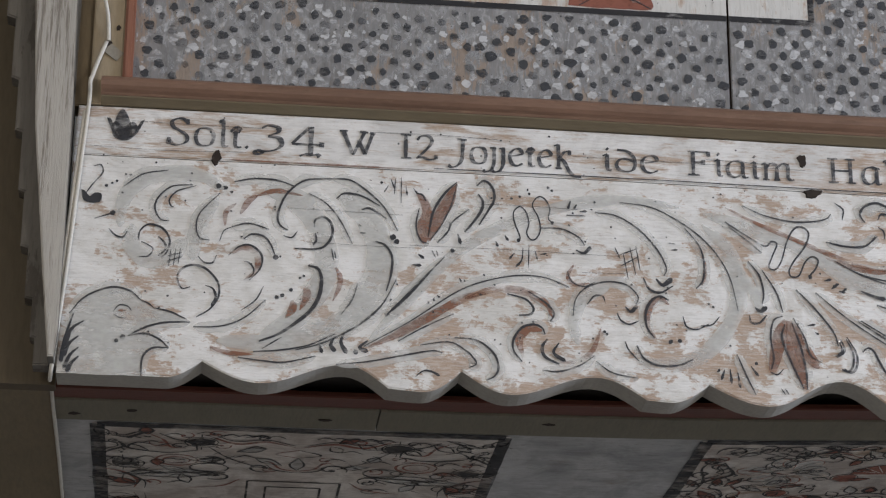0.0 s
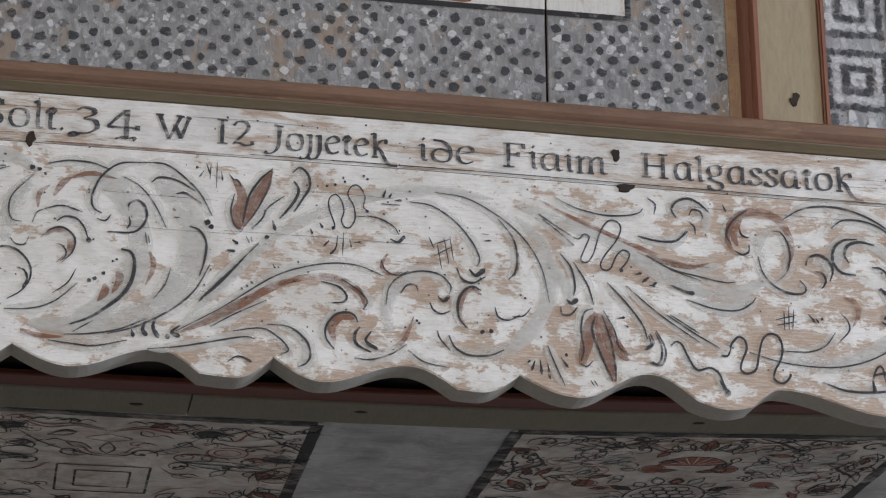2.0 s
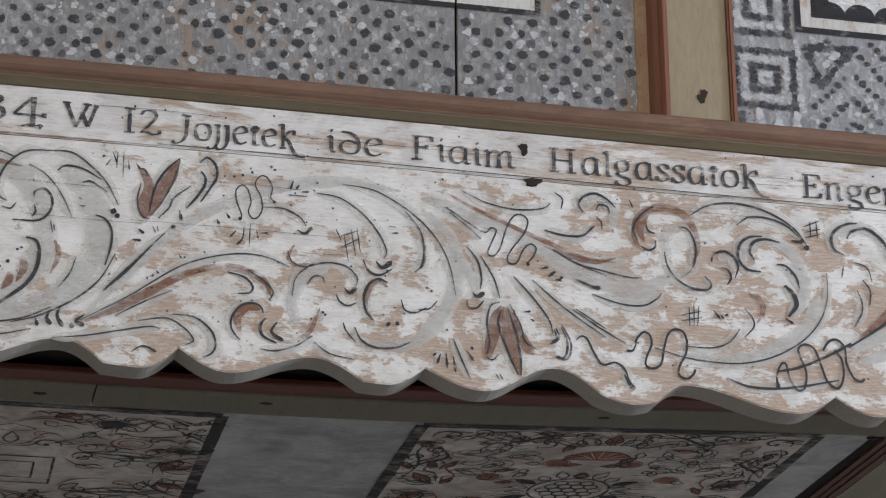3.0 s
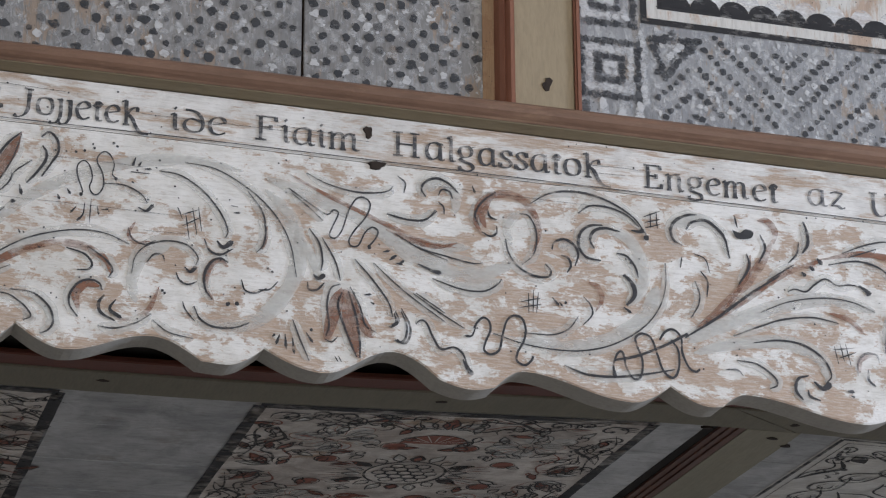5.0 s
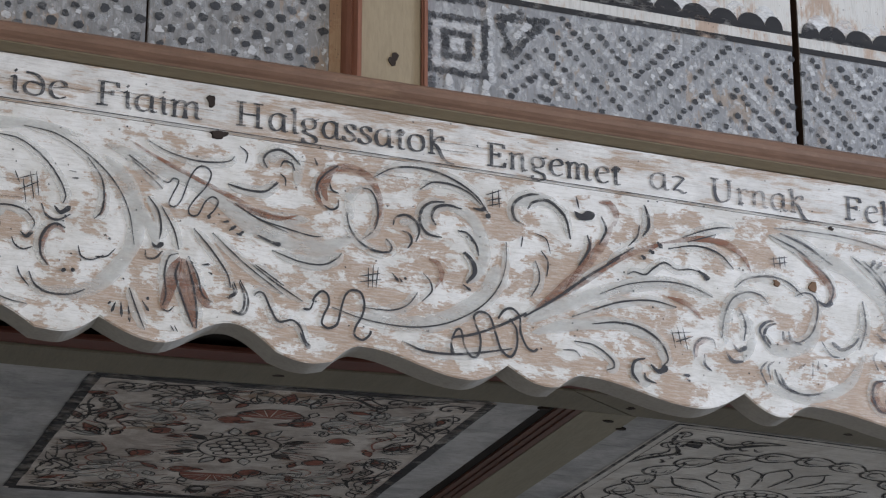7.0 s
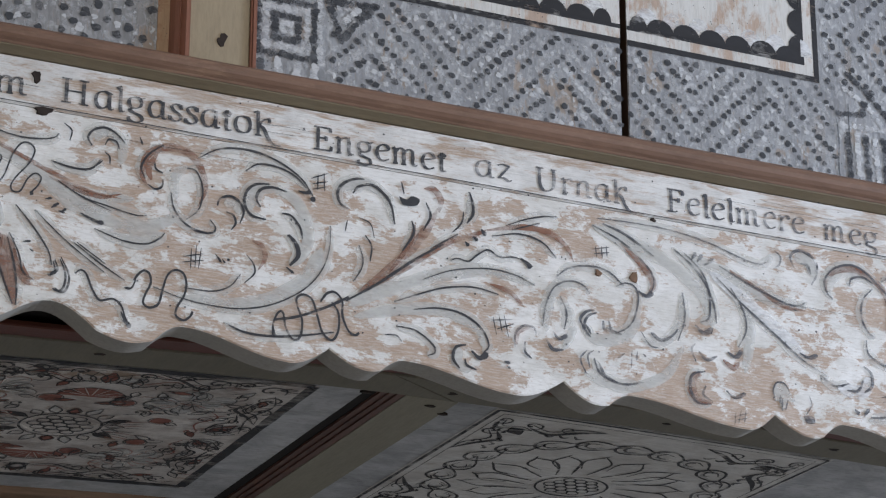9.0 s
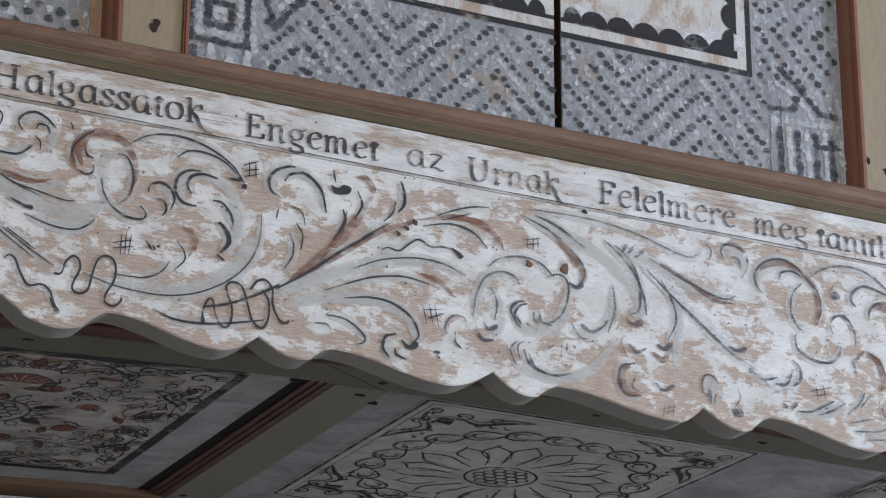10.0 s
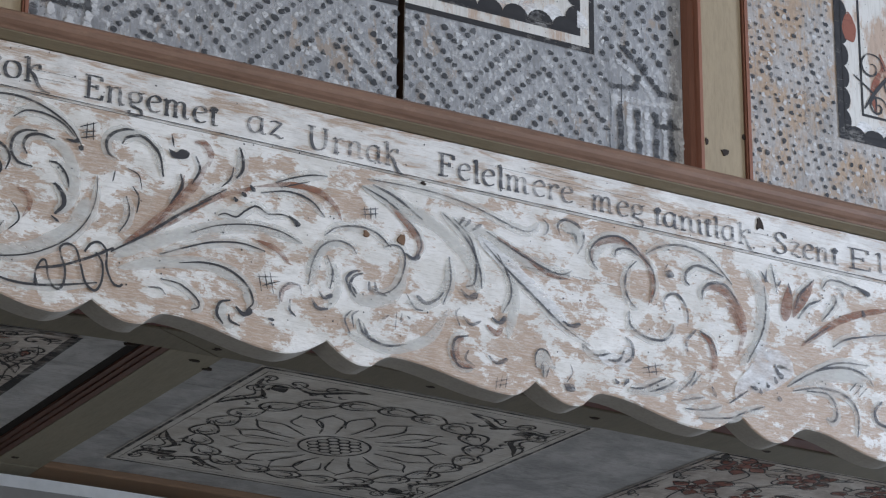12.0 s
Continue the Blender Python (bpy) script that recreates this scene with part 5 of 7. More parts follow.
motif("painted_hatching")
line(0.0025, 1.827, 2.660, 1.824, 2.640)
line(0.0025, 1.836, 2.664, 1.831, 2.644)
line(0.0025, 1.844, 2.665, 1.841, 2.646)
line(0.0025, 1.823, 2.652, 1.848, 2.661)
line(0.0025, 1.825, 2.647, 1.846, 2.653)
motif("painted_scroll")
wash(0.0211, 2.000, 2.870, 2.002, 2.893, 2.032, 2.913, 2.074, 2.906)
rust(0.0116, 1.995, 2.872, 1.998, 2.893, 2.016, 2.908, 2.043, 2.915, 2.069, 2.908, 2.092, 2.895, 2.105, 2.873, 2.108, 2.845, 2.098, 2.818)
line(0.0042, 2.006, 2.860, 1.995, 2.872, 1.993, 2.890, 2.011, 2.911, 2.041, 2.921, 2.066, 2.914, 2.087, 2.897, 2.107, 2.877, 2.112, 2.850, 2.103, 2.823)
line(0.0043, 2.037, 2.886, 2.042, 2.899, 2.063, 2.904, 2.081, 2.896)
line(0.0038, 2.079, 2.888, 2.060, 2.867, 2.056, 2.838, 2.066, 2.817, 2.079, 2.808)
line(0.0043, 2.095, 2.901, 2.122, 2.918, 2.160, 2.928, 2.198, 2.924, 2.230, 2.906, 2.259, 2.880)
line(0.0055, 2.177, 2.864, 2.169, 2.872, 2.172, 2.886, 2.190, 2.899, 2.213, 2.898, 2.243, 2.890)
motif("painted_comma")
line(0.0033, 2.136, 2.892, 2.128, 2.879)
blot("k", 2.129, 2.878, 2.137, 2.870, 2.148, 2.874, 2.141, 2.883)
motif("painted_scroll")
line(0.0054, 2.132, 2.810, 2.127, 2.827, 2.136, 2.841, 2.152, 2.845, 2.165, 2.834, 2.172, 2.816, 2.171, 2.795)
line(0.0048, 2.062, 2.803, 2.065, 2.780, 2.091, 2.766, 2.122, 2.765, 2.140, 2.779, 2.145, 2.795)
rust(0.0167, 2.203, 2.862, 2.229, 2.870, 2.256, 2.858, 2.274, 2.833, 2.278, 2.801, 2.265, 2.763)
rust(0.0112, 2.246, 2.844, 2.265, 2.827, 2.275, 2.800)
line(0.0055, 2.200, 2.844, 2.203, 2.863, 2.221, 2.876, 2.248, 2.875, 2.272, 2.847)
wash(0.0228, 2.289, 2.911, 2.314, 2.881, 2.318, 2.836, 2.304, 2.786, 2.270, 2.748)
line(0.0034, 2.322, 2.888, 2.324, 2.851, 2.314, 2.807, 2.284, 2.755)
line(0.0060, 2.170, 2.754, 2.169, 2.772, 2.187, 2.793)
rust(0.0121, 2.196, 2.789, 2.214, 2.778, 2.221, 2.745, 2.210, 2.712)
line(0.0044, 2.194, 2.793, 2.215, 2.781, 2.226, 2.757)
motif("painted_sprig")
comma(0.0058, 2.328, 2.918, 2.324, 2.894)
line(0.0029, 2.337, 2.930, 2.348, 2.879)
comma(0.0058, 2.356, 2.904, 2.349, 2.893)
comma(0.0057, 2.316, 2.913, 2.330, 2.895)
motif("painted_tulip")
blot("r", 2.370, 2.902, 2.378, 2.884, 2.373, 2.850, 2.361, 2.836, 2.353, 2.856)
blot("r", 2.423, 2.916, 2.411, 2.883, 2.378, 2.845, 2.384, 2.880)
line(0.0047, 2.423, 2.917, 2.394, 2.888, 2.381, 2.860)
line(0.0041, 2.370, 2.902, 2.377, 2.879)
line(0.0053, 2.434, 2.884, 2.408, 2.870, 2.387, 2.845)
line(0.0042, 2.461, 2.898, 2.465, 2.884, 2.435, 2.848)
line(0.0060, 2.466, 2.910, 2.479, 2.906, 2.479, 2.889)
motif("painted_scroll")
line(0.0041, 2.438, 2.904, 2.451, 2.920, 2.474, 2.923, 2.498, 2.919, 2.515, 2.919)
comma(0.0096, 2.503, 2.920, 2.521, 2.915, 2.538, 2.909)
rust(0.0127, 2.392, 2.800, 2.458, 2.847, 2.518, 2.875, 2.603, 2.897)
line(0.0041, 2.398, 2.806, 2.452, 2.843)
comma(0.0096, 2.519, 2.883, 2.523, 2.868)
line(0.0035, 2.455, 2.808, 2.491, 2.828, 2.587, 2.851)
line(0.0046, 2.360, 2.727, 2.406, 2.755, 2.441, 2.770, 2.488, 2.777, 2.522, 2.768, 2.535, 2.754)
line(0.0035, 2.418, 2.762, 2.465, 2.783, 2.529, 2.788)
line(0.0052, 2.399, 2.726, 2.439, 2.727, 2.455, 2.711, 2.457, 2.692, 2.447, 2.682, 2.436, 2.687)
line(0.0046, 2.371, 2.722, 2.428, 2.735, 2.479, 2.728, 2.500, 2.703, 2.498, 2.664)
wash(0.0206, 2.371, 2.736, 2.429, 2.754, 2.487, 2.763, 2.521, 2.754)
chalk(0.0332, 2.259, 2.696, 2.317, 2.760, 2.308, 2.796)
chalk(0.0291, 2.292, 2.710, 2.361, 2.758, 2.318, 2.779)
motif("painted_sprig")
comma(0.0102, 2.337, 2.761, 2.343, 2.747, 2.354, 2.740)
comma(0.0091, 2.336, 2.740, 2.340, 2.728)
comma(0.0079, 2.320, 2.728, 2.324, 2.719)
comma(0.0079, 2.307, 2.717, 2.309, 2.706)
comma(0.0089, 2.288, 2.717, 2.303, 2.714)
line(0.0039, 2.247, 2.683, 2.283, 2.709)
line(0.0039, 2.263, 2.667, 2.315, 2.688)
comma(0.0088, 2.214, 2.705, 2.222, 2.689)
spot(0.0045, 2.344, 2.704)
motif("painted_scroll")
line(0.0038, 2.156, 2.674, 2.201, 2.686)
line(0.0038, 2.163, 2.662, 2.203, 2.666, 2.233, 2.677)
line(0.0032, 2.187, 2.651, 2.246, 2.659, 2.271, 2.670)
line(0.0066, 2.551, 2.731, 2.535, 2.713, 2.540, 2.695, 2.569, 2.687)
motif("painted_hatching")
line(0.0029, 2.485, 2.739, 2.500, 2.755)
line(0.0029, 2.494, 2.734, 2.512, 2.752)
line(0.0030, 2.503, 2.732, 2.521, 2.749)
motif("painted_scroll")
line(0.0038, 2.151, 2.687, 2.173, 2.706, 2.185, 2.726)
line(0.0038, 2.175, 2.700, 2.195, 2.723)
comma(0.0084, 2.034, 2.690, 2.042, 2.682)
comma(0.0084, 2.050, 2.681, 2.060, 2.694)
line(0.0042, 2.062, 2.680, 2.088, 2.684, 2.128, 2.705)
wash(0.0147, 2.057, 2.675, 2.098, 2.679, 2.152, 2.698)
line(0.0042, 2.098, 2.679, 2.125, 2.690, 2.149, 2.705)
motif("painted_hatching")
line(0.0027, 2.083, 2.714, 2.123, 2.726)
line(0.0027, 2.085, 2.707, 2.120, 2.715)
line(0.0027, 2.095, 2.724, 2.098, 2.703)
line(0.0027, 2.108, 2.728, 2.111, 2.707)
motif("painted_scroll")
line(0.0047, 1.976, 2.736, 2.001, 2.722, 2.027, 2.729)
line(0.0063, 2.054, 2.760, 2.067, 2.749, 2.067, 2.730, 2.053, 2.718)
line(0.0052, 2.022, 2.718, 2.042, 2.720, 2.052, 2.737)
chalk(0.0229, 2.006, 2.721, 2.048, 2.719, 2.067, 2.744)
motif("")

# flower before the inscription
motif("painted_tulip")
blot("k", -0.155, 2.985, -0.161, 3.006, -0.152, 3.024, -0.142, 3.008, -0.138, 2.988, -0.146, 2.981)
blot("k", -0.172, 3.010, -0.166, 3.008, -0.160, 2.990, -0.152, 2.982, -0.160, 2.985, -0.166, 2.995)
blot("k", -0.122, 3.010, -0.128, 3.006, -0.136, 2.990, -0.144, 2.982, -0.134, 2.986, -0.128, 2.996)
blot("k", -0.166, 2.998, -0.162, 2.984, -0.150, 2.978, -0.138, 2.982, -0.131, 2.997, -0.138, 3.006, -0.150, 2.998, -0.160, 3.006)
motif("painted_line")
rust(0.003, -0.01, 2.9585, 0.12, 2.9580, 0.26, 2.9575)
for a, b in ((0.26, 0.8), (0.8, 1.4), (1.4, 2.0), (2.0, 2.7)):
    thread(0.0012, a, 2.9600 - 0.0095 * max(0, a - 0.5), (a + b) / 2, 2.9597 - 0.0095 * max(0, (a + b) / 2 - 0.5), b, 2.9600 - 0.0095 * max(0, b - 0.5))
rng = random.Random(21)
for k in range(18):
    x, z = rng.uniform(-0.2, 2.4), rng.choice((rng.uniform(2.965, 3.022), rng.uniform(2.69, 2.94)))
    w = rng.uniform(0.05, 0.32)
    thread(0.00045, x, z, x + w * 0.5, z + rng.gauss(0, 0.001) - 0.004 * w, x + w, z + rng.gauss(0, 0.001) - 0.008 * w)
for k in range(420):
    spot(rng.uniform(0.0006, 0.0016), rng.uniform(-0.2, 2.7), rng.uniform(2.69, 3.02))
motif("")


def pegs(name, spots, material, parent, y):
    """Wooden pegs and nail holes with a rough rim, each a mesh."""
    for x, z, rx, rz in spots:
        bm = bmesh.new()
        disc(bm, x, z, rz, lambda a, b, c: (a, y, b), 0, 0, 11, 0.45, rx / rz)
        g = bmesh.ops.extrude_face_region(bm, geom=bm.faces[:])
        for v in g["geom"]:
            if isinstance(v, bmesh.types.BMVert):
                v.co.y += 0.004
                v.co.x, v.co.z = x + (v.co.x - x) * 1.15, z + (v.co.z - z) * 1.15
        part(name, bm, material, parent)


pegs("peg", ((0.760, 2.998, 0.006, 0.010), (0.771, 2.951, 0.011, 0.006), (-0.027, 2.960, 0.006, 0.009), (1.699, 2.941, 0.003, 0.003), (2.318, 2.992, 0.006, 0.009),
             ), M_IRON, valance, -0.0030)
pegs("knot", ((1.664, 2.845, 0.007, 0.007), (1.605, 2.843, 0.005, 0.005)), M_KNOT, valance, -0.0030)

# ---- parapet above ----
parapet = tagged(holder("gallery_parapet", (0, 0.05, 3.03)), "olive and red-brown gallery front with painted panels", "gallery front")
def settled(bm):
    for v in bm.verts:
        v.co.z -= settle(v.co.x, v.co.z)
    return bm


part("bottom_rail", settled(moulding([(0.04, 3.0352), (-0.0195, 3.0352), (-0.0215, 3.0378), (-0.0265, 3.0405), (-0.0305, 3.0445), (-0.0325, 3.0495), (-0.0305, 3.0550), (-0.024, 3.0600), (-0.012, 3.0625), (0.04, 3.063)], -0.181, X_END)), M_BROWN, parapet, "red-brown moulded bottom rail")
part("rail_cove", settled(moulding([(0.03, 3.0278), (-0.003, 3.0278), (-0.006, 3.0290), (-0.009, 3.0302), (-0.0135, 3.0318), (-0.0180, 3.0333), (-0.0190, 3.0348), (0.03, 3.0348)], -0.181, X_END)), M_OLIVE_SHADED, parapet, "cove under the rail in a shaded olive")
for x0, x1, z0 in ((-0.1965, -0.155, 3.0282), (0.968, 1.058, 3.054), (2.2062, 2.2915, 3.054)):
    part("stile", box(x0, x1, -0.006, 0.04, z0, 3.95, 0.002), M_OLIVE, parapet, "olive painted stile")
for x0, x1 in ((-0.155, -0.142), (1.058, 1.067), (2.2915, 2.3030)):
    part("panel_moulding", box(x0, x1, -0.012, 0.03, 3.054, 3.95, 0.003), M_MOULD, parapet)
for x in (0.945, 2.1832):
    part("panel_moulding", moulding([(x, 0.012), (x + 0.004, 0.0), (x + 0.009, -0.008), (x + 0.012, -0.004), (x + 0.017, -0.012), (x + 0.0228, -0.012), (x + 0.0228, 0.03), (x, 0.03)], 3.054, 3.95, "z"), M_MOULD, parapet)
# dark strip added for the shade on the stile next to the end post
part("stile_shade_strip", box(-0.228, -0.1972, 0.004, 0.04, 3.0282, 3.95, 0.002), M_STILE_SHADE, parapet, "dark strip of the end stile, shade put into its colour")
part("top_rail", box(-0.212, X_END, -0.02, 0.06, 3.95, 4.05, 0.006), M_BROWN, parapet)
part("backing", box(-0.2, X_END, 0.042, 0.06, 3.0275, 3.95, 0), M_DARK, parapet, "dark boarding behind the panels")
pegs("knot", ((1.016, 3.101, 0.007, 0.008), (2.2505, 3.102, 0.006, 0.006), (2.2145, 3.114, 0.003, 0.006), (2.2885, 3.137, 0.003, 0.006), (-0.1765, 3.117, 0.004, 0.003), (-0.163, 3.140, 0.003, 0.004)), M_IRON, parapet, -0.0075)


def inside(x, z, r):
    return r[0] - 0.008 < x < r[1] + 0.008 and r[2] - 0.008 < z < r[3]


def chevron(x, turns, rise):
    """Height of a zigzag row over its lowest turns."""
    h, way = 0.0, 1
    for a, b in zip(turns, turns[1:]):
        h0 = h
        h += way * rise * (b - a)
        if x <= b:
            return h0 + way * rise * max(0.0, x - a)
        way = -way
    return h


def dab(bm, rng, x, z, q, kind):
    disc(bm, x, z, q, on_panel, (0.0006, 0.0003, 0.0002, 0.0001, 0.0005)[kind], kind, 14, 0.40 if kind in (1, 2) else 0.26, rng.uniform(0.85, 1.2))


def ground_strokes(bm, rng, x0, x1, z1, picture, gaps, r):
    """Scumbled ground: upright brush strokes of pale and tan paint, pale dabs and black spatter."""
    def free(px, pz):
        return not inside(px, pz, picture) and not any(abs(px - g) < 0.016 for g in gaps)
    for _ in range(int((x1 - x0) * 22)):
        px, pz, h = rng.uniform(x0 + 0.02, x1 - 0.02), rng.uniform(3.07, min(z1, 3.5)), rng.uniform(0.02, 0.09)
        if free(px, pz) and free(px, pz + h):
            ribbon(bm, [(px, pz), (px + rng.gauss(0, 0.002), pz + h / 2), (px + rng.gauss(0, 0.002), pz + h)], rng.uniform(0.006, 0.026), "wash", on_panel, 0.0001, 3)
    for _ in range(int((x1 - x0) * 240)):
        px, pz = rng.uniform(x0, x1), rng.uniform(3.066, min(z1, 3.55))
        if free(px, pz):
            disc(bm, px, pz, r * rng.uniform(0.3, 1.0), on_panel, 0.0002, 2, 8, 0.6, rng.uniform(0.4, 1.0))
    for _ in range(int((x1 - x0) * 1500)):
        px, pz = rng.uniform(x0, x1), rng.uniform(3.066, min(z1, 3.4))
        if free(px, pz):
            disc(bm, px, pz, rng.uniform(0.0012, 0.0042), on_panel, 0.0002, rng.choice((1, 1, 2)), 7, 0.7, rng.uniform(0.4, 1.2))
    for _ in range(int((x1 - x0) * 1100)):
        disc(bm, rng.uniform(x0, x1), rng.uniform(3.066, min(z1, 3.55)), rng.uniform(0.0004, 0.0012), on_panel, 0.0007, 0, 5, 0.4)


def chevron_dabs(x0, x1, z1, picture, gaps, turns, rise, low, apart, step, r, seed, ends):
    """Rows of black dabs in zigzags over a panel, with rows of white dabs between them."""
    rng = random.Random(seed)
    bm = bmesh.new()
    ground_strokes(bm, rng, x0, x1, z1, picture, gaps, r)
    for row in range(-14, 46):
        for kind, shift in ((0, 0.0), (1, 0.5)):
            x = ends[0] + rng.uniform(0.0, step)
            faded = rng.uniform(0.02, 0.12) + (0.28 if kind else 0.0)
            while x < ends[1]:
                px, pz = x + rng.gauss(0, step * 0.07), low + (row + shift) * apart + chevron(x, turns, rise) + rng.gauss(0, apart * 0.03)
                x += step * (1.0 if kind == 0 else 0.62)
                if not 3.069 < pz < z1 or inside(px, pz, picture) or any(abs(px - g) < 0.008 for g in gaps) or rng.random() < faded:
                    continue
                dab(bm, rng, px, pz, r * rng.uniform(0.8, 1.15) * (1.0 if kind == 0 else 0.85), (4 if rng.random() < 0.16 else 0) if kind == 0 else (2 if rng.random() < 0.4 else 1))
    return bm


def slanting_dabs(x0, x1, z1, picture, step, pitch, rise, r, seed):
    """Close rows of dabs that climb across a panel."""
    rng = random.Random(seed)
    bm = bmesh.new()
    ground_strokes(bm, rng, x0, x1, z1, picture, (), r)
    for row in range(-150, 100):
        kind = (0, 1, 0, 2)[row % 4]
        x = x0 + 0.006 + (row % 3) * step / 3
        while x < x1 - 0.004:
            px, pz = x + rng.gauss(0, step * 0.12), 3.07 + row * pitch + rise * (x - x0) + rng.gauss(0, pitch * 0.18)
            x += step
            if 3.068 < pz < z1 and not inside(px, pz, picture) and rng.random() > 0.16:
                dab(bm, rng, px, pz, r * rng.uniform(0.5, 1.2), 4 if kind == 0 and rng.random() < 0.2 else kind)
    return bm


def picture_frame(r, bands, planks):
    """Black and white bands round the picture in the middle of a panel, plank by plank."""
    bm = bmesh.new()
    x0, x1, z0, z1 = r

    def patch(p, q, s, t, lift, slot):
        for a, b in planks:
            u, v = max(p, a), min(q, b)
            if v > u:
                f = bm.faces.new([bm.verts.new(on_panel(*k, lift)) for k in ((u, s), (v, s), (v, t), (u, t))])
                f.material_index = slot

    patch(x0, x1, z0, z1, 0.0007, 1)
    for off, w in bands:
        a, b, c, d = x0 + off, x1 - off, z0 + off, z1 - off
        for p, q, s, t in ((a, b, c, c + w), (a, b, d - w, d), (a, a + w, c + w, d - w), (b - w, b, c + w, d - w)):
            patch(p, q, s, t, 0.0010, 0)
    return bm


def half_disc(bm, x, z, r, turn, high, slot=0):
    lift = (0.0014 if slot == 0 else 0.0011) + layer()
    vs = []
    for k in range(9):
        a = k * math.pi / 8
        u, v = r * math.cos(a), high * math.sin(a)
        vs.append(bm.verts.new(on_panel(x + u * math.cos(turn) - v * math.sin(turn), z + u * math.sin(turn) + v * math.cos(turn), lift)))
    bm.faces.new(vs).material_index = slot


def scallop_row(bm, r, off, size, high):
    """A row of black half rounds that look into the picture along its edges."""
    x0, x1, z0, z1 = r[0] + off, r[1] - off, r[2] + off, r[3] - off
    n = max(3, round((x1 - x0) / size))
    w = (x1 - x0) / n
    for k in range(n):
        if abs(x0 + (k + 1.0) * w - 1.6645) > 0.032:
            half_disc(bm, x0 + (k + 1.0) * w, z0 + 0.008, w * 0.46, 0.0, high * 1.35, 2)
        if abs(x0 + (k + 0.5) * w - 1.6645) > 0.03:
            half_disc(bm, x0 + (k + 0.5) * w, z0, w * 0.52, 0.0, high)
        else:
            half_disc(bm, x0 + (k + 0.5) * w + (-0.008 if x0 + (k + 0.5) * w < 1.6645 else 0.008), z0, w * 0.34, 0.0, high)
    n = max(3, round((z1 - z0) / size))
    w = (z1 - z0) / n
    for k in range(n):
        half_disc(bm, x0, z0 + (k + 0.5) * w, w * 0.52, -math.pi / 2, high)
        half_disc(bm, x1, z0 + (k + 0.5) * w, w * 0.52, math.pi / 2, high)


PICTURES = [(0.010, 0.790, 3.210, 3.80), (1.168, 2.013, 3.226, 3.82), (2.500, 3.14, 3.186, 3.82)]
PLANKS = [((-0.147, 0.6665), (0.6695, 0.946)), ((1.062, 1.6585), (1.6705, 2.1835)), ((2.300, 3.3),)]
M_BARE_TAN = worn_paint("bare_tan_wood", (0.36, 0.235, 0.14), (0.30, 0.18, 0.105), 0.5, grain=(40, 40, 3))
M_STREAK = brushed("tan_rubbed_streak", (0.38, 0.305, 0.24), 0.51, 0.16, 0.65, 0.25, 50, strength=0.38)


def pattern(number, x0, x1, pic):
    if number == 0:
        return chevron_dabs(x0, x1, 3.93, pic, (0.668,), (-0.18, -0.015, 0.15, 0.315, 0.48, 0.645, 0.81, 1.0), 1.0, 3.098, 0.0350, 0.0158, 0.0061, 3, (x0 + 0.006, x1 - 0.022))
    if number == 1:
        return chevron_dabs(x0, x1, 3.93, pic, (1.6645,), (1.098, 1.25, 1.398, 1.562, 1.783, 1.92, 2.08), 1.0, 3.098, 0.0400, 0.0095, 0.0049, 5, (1.183, 2.040))
    return slanting_dabs(x0, x1, 3.93, pic, 0.0150, 0.0095, 0.87, 0.0040, 8)


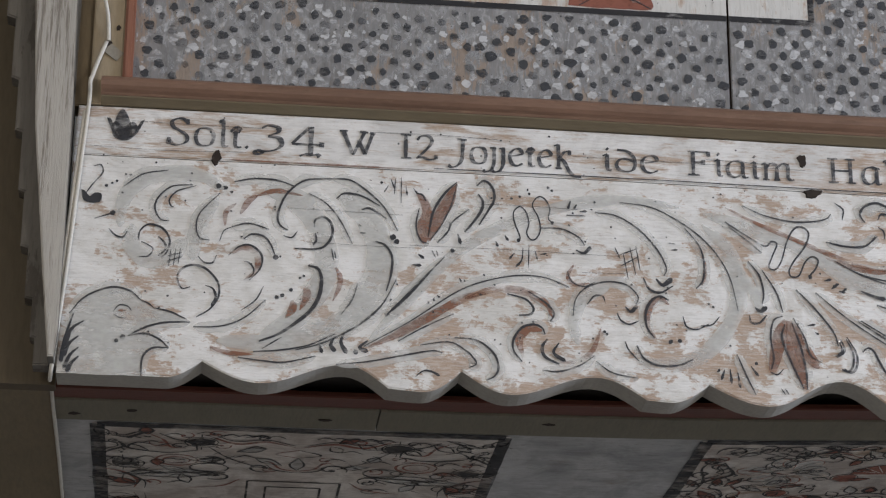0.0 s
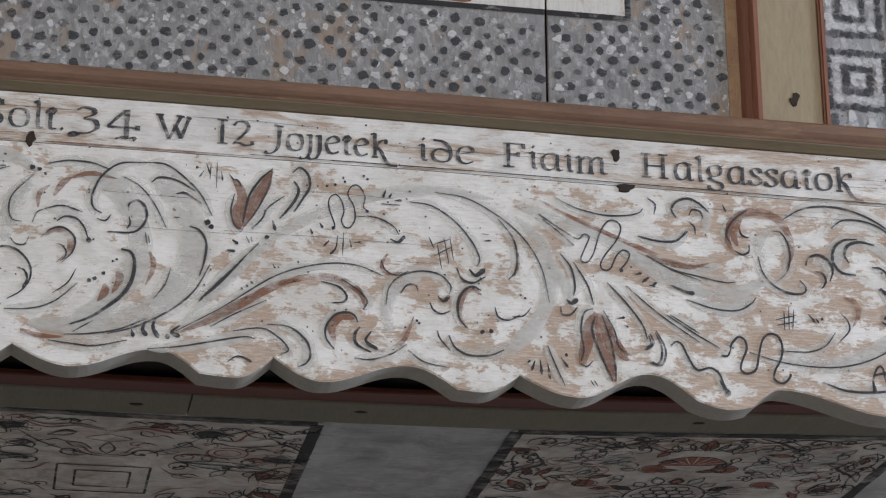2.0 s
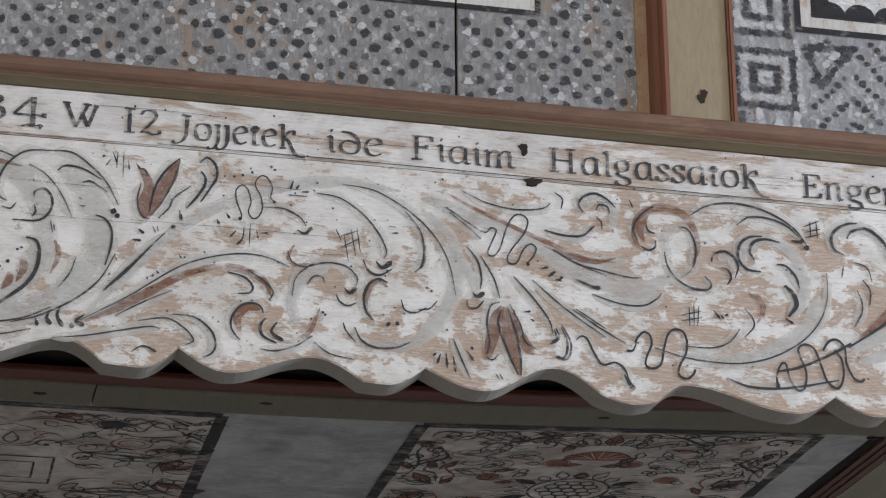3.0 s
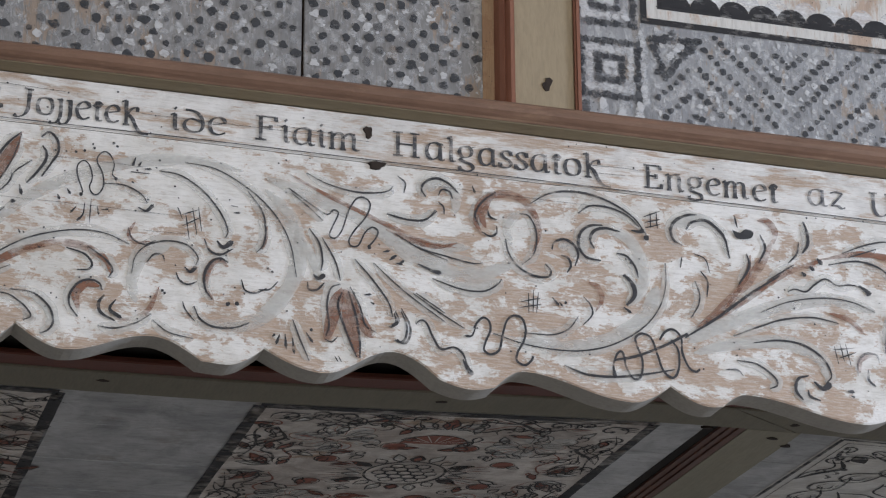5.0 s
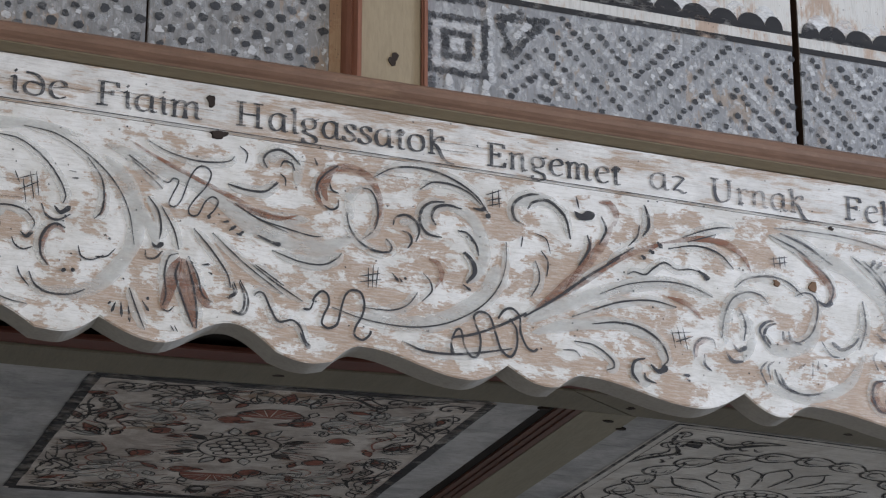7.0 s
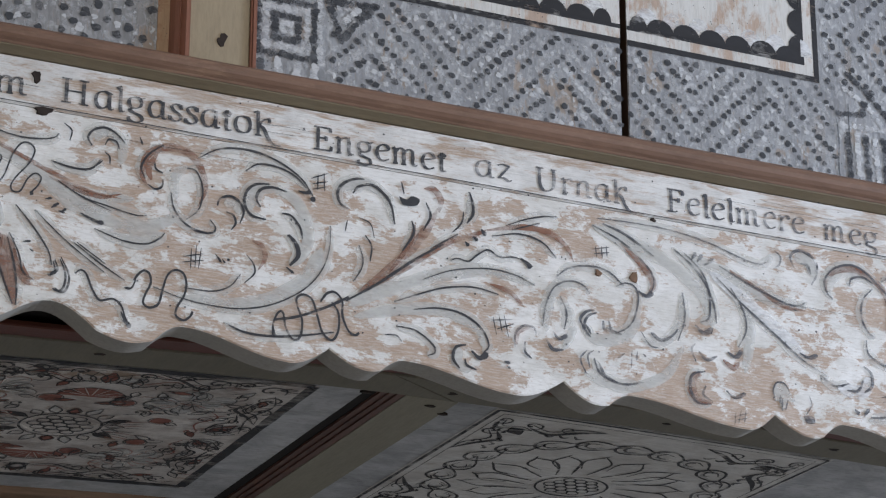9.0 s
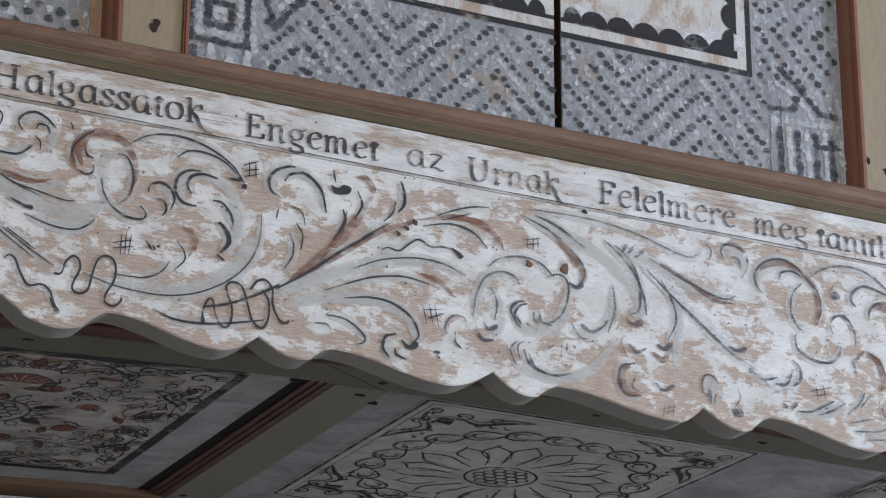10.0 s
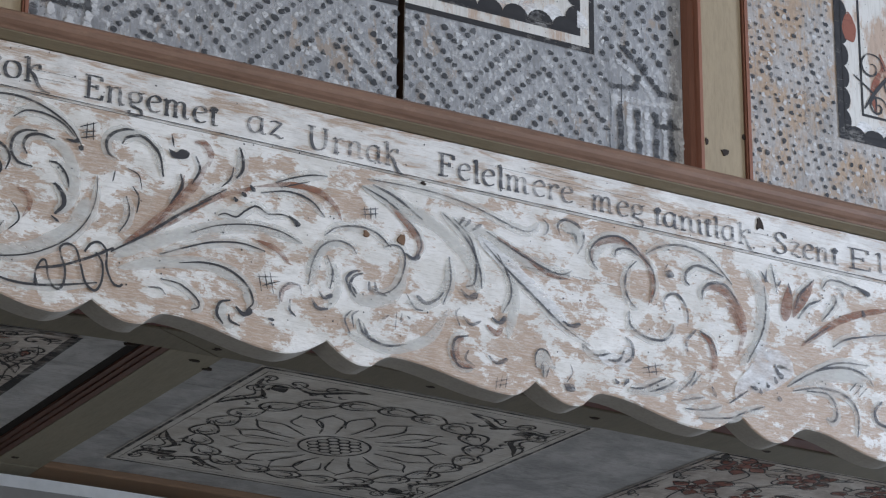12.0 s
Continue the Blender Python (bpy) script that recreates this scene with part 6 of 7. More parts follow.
M_TAN = worn_paint("rubbed_panel_ground", (0.42, 0.40, 0.385), (0.41, 0.30, 0.21), 0.465, grain=(30, 30, 3), patch=(16, 10, 12), soft=0.08, mottle=((0.55, 0.54, 0.53), (0.27, 0.255, 0.24)))
M_PICTURE = worn_paint("picture_white", (0.66, 0.65, 0.62), (0.46, 0.34, 0.26), 0.492, grain=(30, 30, 3), patch=(14, 14, 8), soft=0.06)
for number, (pic, planks) in enumerate(zip(PICTURES, PLANKS)):
    x0, x1 = planks[0][0] + 0.006, planks[-1][1] - 0.005
    mat = (M_GREY_DULL, M_GREY, M_TAN)[number]
    first = None
    for a, b in planks:
        pm = box(a, b, 0.012, 0.035, 3.054, 3.949, 0.0012)
        for q in pm.faces:
            q.material_index = 1 if abs(q.normal.x) > 0.5 else 0
        p = part("panel", pm, [mat, M_PLANK_SIDE], parapet, "grey panel plank painted with dabbed dots")
        first = first or p
    tagged(part("dab_pattern", pattern(number, x0, x1, pic), [M_DOT, M_WHITE, M_PALE, M_STREAK, M_FADED], first), kind="stuff")
    if number == 0:
        bm = picture_frame(pic, ((0.0, 0.0085),), planks)
    elif number == 1:
        bm = picture_frame(pic, ((0.0, 0.0095), (0.026, 0.007)), planks)
        scallop_row(bm, pic, 0.032, 0.045, 0.022)
    else:
        bm = picture_frame(pic, ((0.0, 0.014), (0.050, 0.005)), planks)
        scallop_row(bm, pic, 0.013, 0.040, 0.014)
    tagged(part("painted_picture", bm, [M_BLACK, M_PICTURE, M_CHALK], first, "white picture field in a black border"), kind="stuff")
    bm = bmesh.new()
    rng = random.Random(number + 40)
    for k in range(16):
        x = pic[0] + 0.06 + (pic[1] - pic[0] - 0.12) * (k + rng.random()) / 16
        z = pic[2] + 0.03 + rng.random() * 0.12 + (0.03 if number else 0)
        ribbon(bm, [(x, z), (x + rng.gauss(0, 0.02), z + 0.04), (x + rng.gauss(0, 0.03), z + 0.09)], 0.014, "swoosh", on_panel, 0.0014, 0)
        ribbon(bm, [(x, z), (x + rng.gauss(0, 0.02), z + 0.03), (x + rng.gauss(0, 0.03), z + 0.06)], 0.004, "line", on_panel, 0.0016, 1)
    if number == 0:
        for x, w in ((0.475, 0.030), (0.535, 0.026), (0.51, 0.022)):
            blob(bm, [(x - w, 3.221), (x - w * 0.8, 3.245), (x, 3.262), (x + w * 0.8, 3.245), (x + w, 3.221)], on_panel, 0.0013, 0)
        ribbon(bm, [(0.46, 3.222), (0.49, 3.238), (0.53, 3.236), (0.56, 3.222)], 0.0032, "line", on_panel, 0.0016, 1)
    if number == 2:
        blob(bm, [(2.522, 3.372), (2.516, 3.395), (2.530, 3.425), (2.546, 3.398), (2.540, 3.370)], on_panel, 0.0013, 0)
        for x, z, r in ((2.575, 3.330, 0.030), (2.585, 3.258, 0.022), (2.620, 3.300, 0.026)):
            ribbon(bm, [(x + r * (1 - k / 11) * math.cos(0.9 * k), z + r * (1 - k / 11) * math.sin(0.9 * k)) for k in range(10)], 0.0042, "line", on_panel, 0.0016, 1)
        ribbon(bm, [(2.556, 3.250), (2.580, 3.284), (2.615, 3.322), (2.66, 3.35)], 0.007, "line", on_panel, 0.0016, 1)
    tagged(part("painted_figure", bm, [M_RUST_FULL, M_INK], first), kind="stuff")

part("bare_strip", box(0.9275, 0.9448, 0.0108, 0.0119, 3.0636, 3.94, 0), M_BARE_TAN, parapet, "bare tan wood beside the moulding")

# square and ladder dabs at the ends of the middle panel
bm = bmesh.new()
rng = random.Random(77)
def brush_line(pts, width, slot, lift):
    """A loaded brush dabbed along a line."""
    for (ax, az), (bx, bz) in zip(pts, pts[1:]):
        m = max(2, round(math.hypot(bx - ax, bz - az) / (width * 0.55)))
        for k in range(m + 1):
            u = k / m
            disc(bm, ax + (bx - ax) * u + rng.gauss(0, width * 0.06), az + (bz - az) * u + rng.gauss(0, width * 0.06), width * rng.uniform(0.38, 0.58), on_panel, lift, 2 if slot == 0 and rng.random() < 0.5 else slot, 11, 0.4, rng.uniform(0.85, 1.2))


def brush_square(cx, cz, h, width, slot, lift):
    brush_line([(cx - h, cz - h), (cx + h, cz - h), (cx + h, cz + h), (cx - h, cz + h), (cx - h, cz - h)], width, slot, lift)


for cx, cz in ((1.119, 3.147), (1.113, 3.262)):
    brush_square(cx, cz, 0.043, 0.011, 0, 0.0007)
    brush_square(cx, cz, 0.031, 0.012, 1, 0.0008)
    brush_square(cx, cz, 0.018, 0.011, 0, 0.0009)
    brush_square(cx, cz, 0.006, 0.011, 1, 0.0010)
brush_line([(1.182, 3.202), (1.255, 3.207), (1.203, 3.145), (1.182, 3.202)], 0.012, 0, 0.0009)
brush_line([(1.200, 3.194), (1.228, 3.196), (1.207, 3.172)], 0.010, 1, 0.0010)
brush_line([(1.168, 3.208), (1.172, 3.098)], 0.010, 1, 0.0008)
for x in (1.080, 1.106, 1.134, 1.160):
    brush_line([(x, 3.070), (x + 0.002, 3.096)], 0.012, 1 if x > 1.1 else 0, 0.0008)
# the ladder beside the far stile, and the zigzag over it
for x in (2.062, 2.096, 2.130, 2.160):
    brush_line([(x, 3.076), (x - 0.002, 3.146)], 0.011, 0, 0.0009)
    brush_line([(x + 0.017, 3.076), (x + 0.015, 3.150)], 0.010, 1, 0.0008)
brush_line([(2.050, 3.160), (2.170, 3.168)], 0.011, 1, 0.0009)
brush_line([(2.132, 3.128), (2.172, 3.132)], 0.010, 0, 0.0010)
brush_line([(2.046, 3.180), (2.090, 3.186), (2.096, 3.204)], 0.012, 0, 0.0009)
brush_line([(2.068, 3.250), (2.104, 3.222), (2.140, 3.186), (2.166, 3.186)], 0.012, 0, 0.0009)
brush_line([(2.060, 3.226), (2.096, 3.206), (2.124, 3.176)], 0.010, 1, 0.0008)
ribbon(bm, [(2.0655, 3.064), (2.0630, 3.09), (2.0660, 3.11), (2.0630, 3.14), (2.0640, 3.20)], 0.0034, "line", on_panel, 0.0012, 0)
ribbon(bm, [(2.042, 3.066), (2.040, 3.09), (2.043, 3.13), (2.041, 3.17)], 0.003, "line", on_panel, 0.0011, 0)
for row in range(-3, 12):
    for side in (1, -1):
        for k in range(14):
            px = 1.90 + row * 0.0395 + k * 0.0115
            pz = 3.318 + side * k * 0.0115
            if 2.035 < px < 2.172 and pz > 3.215 and rng.random() > 0.1:
                disc(bm, px + rng.gauss(0, 0.001), pz + rng.gauss(0, 0.001), rng.uniform(0.0042, 0.0062), on_panel, 0.0009, 0, 9, 0.3)
tagged(part("square_pattern", bm, [M_DOT, M_WHITE, M_FADED], parapet), kind="stuff")

# ---- soffit under the gallery ----
M_BARE = plain("bare_brown_wood", (0.24, 0.15, 0.09), 0.6, 0.3, 6, stretch=(0.5, 4, 4))
soffit = tagged(part("ceiling_gallery", bar(-0.9, X_END, 0.07, 1.3, ZS + 0.020, ZS + 0.05), M_DARK), "grey painted board soffit under the gallery", "ceiling", kind="structure")
rows = [0.362, 0.468, 0.645, 0.842, 1.02, 1.245]
for a, b in zip(rows, rows[1:]):
    part("soffit_board", bar(-0.6, X_END, a, b - 0.0006, ZS + 0.0093, ZS + 0.0199), M_SOFFIT, soffit)
part("front_rail", bar(-0.236, 0.2225, 0.358, 0.4495, ZS - 0.002, ZS + 0.0085), M_OLIVE_DULL, soffit, "dull olive batten with nail heads")
part("front_rail", bar(0.2245, 1.438, 0.358, 0.4495, ZS - 0.0025, ZS + 0.0085, (0.0, 1.55)), M_OLIVE_DULL, soffit, "dull olive batten with nail heads")
part("front_rail", bar(1.4410, X_END, 0.358, 0.4495, ZS - 0.002, ZS + 0.0085, (1.55, 0.0)), M_OLIVE_DULL, soffit, "dull olive batten with nail heads")
part("red_fillet", bar(-0.236, X_END, 0.312, 0.3575, ZS + 0.0002, ZS + 0.0085), M_RED, soffit, "oxblood fillet behind the board")
part("cross_batten", bar(1.4965, 1.588, 0.4500, 1.262, ZS - 0.002, ZS + 0.03), M_BATTEN, soffit, "olive cross batten")
for x0, x1, low in ((1.4605, 1.4715, 0.004), (1.4725, 1.4825, 0.0015), (1.4835, 1.4960, -0.001)):
    part("batten_moulding", bar(x0, x1, 0.4500, 1.244, ZS + low, ZS + 0.02), M_RED_BATTEN, soffit)
# a black bar stands in for the shadow gap along the batten
part("batten_shadow_strip", bar(1.442, 1.4600, 0.4500, 1.244, ZS + 0.0084, ZS + 0.012), M_DARK, soffit, "black strip for the shadow gap beside the batten")
part("back_beam", bar(-0.6, 1.4955, 1.245, 1.335, ZS - 0.003, ZS + 0.05), M_BARE, soffit, "brown wooden beam at the back")
part("back_beam", bar(1.589, X_END, 1.245, 1.335, ZS - 0.003, ZS + 0.05), M_BARE, soffit, "brown wooden beam at the back")
part("batten_end", bar(1.4965, 1.588, 1.2625, 1.335, ZS - 0.003, ZS + 0.05), M_BATTEN, soffit)
part("side_rail", bar(-0.66, -0.2375, 0.10, 1.244, ZS - 0.004, ZS + 0.03), M_OLIVE_RAISED, soffit, "dark olive side batten")


def soffit_nails():
    for x, y in ((-0.210, 0.417), (-0.128, 0.3965), (0.147, 0.4064), (0.470, 0.393), (0.98, 0.40), (1.560, 0.410), (1.555, 0.486), (1.590, 0.520), (1.435, 0.462), (1.94, 0.405), (2.26, 0.40), (2.62, 0.40), (1.52, 1.21)):
        bm = bmesh.new()
        disc(bm, x, y, 0.0048, lambda a, b, c: (a, b, ZS - 0.0030 + sag(a)), 0, 0, 8, 0.5, 1.7)
        g = bmesh.ops.extrude_face_region(bm, geom=bm.faces[:])
        for v in g["geom"]:
            if isinstance(v, bmesh.types.BMVert):
                v.co.z += 0.004
        part("nail", bm, M_IRON, soffit)


soffit_nails()
FIELDS = [(-0.186, 0.428, 0.487, 1.160), (0.717, 1.364, 0.486, 1.162), (1.672, 2.312, 0.482, 1.163), (2.576, 3.21, 0.475, 1.16)]
M_BORDER = brushed("rubbed_black_border", (0.034, 0.034, 0.037), 0.55, 0.13, 0.6, 0.4, 34)
S_PAINTS = [M_BORDER, M_FIELD, M_RUST_FULL, M_INK_DARK, M_WASH, M_FIELD_GREY]


def frame_bands(bm, f, off, w):
    x0, x1, y0, y1 = f[0] + off, f[1] - off, f[2] + off, f[3] - off
    for a, b in (((x0, y0), (x1, y0)), ((x1, y0), (x1, y1)), ((x1, y1), (x0, y1)), ((x0, y1), (x0, y0))):
        ribbon(bm, [(a[0] + (b[0] - a[0]) * k / 6, a[1] + (b[1] - a[1]) * k / 6) for k in range(7)], w, "even", on_soffit, 0.0006, 0)


def curl(bm, x, y, r, a0, turn, w, slot=3):
    pts = []
    for k in range(9):
        u = k / 8
        a = a0 + turn * u
        q = r * (1 - 0.82 * u)
        pts.append((x + q * math.cos(a), y + q * math.sin(a)))
    ribbon(bm, pts, w * 0.82, "line", on_soffit, 0.0010, slot)
    disc(bm, *pts[-1], w * 0.9, on_soffit, 0.0011, slot, 7)


def leaf(bm, x, y, a, length, w, fill=None):
    c, s = math.cos(a), math.sin(a)
    def at(u, v):
        return (x + c * u - s * v, y + s * u + c * v)
    if fill is not None:
        blob(bm, [at(0, 0), at(length * 0.4, w), at(length, 0), at(length * 0.4, -w)], on_soffit, 0.0006, fill)
    ribbon(bm, [at(0, 0), at(length * 0.45, w), at(length, w * 0.1)], 0.0031, "line", on_soffit, 0.0010, 3)
    ribbon(bm, [at(0, 0), at(length * 0.45, -w), at(length, w * 0.1)], 0.0031, "line", on_soffit, 0.0010, 3)


def flower(bm, x, y, r, petals, fill):
    for k in range(petals):
        a = k * 2 * math.pi / petals + 0.2
        leaf(bm, x + 0.3 * r * math.cos(a), y + 0.3 * r * math.sin(a), a, r * 0.75, r * 0.27, fill)
    disc(bm, x, y, r * 0.3, on_soffit, 0.0008, 2, 10, 0.1)


def wave(bm, pts, w, slot=3, how="swoosh"):
    ribbon(bm, pts, w * 0.8, how, on_soffit, 0.0010 if slot == 3 else 0.0008, slot)


def ring(bm, x, y, rx, ry, w, slot, turns=1.06, how="line"):
    wave(bm, [(x + rx * math.cos(k * 0.5236 * turns), y + ry * math.sin(k * 0.5236 * turns)) for k in range(13)], w, slot, how)


def corners(f):
    """The same spots in all four quarters of a field: place and which way it is mirrored."""
    cx, cy = (f[0] + f[1]) / 2, (f[2] + f[3]) / 2
    for m in (-1, 1):
        for v in (-1, 1):
            yield cx, cy, m, v


def acanthus(bm, at, tip, bend, w):
    """A dark curling leaf with a lobed back, from its curl to its tip."""
    ax, ay = at
    tx, ty = tip
    dx, dy = tx - ax, ty - ay
    px, py = -dy * bend, dx * bend
    back = [(ax + px * 0.3, ay + py * 0.3), (ax + dx * 0.3 + px, ay + dy * 0.3 + py), (ax + dx * 0.65 + px * 0.4, ay + dy * 0.65 + py * 0.4), (tx, ty)]
    wave(bm, back, w)
    wave(bm, [(p - px * 0.45, q - py * 0.45) for p, q in back[:3]] + [back[3]], w * 0.4, 3, "line")
    for k in (0.25, 0.45, 0.65):
        x, y = ax + dx * k + px * 0.9, ay + dy * k + py * 0.9
        wave(bm, [(x, y), (x + px * 0.35 + dx * 0.07, y + py * 0.35 + dy * 0.07), (x + px * 0.25 + dx * 0.15, y + py * 0.25 + dy * 0.15)], w * 0.6)
    curl(bm, ax, ay, math.hypot(px, py) * 0.62, math.atan2(py, px), -5.6 if bend > 0 else 5.6, w * 0.42)


def peony(bm, x, y, r, m, rng):
    """A loose bloom of overlapping wavy petals with a red heart."""
    for k in range(9):
        a = k * 0.698 + rng.gauss(0, 0.12)
        q = r * rng.uniform(0.85, 1.15)
        c, n = math.cos(a), math.sin(a)
        def at(u, v):
            return (x + m * (c * u - n * v), y + n * u + c * v)
        blob(bm, [at(q * 0.2, 0), at(q * 0.7, q * 0.28), at(q, 0.05 * q), at(q * 0.7, -q * 0.26)], on_soffit, 0.0005, 4)
        wave(bm, [at(q * 0.25, q * 0.05), at(q * 0.6, q * 0.30), at(q * 0.9, q * 0.22), at(q, 0), at(q * 0.85, -q * 0.18)], 0.0028, 3 if k % 3 else 2, "line")
        wave(bm, [at(q * 0.3, 0), at(q * 0.62, q * 0.08), at(q * 0.85, q * 0.03)], 0.0020, 2 if k % 2 else 3, "line")
    ring(bm, x, y, r * 0.3, r * 0.24, 0.003, 3)
    wave(bm, [(x - r * 0.2, y), (x, y + r * 0.1), (x + r * 0.2, y)], 0.005, 2)


def rich_field(bm, f):
    """Acanthus corners, blooms, red berries and a seed head in the middle."""
    rng = random.Random(17)
    for cx, cy, m, v in corners(f):
        def at(dx, dy):
            return (cx + m * dx, cy + v * dy)
        acanthus(bm, at(0.175, 0.262), at(0.060, 0.283), 0.30 * m * v, 0.0085)
        acanthus(bm, at(0.238, 0.190), at(0.266, 0.085), -0.30 * m * v, 0.0085)
        for dx, dy, r, a, t in ((0.232, 0.252, 0.026, 0.4, 1), (0.192, 0.268, 0.017, 2.6, -1), (0.252, 0.205, 0.018, 3.6, -1), (0.150, 0.262, 0.019, 0.2, 1), (0.256, 0.150, 0.017, 1.4, 1), (0.105, 0.272, 0.014, 2.8, -1), (0.258, 0.060, 0.015, 1.2, 1), (0.045, 0.268, 0.016, 0.6, 1)):
            curl(bm, *at(dx, dy), r, a if m > 0 else math.pi - a, 5.6 * t * m * v, 0.0052)
        wave(bm, [at(0.262, 0.030), at(0.248, 0.110), at(0.262, 0.178), at(0.246, 0.232)], 0.0046, 3)
        wave(bm, [at(0.015, 0.280), at(0.080, 0.262), at(0.135, 0.280), at(0.205, 0.262)], 0.0046, 3)
        peony(bm, *at(0.142, 0.158), 0.062, m, rng)
        for dx, dy, r in ((0.053, 0.135, 0.019), (0.132, 0.060, 0.018)):
            disc(bm, *at(dx, dy), r * 0.86, on_soffit, 0.0006, 2, 14, 0.08, 1.0)
            ring(bm, *at(dx, dy), r, r * 0.9, 0.0035, 3)
        # side palmette and tendrils
        for k, (a, n) in enumerate(((0.1, 0.055), (0.55, 0.06), (1.0, 0.062), (1.45, 0.05))):
            leaf(bm, *at(0.205 + 0.004 * k, 0.020), math.atan2(v * math.sin(a), m * math.cos(a)), n, 0.011, (4, None, 2, None)[k])
        wave(bm, [at(0.20, 0.02), at(0.185, 0.06), at(0.205, 0.10), at(0.185, 0.13)], 0.005, 2)
        wave(bm, [at(0.205, 0.03), at(0.215, 0.07), at(0.235, 0.09), at(0.225, 0.13)], 0.006, 3)
        curl(bm, *at(0.238, 0.125), 0.020, 0.8, 5.0 * m * v, 0.0042)
        curl(bm, *at(0.088, 0.225), 0.018, 2.2, -5.0 * m * v, 0.0040)
        curl(bm, *at(0.188, 0.086), 0.016, 0.2, 5.0 * m * v, 0.0036)
        curl(bm, *at(0.088, 0.095), 0.014, 1.2, 5.0 * m * v, 0.0034)
        wave(bm, [at(0.01, 0.235), at(0.05, 0.215), at(0.09, 0.240), at(0.14, 0.228)], 0.0040, 3)
        wave(bm, [at(0.01, 0.242), at(0.05, 0.228), at(0.09, 0.252), at(0.15, 0.240)], 0.0034, 2)
        wave(bm, [at(0.02, 0.265), at(0.05, 0.275), at(0.09, 0.262), at(0.13, 0.272)], 0.0034, 2)
        for k in range(26):
            x, y = 0.06 + 0.20 * rng.random(), 0.03 + 0.235 * rng.random()
            wave(bm, [at(x, y), at(x + 0.012, y + 0.006), at(x + 0.026, y + 0.002 + 0.012 * rng.random())], 0.0036, rng.choice((2, 3, 3)))
        for gx in range(5):
            for gy in range(6):
                x, y = 0.050 + 0.047 * gx + rng.gauss(0, 0.008), 0.045 + 0.042 * gy + rng.gauss(0, 0.008)
                if x > 0.27 or (x < 0.08 and y < 0.10):
                    continue
                kind = rng.random()
                if kind < 0.5:
                    curl(bm, *at(x, y), rng.uniform(0.011, 0.018), rng.uniform(0, 6.28), rng.choice((-5.2, 5.2)), 0.0036, 3 if kind < 0.36 else 2)
                a = rng.uniform(0, 6.28)
                leaf(bm, *at(x, y), a, rng.uniform(0.024, 0.042), 0.007, (4, 2, None, None)[int(kind * 4)])
        # leaves round the seed head
        for k in range(5):
            a = 0.15 + k * 0.36
            leaf(bm, *at(0.064 * math.cos(a), 0.060 * math.sin(a)), math.atan2(v * math.sin(a), m * math.cos(a)), 0.030 + 0.012 * (k % 2), 0.009, (4, 3, None, 4, 2)[k])
        for k in range(4):
            wave(bm, [at(0.07, 0.006 + 0.008 * k), at(0.10, 0.010 + 0.011 * k), at(0.115 + 0.01 * (k % 2), 0.012 + 0.014 * k)], 0.0026, 2 if k % 2 else 3, "line")
    cx, cy = (f[0] + f[1]) / 2, (f[2] + f[3]) / 2
    for v in (-1, 1):
        y = cy + v * 0.150
        fan = [(cx + 0.050 * math.cos(k * math.pi / 8), y + v * 0.045 * math.sin(k * math.pi / 8)) for k in range(9)]
        bm.faces.new([bm.verts.new(on_soffit(*q, 0.0006)) for q in fan]).material_index = 2
        for k in range(1, 8):
            wave(bm, [(cx + 0.010 * math.cos(k * math.pi / 8), y + v * 0.008), fan[k]], 0.0022, 1, "line")
        wave(bm, fan, 0.0034, 3, "line")
        for k in (-0.75, -0.35, 0.0, 0.35, 0.75):
            leaf(bm, cx + 0.02 * k, cy + v * 0.222, v * (math.pi / 2) + k, 0.050, 0.012, (2, None, 4)[round(abs(k) * 2.5) % 3])
    comb(bm, cx, cy, 0.060, 0.060, 3)


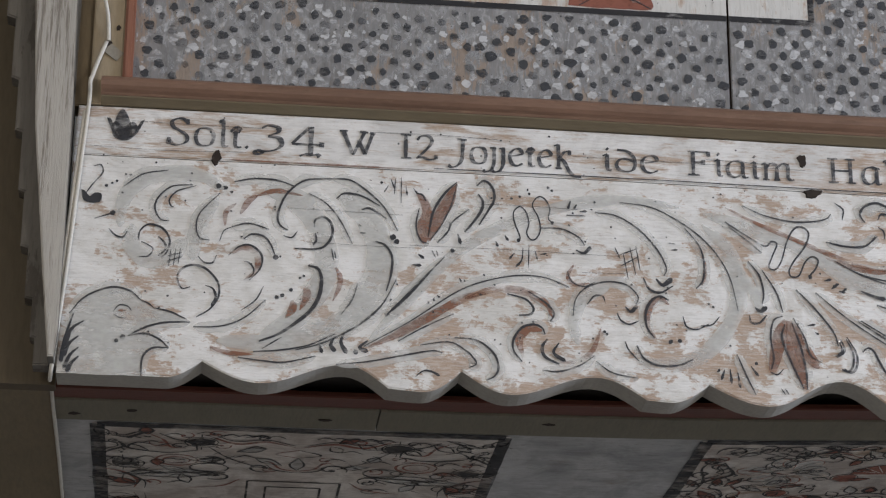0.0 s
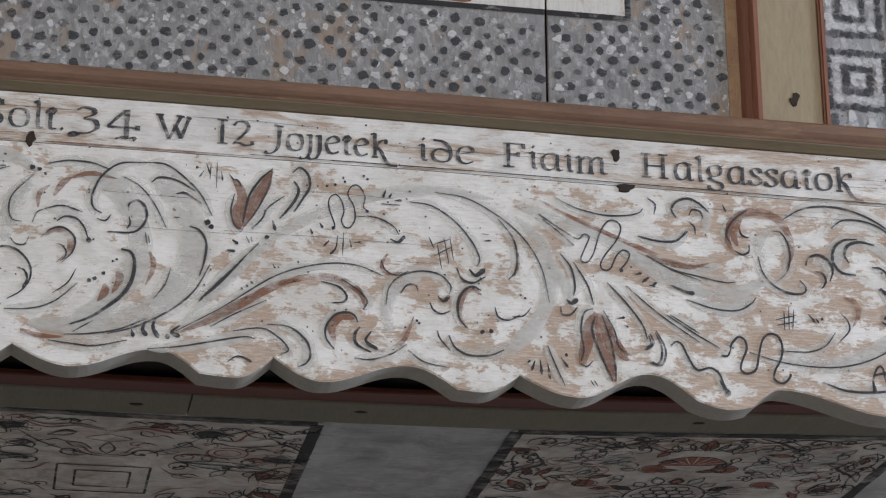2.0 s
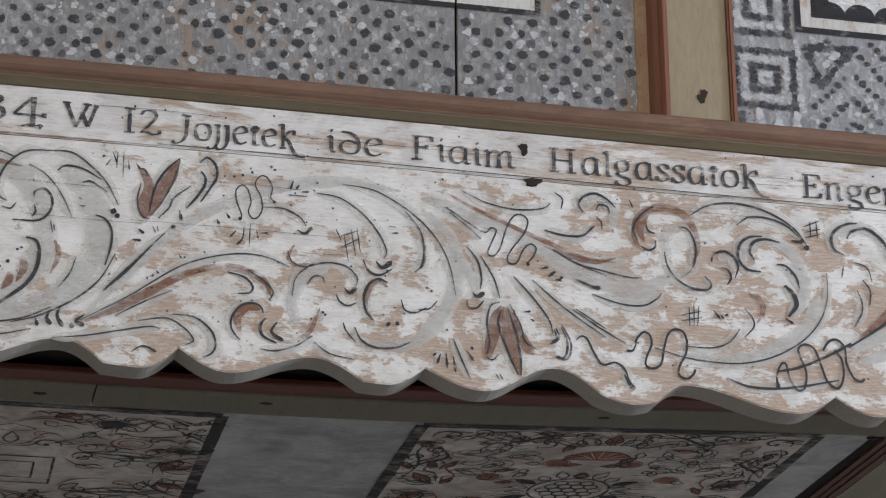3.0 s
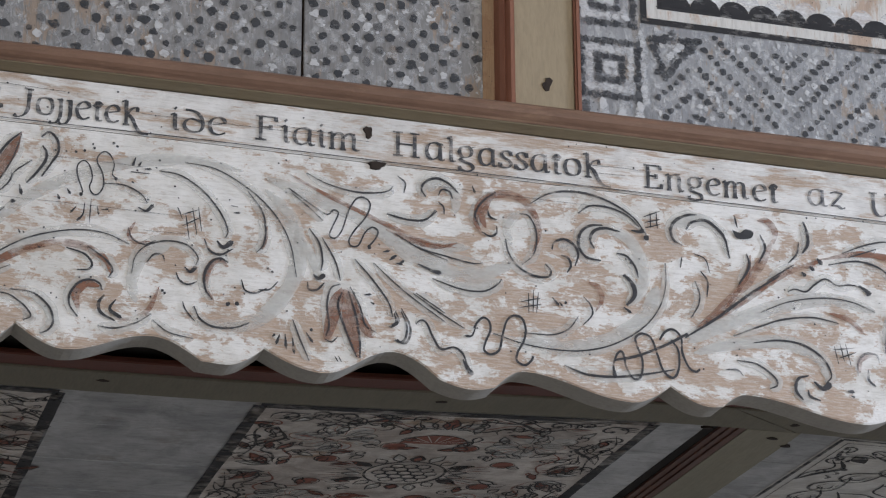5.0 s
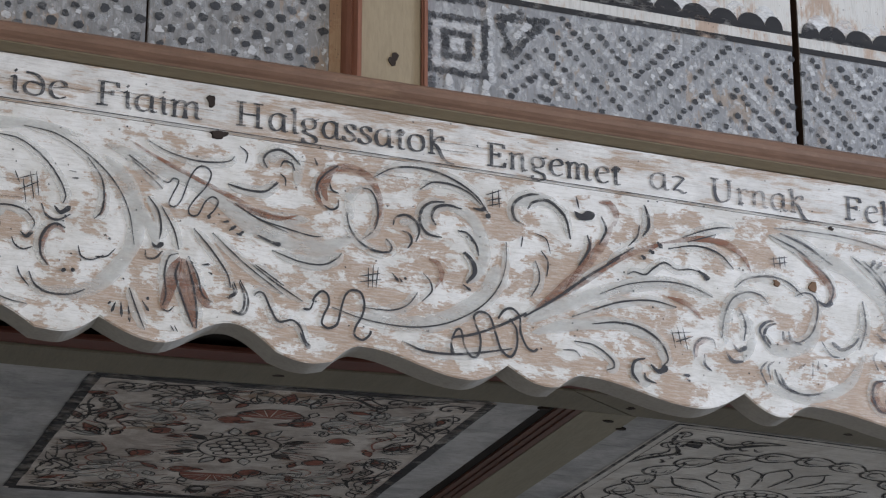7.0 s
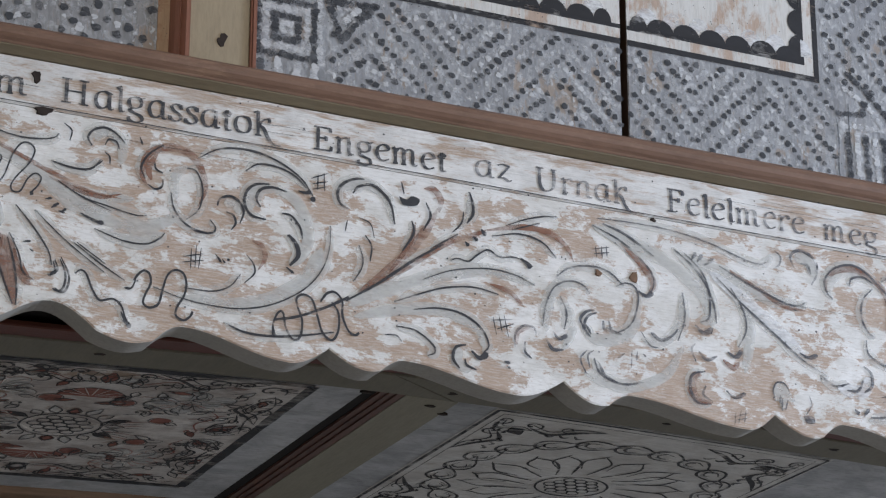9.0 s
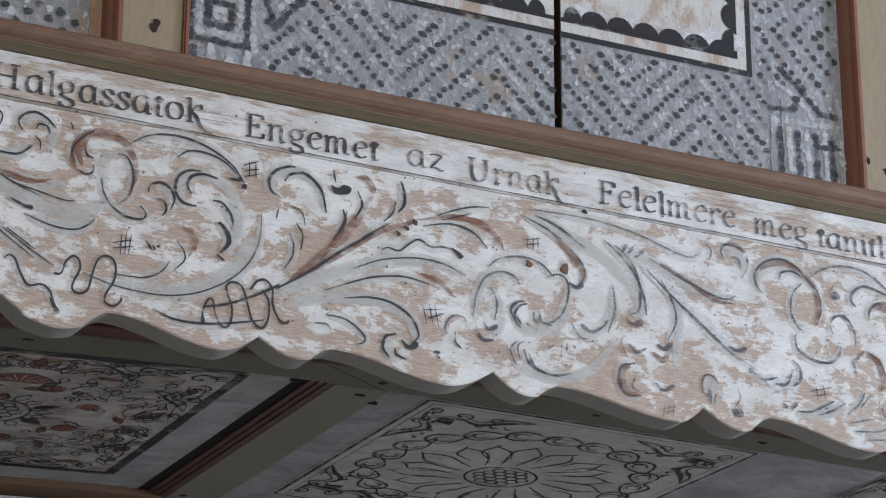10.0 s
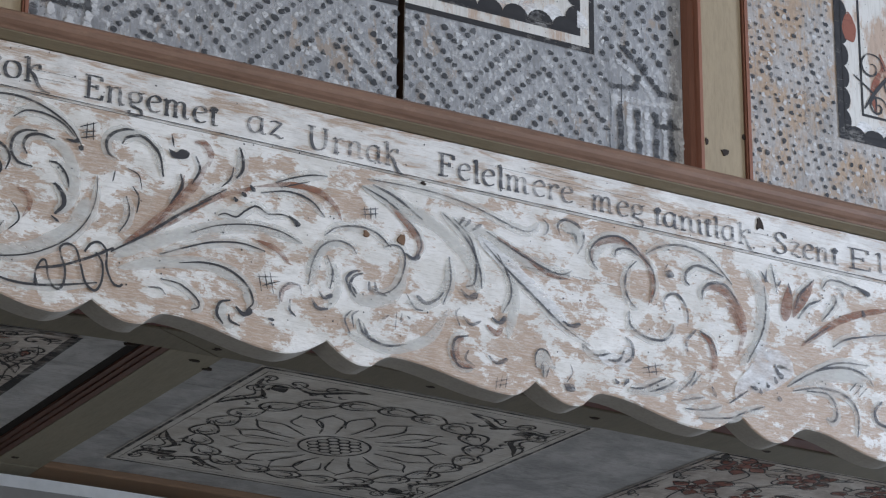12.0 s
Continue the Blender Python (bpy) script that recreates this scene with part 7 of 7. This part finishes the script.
def lean_field(bm, f):
    """Tulips, ringed dark seeds on thorny stems and ochre rings round a framed square."""
    rng = random.Random(23)
    for cx, cy, m, v in corners(f):
        def at(dx, dy):
            return (cx + m * dx, cy + v * dy)
        for dx, dy, ex, ey in ((0.130, 0.230, 0.055, 0.130), (0.234, 0.130, 0.140, 0.075)):
            disc(bm, *at(dx, dy), 0.017, on_soffit, 0.0010, 3, 12, 0.2, 1.1)
            ring(bm, *at(dx, dy), 0.022, 0.021, 0.003, 3)
            for k in range(8):
                c, n = math.cos(k * 0.785), math.sin(k * 0.785)
                wave(bm, [at(dx + 0.022 * c, dy + 0.022 * n), at(dx + 0.034 * c, dy + 0.034 * n)], 0.0026, 3, "line")
            wave(bm, [at(dx - 0.01, dy - 0.02), at((dx + ex) / 2, (dy + ey) / 2 - 0.015), at(ex, ey)], 0.0040, 3, "line")
            for k in (0.3, 0.5, 0.7):
                x, y = dx + (ex - dx) * k, dy + (ey - dy) * k - 0.012
                wave(bm, [at(x - 0.008, y + 0.008), at(x + 0.006, y - 0.010)], 0.0026, 3, "line")
        ring(bm, *at(0.162, 0.148), 0.028, 0.024, 0.0052, 2)
        ring(bm, *at(0.162, 0.148), 0.018, 0.014, 0.0036, 2)
        ring(bm, *at(0.118, 0.118), 0.026, 0.020, 0.0040, 3)
        curl(bm, *at(0.047, 0.127), 0.024, 0.4, 5.6 * m * v, 0.0055)
        curl(bm, *at(0.105, 0.082), 0.020, 2.4, -5.4 * m * v, 0.0045)
        # big pointed leaf in the corner
        wave(bm, [at(0.135, 0.195), at(0.175, 0.180), at(0.225, 0.195), at(0.215, 0.220), at(0.195, 0.215)], 0.0050, 3, "line")
        wave(bm, [at(0.135, 0.195), at(0.140, 0.225), at(0.165, 0.240), at(0.185, 0.262)], 0.0050, 3, "line")
        wave(bm, [at(0.150, 0.202), at(0.170, 0.205), at(0.180, 0.235), at(0.196, 0.255)], 0.0055, 2, "line")
        acanthus(bm, at(0.250, 0.255), at(0.190, 0.272), 0.3 * m * v, 0.008)
        acanthus(bm, at(0.245, 0.225), at(0.262, 0.165), -0.3 * m * v, 0.007)
        leaf(bm, *at(0.095, 0.098), math.atan2(-v * 0.16, m), 0.150, 0.019, 4)
        wave(bm, [at(0.105, 0.096), at(0.16, 0.090), at(0.225, 0.078)], 0.0085, 3)
        wave(bm, [at(0.075, 0.07), at(0.10, 0.035), at(0.150, 0.020)], 0.0044, 2)
        # swags towards the middle of the edge
        wave(bm, [at(0.005, 0.222), at(0.045, 0.240), at(0.085, 0.228), at(0.125, 0.262)], 0.0085, 2)
        wave(bm, [at(0.005, 0.228), at(0.045, 0.250), at(0.085, 0.240), at(0.120, 0.270)], 0.0040, 3)
        for k in range(5):
            x = 0.02 + 0.02 * k
            wave(bm, [at(x, 0.258 + 0.004 * (k % 2)), at(x + 0.012, 0.268), at(x + 0.028, 0.256)], 0.0055, 3)
        for gx in range(5):
            for gy in range(6):
                x, y = 0.045 + 0.050 * gx + rng.gauss(0, 0.009), 0.040 + 0.043 * gy + rng.gauss(0, 0.009)
                if x > 0.262 or (x < 0.085 and y < 0.085):
                    continue
                kind, a = rng.random(), rng.uniform(0, 6.28)
                if kind < 0.6:
                    curl(bm, *at(x, y), rng.uniform(0.011, 0.019), a, rng.choice((-5.2, 5.2)), 0.0036, 3 if kind < 0.42 else 2)
                else:
                    leaf(bm, *at(x, y), a, rng.uniform(0.028, 0.048), 0.009, (4, 2, None)[int(kind * 30) % 3])
                wave(bm, [at(x, y), at(x + 0.014, y + 0.008), at(x + 0.030, y - 0.004)], 0.0042, 3)
        for k in (-0.7, 0.0, 0.6):
            leaf(bm, *at(0.215, 0.03), math.atan2(v * math.sin(0.6 + k), m * math.cos(0.6 + k)), 0.052, 0.012, 2 if k == 0 else None)
        wave(bm, [at(0.262, 0.10), at(0.235, 0.085), at(0.215, 0.05), at(0.22, 0.01)], 0.0075, 2)
        wave(bm, [at(0.25, 0.095), at(0.225, 0.075), at(0.205, 0.045), at(0.205, 0.01)], 0.0040, 3)
    cx, cy = (f[0] + f[1]) / 2, (f[2] + f[3]) / 2
    for v in (-1, 1):
        for m in (-1, 1):
            wave(bm, [(cx, cy + v * 0.115), (cx + m * 0.022, cy + v * 0.125), (cx + m * 0.034, cy + v * 0.150), (cx + m * 0.046, cy + v * 0.158)], 0.0055, 2)
            wave(bm, [(cx, cy + v * 0.108), (cx + m * 0.028, cy + v * 0.118), (cx + m * 0.042, cy + v * 0.142)], 0.0036, 3, "line")
            wave(bm, [(cx, cy + v * 0.175), (cx + m * 0.030, cy + v * 0.190), (cx, cy + v * 0.210)], 0.0040, 3 if m > 0 else 2, "line")
        leaf(bm, cx, cy + v * 0.12, v * math.pi / 2, 0.055, 0.010, 4)
    for s, w in ((0.064, 0.0042), (0.038, 0.0040)):
        q = [(cx - s, cy - s), (cx + s, cy - s), (cx + s, cy + s), (cx - s, cy + s)]
        for a, b in zip(q, q[1:] + q[:1]):
            wave(bm, [a, b], w, 3, "even")


def vines(bm, f, seed, count, reds):
    """Scrolls, leaves and buds, the same in both halves of the field."""
    rng = random.Random(seed)
    cx, hx = (f[0] + f[1]) / 2, (f[1] - f[0]) / 2
    placed = []
    tries = 0
    while len(placed) < count and tries < 4000:
        tries += 1
        x, y = rng.uniform(0.03, hx - 0.045), rng.uniform(f[2] + 0.045, f[3] - 0.045)
        r = rng.uniform(0.018, 0.036)
        if any((x - a) ** 2 + (y - b) ** 2 < (0.78 * (r + q)) ** 2 for a, b, q in placed) or (x < 0.10 and abs(y - (f[2] + f[3]) / 2) < 0.09):
            continue
        near = min(placed, key=lambda p: (p[0] - x) ** 2 + (p[1] - y) ** 2, default=None)
        placed.append((x, y, r))
        if near:
            bx, by = (x + near[0]) / 2 + (y - near[1]) * 0.35, (y + near[1]) / 2 - (x - near[0]) * 0.35
            for m in (1, -1):
                ribbon(bm, [(cx + m * near[0], near[1]), (cx + m * bx, by), (cx + m * x, y)], 0.0034, "line", on_soffit, 0.0009, 3 if len(placed) % 3 else 2)
        kind, a0, sg = rng.random(), rng.uniform(0, 6.28), rng.choice((-1, 1))
        for m in (1, -1):
            px = cx + m * x
            ang = a0 if m > 0 else math.pi - a0
            if kind < 0.42:
                curl(bm, px, y, r, ang, sg * m * 5.5, 0.0042)
                leaf(bm, px + r * math.cos(ang), y + r * math.sin(ang), ang + 1.2 * sg * m, r * 1.3, r * 0.28, 4 if kind < 0.2 else None)
            elif kind < 0.62:
                for k in (-0.6, 0, 0.6):
                    leaf(bm, px, y, ang + k, r * 1.5, r * 0.3, 2 if k == 0 and kind < 0.42 + 0.2 * reds else None)
                disc(bm, px, y, 0.005, on_soffit, 0.0011, 3, 7)
            elif kind < 0.8:
                disc(bm, px, y, r * 0.42, on_soffit, 0.0006, 2 if reds > 0.2 else 4, 12, 0.1, 1.3)
                ribbon(bm, [(px + r * 0.6 * math.cos(k), y + r * 0.46 * math.sin(k)) for k in range(8)], 0.0034, "line", on_soffit, 0.0010, 3)
            else:
                flower(bm, px, y, r * 1.25, 5, 2 if kind > 0.92 and reds > 0.2 else None)
    # a running border of small scrolls along the edges
    n = 9
    for k in range(n):
        u = (k + 0.5) / n
        sg = 1 if k % 2 else -1
        for x, y, a in ((f[0] + (f[1] - f[0]) * u, f[2] + 0.030, 0.0), (f[0] + (f[1] - f[0]) * u, f[3] - 0.030, 0.0), (f[0] + 0.030, f[2] + (f[3] - f[2]) * u, 1.57), (f[1] - 0.030, f[2] + (f[3] - f[2]) * u, 1.57)):
            curl(bm, x, y, 0.015, a + sg, sg * 5.2, 0.0042)
            leaf(bm, x, y, a + (0.5 if sg > 0 else 2.6), 0.036, 0.006, 3 if k % 3 == 0 else 4)


def comb(bm, x, y, rx, ry, n):
    """A round seed head of small cells."""
    ribbon(bm, [(x + rx * math.cos(k * math.pi / 8), y + ry * math.sin(k * math.pi / 8)) for k in range(17)], 0.004, "even", on_soffit, 0.0010, 3)
    for j in range(-n, n + 1):
        for i in range(-n, n + 1):
            px, py = (i + 0.5 * (j % 2)) * rx / n * 0.98, j * ry / n * 0.9
            if (px / rx) ** 2 + (py / ry) ** 2 < 0.75:
                s = rx / n * 0.50
                ribbon(bm, [(x + px + s * math.cos(k * 0.7854), y + py + s * 0.95 * math.sin(k * 0.7854)) for k in range(9)], 0.0030, "even", on_soffit, 0.0010, 3)


def paisley(bm, x, y, a, size, flip):
    """A drop-shaped leaf with a bent tip and a curl inside."""
    c, n = math.cos(a), math.sin(a)
    def at(u, v):
        return (x + size * (c * u - n * v * flip), y + size * (n * u + c * v * flip))
    wave(bm, [at(1.0, 0.62), at(0.70, 0.52), at(0.34, 0.40), at(0.04, 0.18), at(0.0, -0.14), at(0.26, -0.34), at(0.58, -0.26), at(0.74, 0.04), at(0.80, 0.36), at(1.04, 0.60)], size * 0.10, 3, "line")
    wave(bm, [at(0.60, 0.10), at(0.42, -0.14), at(0.20, -0.06), at(0.22, 0.14), at(0.44, 0.22)], size * 0.075, 3)
    wave(bm, [at(0.12, 0.06), at(0.22, 0.22), at(0.48, 0.34)], size * 0.12, 4)


def sunflower(bm, cx, cy):
    """A large flower of wavy petals round a seed head, in a wreath of drop leaves."""
    rng = random.Random(9)
    comb(bm, cx, cy, 0.058, 0.056, 3)
    for k in range(18):
        a = k * math.pi / 9 + rng.gauss(0, 0.03)
        c, n = math.cos(a), math.sin(a)
        r = 0.174 + rng.gauss(0, 0.006)
        b = rng.uniform(-0.008, 0.010)
        def at(u, v):
            return (cx + c * u - n * v, cy + n * u + c * v)
        wave(bm, [at(0.072, 0.004), at(0.105, 0.016 + b), at(0.140, 0.024 + b), at(r, 0.006 + b)], 0.0056, 3, "line")
        wave(bm, [at(0.105, -0.014 + b), at(0.145, -0.020 + b), at(r - 0.004, 0.002 + b), at(r + 0.008, 0.012 + b)], 0.0048, 3, "line")
    for k in range(22):
        a = k * math.pi / 11
        r = 0.196 + 0.012 * abs(math.sin(2 * a))
        paisley(bm, cx + r * math.cos(a), cy - 0.012 + r * math.sin(a), a + 0.9, 0.066, 1)


def field(place, number):
    SPOT["x"], SPOT["y"] = (place[0] + place[1]) / 2, (place[2] + place[3]) / 2
    hx, hy = (place[1] - place[0]) / 2 / SPOT["k"], (place[3] - place[2]) / 2 / SPOT["k"]
    f = (-hx, hx, -hy, hy)
    bm = bmesh.new()
    steps = 14
    for k in range(steps):
        xa, xb = f[0] + (f[1] - f[0]) * k / steps, f[0] + (f[1] - f[0]) * (k + 1) / steps
        q = bm.faces.new([bm.verts.new(on_soffit(*c, 0.0003)) for c in ((xa, f[2]), (xb, f[2]), (xb, f[3]), (xa, f[3]))])
        q.material_index = 5 if number == 2 else 1
    frame_bands(bm, f, 0.006, (0.019, 0.018, 0.006, 0.006)[number])
    if number in (0, 1):
        (lean_field, rich_field)[number](bm, f)
    elif number == 2:
        frame_bands(bm, f, 0.020, 0.0016)
        sunflower(bm, 0.0, 0.024)
        for _, _, m, v in corners(f):
            def at(dx, dy):
                return (m * dx, v * dy)
            acanthus(bm, at(0.200, 0.245), at(0.085, 0.262), 0.30 * m * v, 0.012)
            acanthus(bm, at(0.245, 0.200), at(0.262, 0.090), -0.30 * m * v, 0.012)
            acanthus(bm, at(0.250, 0.255), at(0.190, 0.222), 0.45 * m * v, 0.012)
            curl(bm, *at(0.140, 0.250), 0.016, 1.0, 5.2 * m * v, 0.0044)
            curl(bm, *at(0.245, 0.140), 0.016, 2.0, -5.2 * m * v, 0.0044)
            leaf(bm, *at(0.225, 0.225), math.atan2(-v, -m), 0.040, 0.012, 3)
    else:
        frame_bands(bm, f, 0.020, 0.003)
        vines(bm, f, 31, 22, 0.9)
        for x, y in ((-0.20, -0.25), (-0.06, -0.235), (0.09, -0.25), (-0.19, -0.10)):
            flower(bm, x, y, 0.05, 6, 2)
    tagged(part("painted_field", bm, S_PAINTS, soffit, "painted soffit field with ink scrolls and flowers"), kind="stuff")


for number, f in enumerate(FIELDS):
    field(f, number)
wall("wall_gallery", -4.0, X_END, 1.30, 1.42, 0, ZS - 0.004, M_PLASTER_SHADED, "lime-washed wall under the gallery")
wall("wall_gallery", -4.0, -0.66, 0.30, 0.35, ZS + 0.01, 5.6, M_SHADE_OLIVE, "dark boarding beyond the gallery end")

# ---- the end of the gallery: weathered boards and a cable ----
post = tagged(holder("end_post", (-0.24, 0, 2.665)), "weathered grey wooden boards at the gallery end", "post")
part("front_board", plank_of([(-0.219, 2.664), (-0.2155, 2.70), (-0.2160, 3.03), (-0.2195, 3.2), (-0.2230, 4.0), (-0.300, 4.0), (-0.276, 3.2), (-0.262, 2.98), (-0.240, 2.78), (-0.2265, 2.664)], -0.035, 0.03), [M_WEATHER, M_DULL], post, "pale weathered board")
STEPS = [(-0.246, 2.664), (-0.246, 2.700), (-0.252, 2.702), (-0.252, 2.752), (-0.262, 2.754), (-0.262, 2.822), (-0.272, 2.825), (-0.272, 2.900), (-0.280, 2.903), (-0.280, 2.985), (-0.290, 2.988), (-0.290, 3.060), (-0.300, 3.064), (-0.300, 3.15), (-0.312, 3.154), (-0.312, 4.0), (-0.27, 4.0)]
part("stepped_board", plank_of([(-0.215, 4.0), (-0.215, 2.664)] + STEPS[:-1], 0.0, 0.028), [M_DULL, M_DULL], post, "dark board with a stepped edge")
tagged(part("wall_end", box(-1.4, -0.22, 0.065, 0.09, 2.66, 5.0, 0), M_SHADE_OLIVE), "dark olive boarding behind the end post", "wall", kind="structure")


def tube(points, r, sides=8):
    line3 = []
    p = [Vector(q) for q in points]
    p = [p[0] * 2 - p[1]] + p + [p[-1] * 2 - p[-2]]
    for a, b, c, d in zip(p, p[1:], p[2:], p[3:]):
        for k in range(6):
            t = k / 6
            line3.append(0.5 * (2 * b + (c - a) * t + (2 * a - 5 * b + 4 * c - d) * t * t + (3 * b - a - 3 * c + d) * t ** 3))
    line3.append(p[-2])
    bm = bmesh.new()
    rings = []
    for i, q in enumerate(line3):
        d = (line3[min(i + 1, len(line3) - 1)] - line3[max(i - 1, 0)]).normalized()
        u = d.cross(Vector((0.3, 1, 0.2))).normalized()
        v = d.cross(u)
        rings.append([bm.verts.new(q + (u * math.cos(a) + v * math.sin(a)) * r) for a in [k * 2 * math.pi / sides for k in range(sides)]])
    for a, b in zip(rings, rings[1:]):
        for k in range(sides):
            f = bm.faces.new((a[k], a[(k + 1) % sides], b[(k + 1) % sides], b[k]))
            f.smooth = True
    bm.faces.new(rings[0])
    bm.faces.new(rings[-1][::-1])
    return bm


cable = tagged(holder("cable", (-0.2, -0.01, 2.65)), "thin white twin cable tacked along the board edge", "cable")
part("upper_run", tube([(-0.187, -0.030, 3.176), (-0.1825, -0.026, 3.170), (-0.1775, -0.015, 3.148), (-0.1755, -0.011, 3.118)], 0.0027), M_CABLE, cable)
part("lower_run", tube([(-0.178, -0.012, 3.116), (-0.188, -0.013, 3.085), (-0.193, -0.024, 3.060), (-0.195, -0.034, 3.045), (-0.196, -0.012, 3.024), (-0.203, -0.008, 2.92), (-0.212, -0.008, 2.78), (-0.220, -0.010, 2.680), (-0.224, 0.02, 2.655), (-0.228, 0.10, 2.68), (-0.233, 0.22, 2.725), (-0.2375, 0.34, 2.735), (-0.2375, 0.6, 2.735), (-0.240, 1.1, 2.735)], 0.0029), M_CABLE, cable)
part("lower_run", tube([(-0.201, -0.008, 3.015), (-0.208, -0.007, 2.92), (-0.217, -0.007, 2.78), (-0.2255, -0.009, 2.680)], 0.0026), M_CABLE, cable)
slip = box(-0.011, 0.011, -0.0005, 0.0005, -0.0075, 0.0075, 0)
slip.transform(Matrix.Translation((-0.168, -0.0078, 3.103)) @ Matrix.Rotation(radians(38), 4, "Y"))
tagged(part("paper_tag", slip, plain("grey_paper", (0.29, 0.265, 0.22), 0.8, 0.1, 30)), "small grey paper tag stuck to the olive stile", "tag")
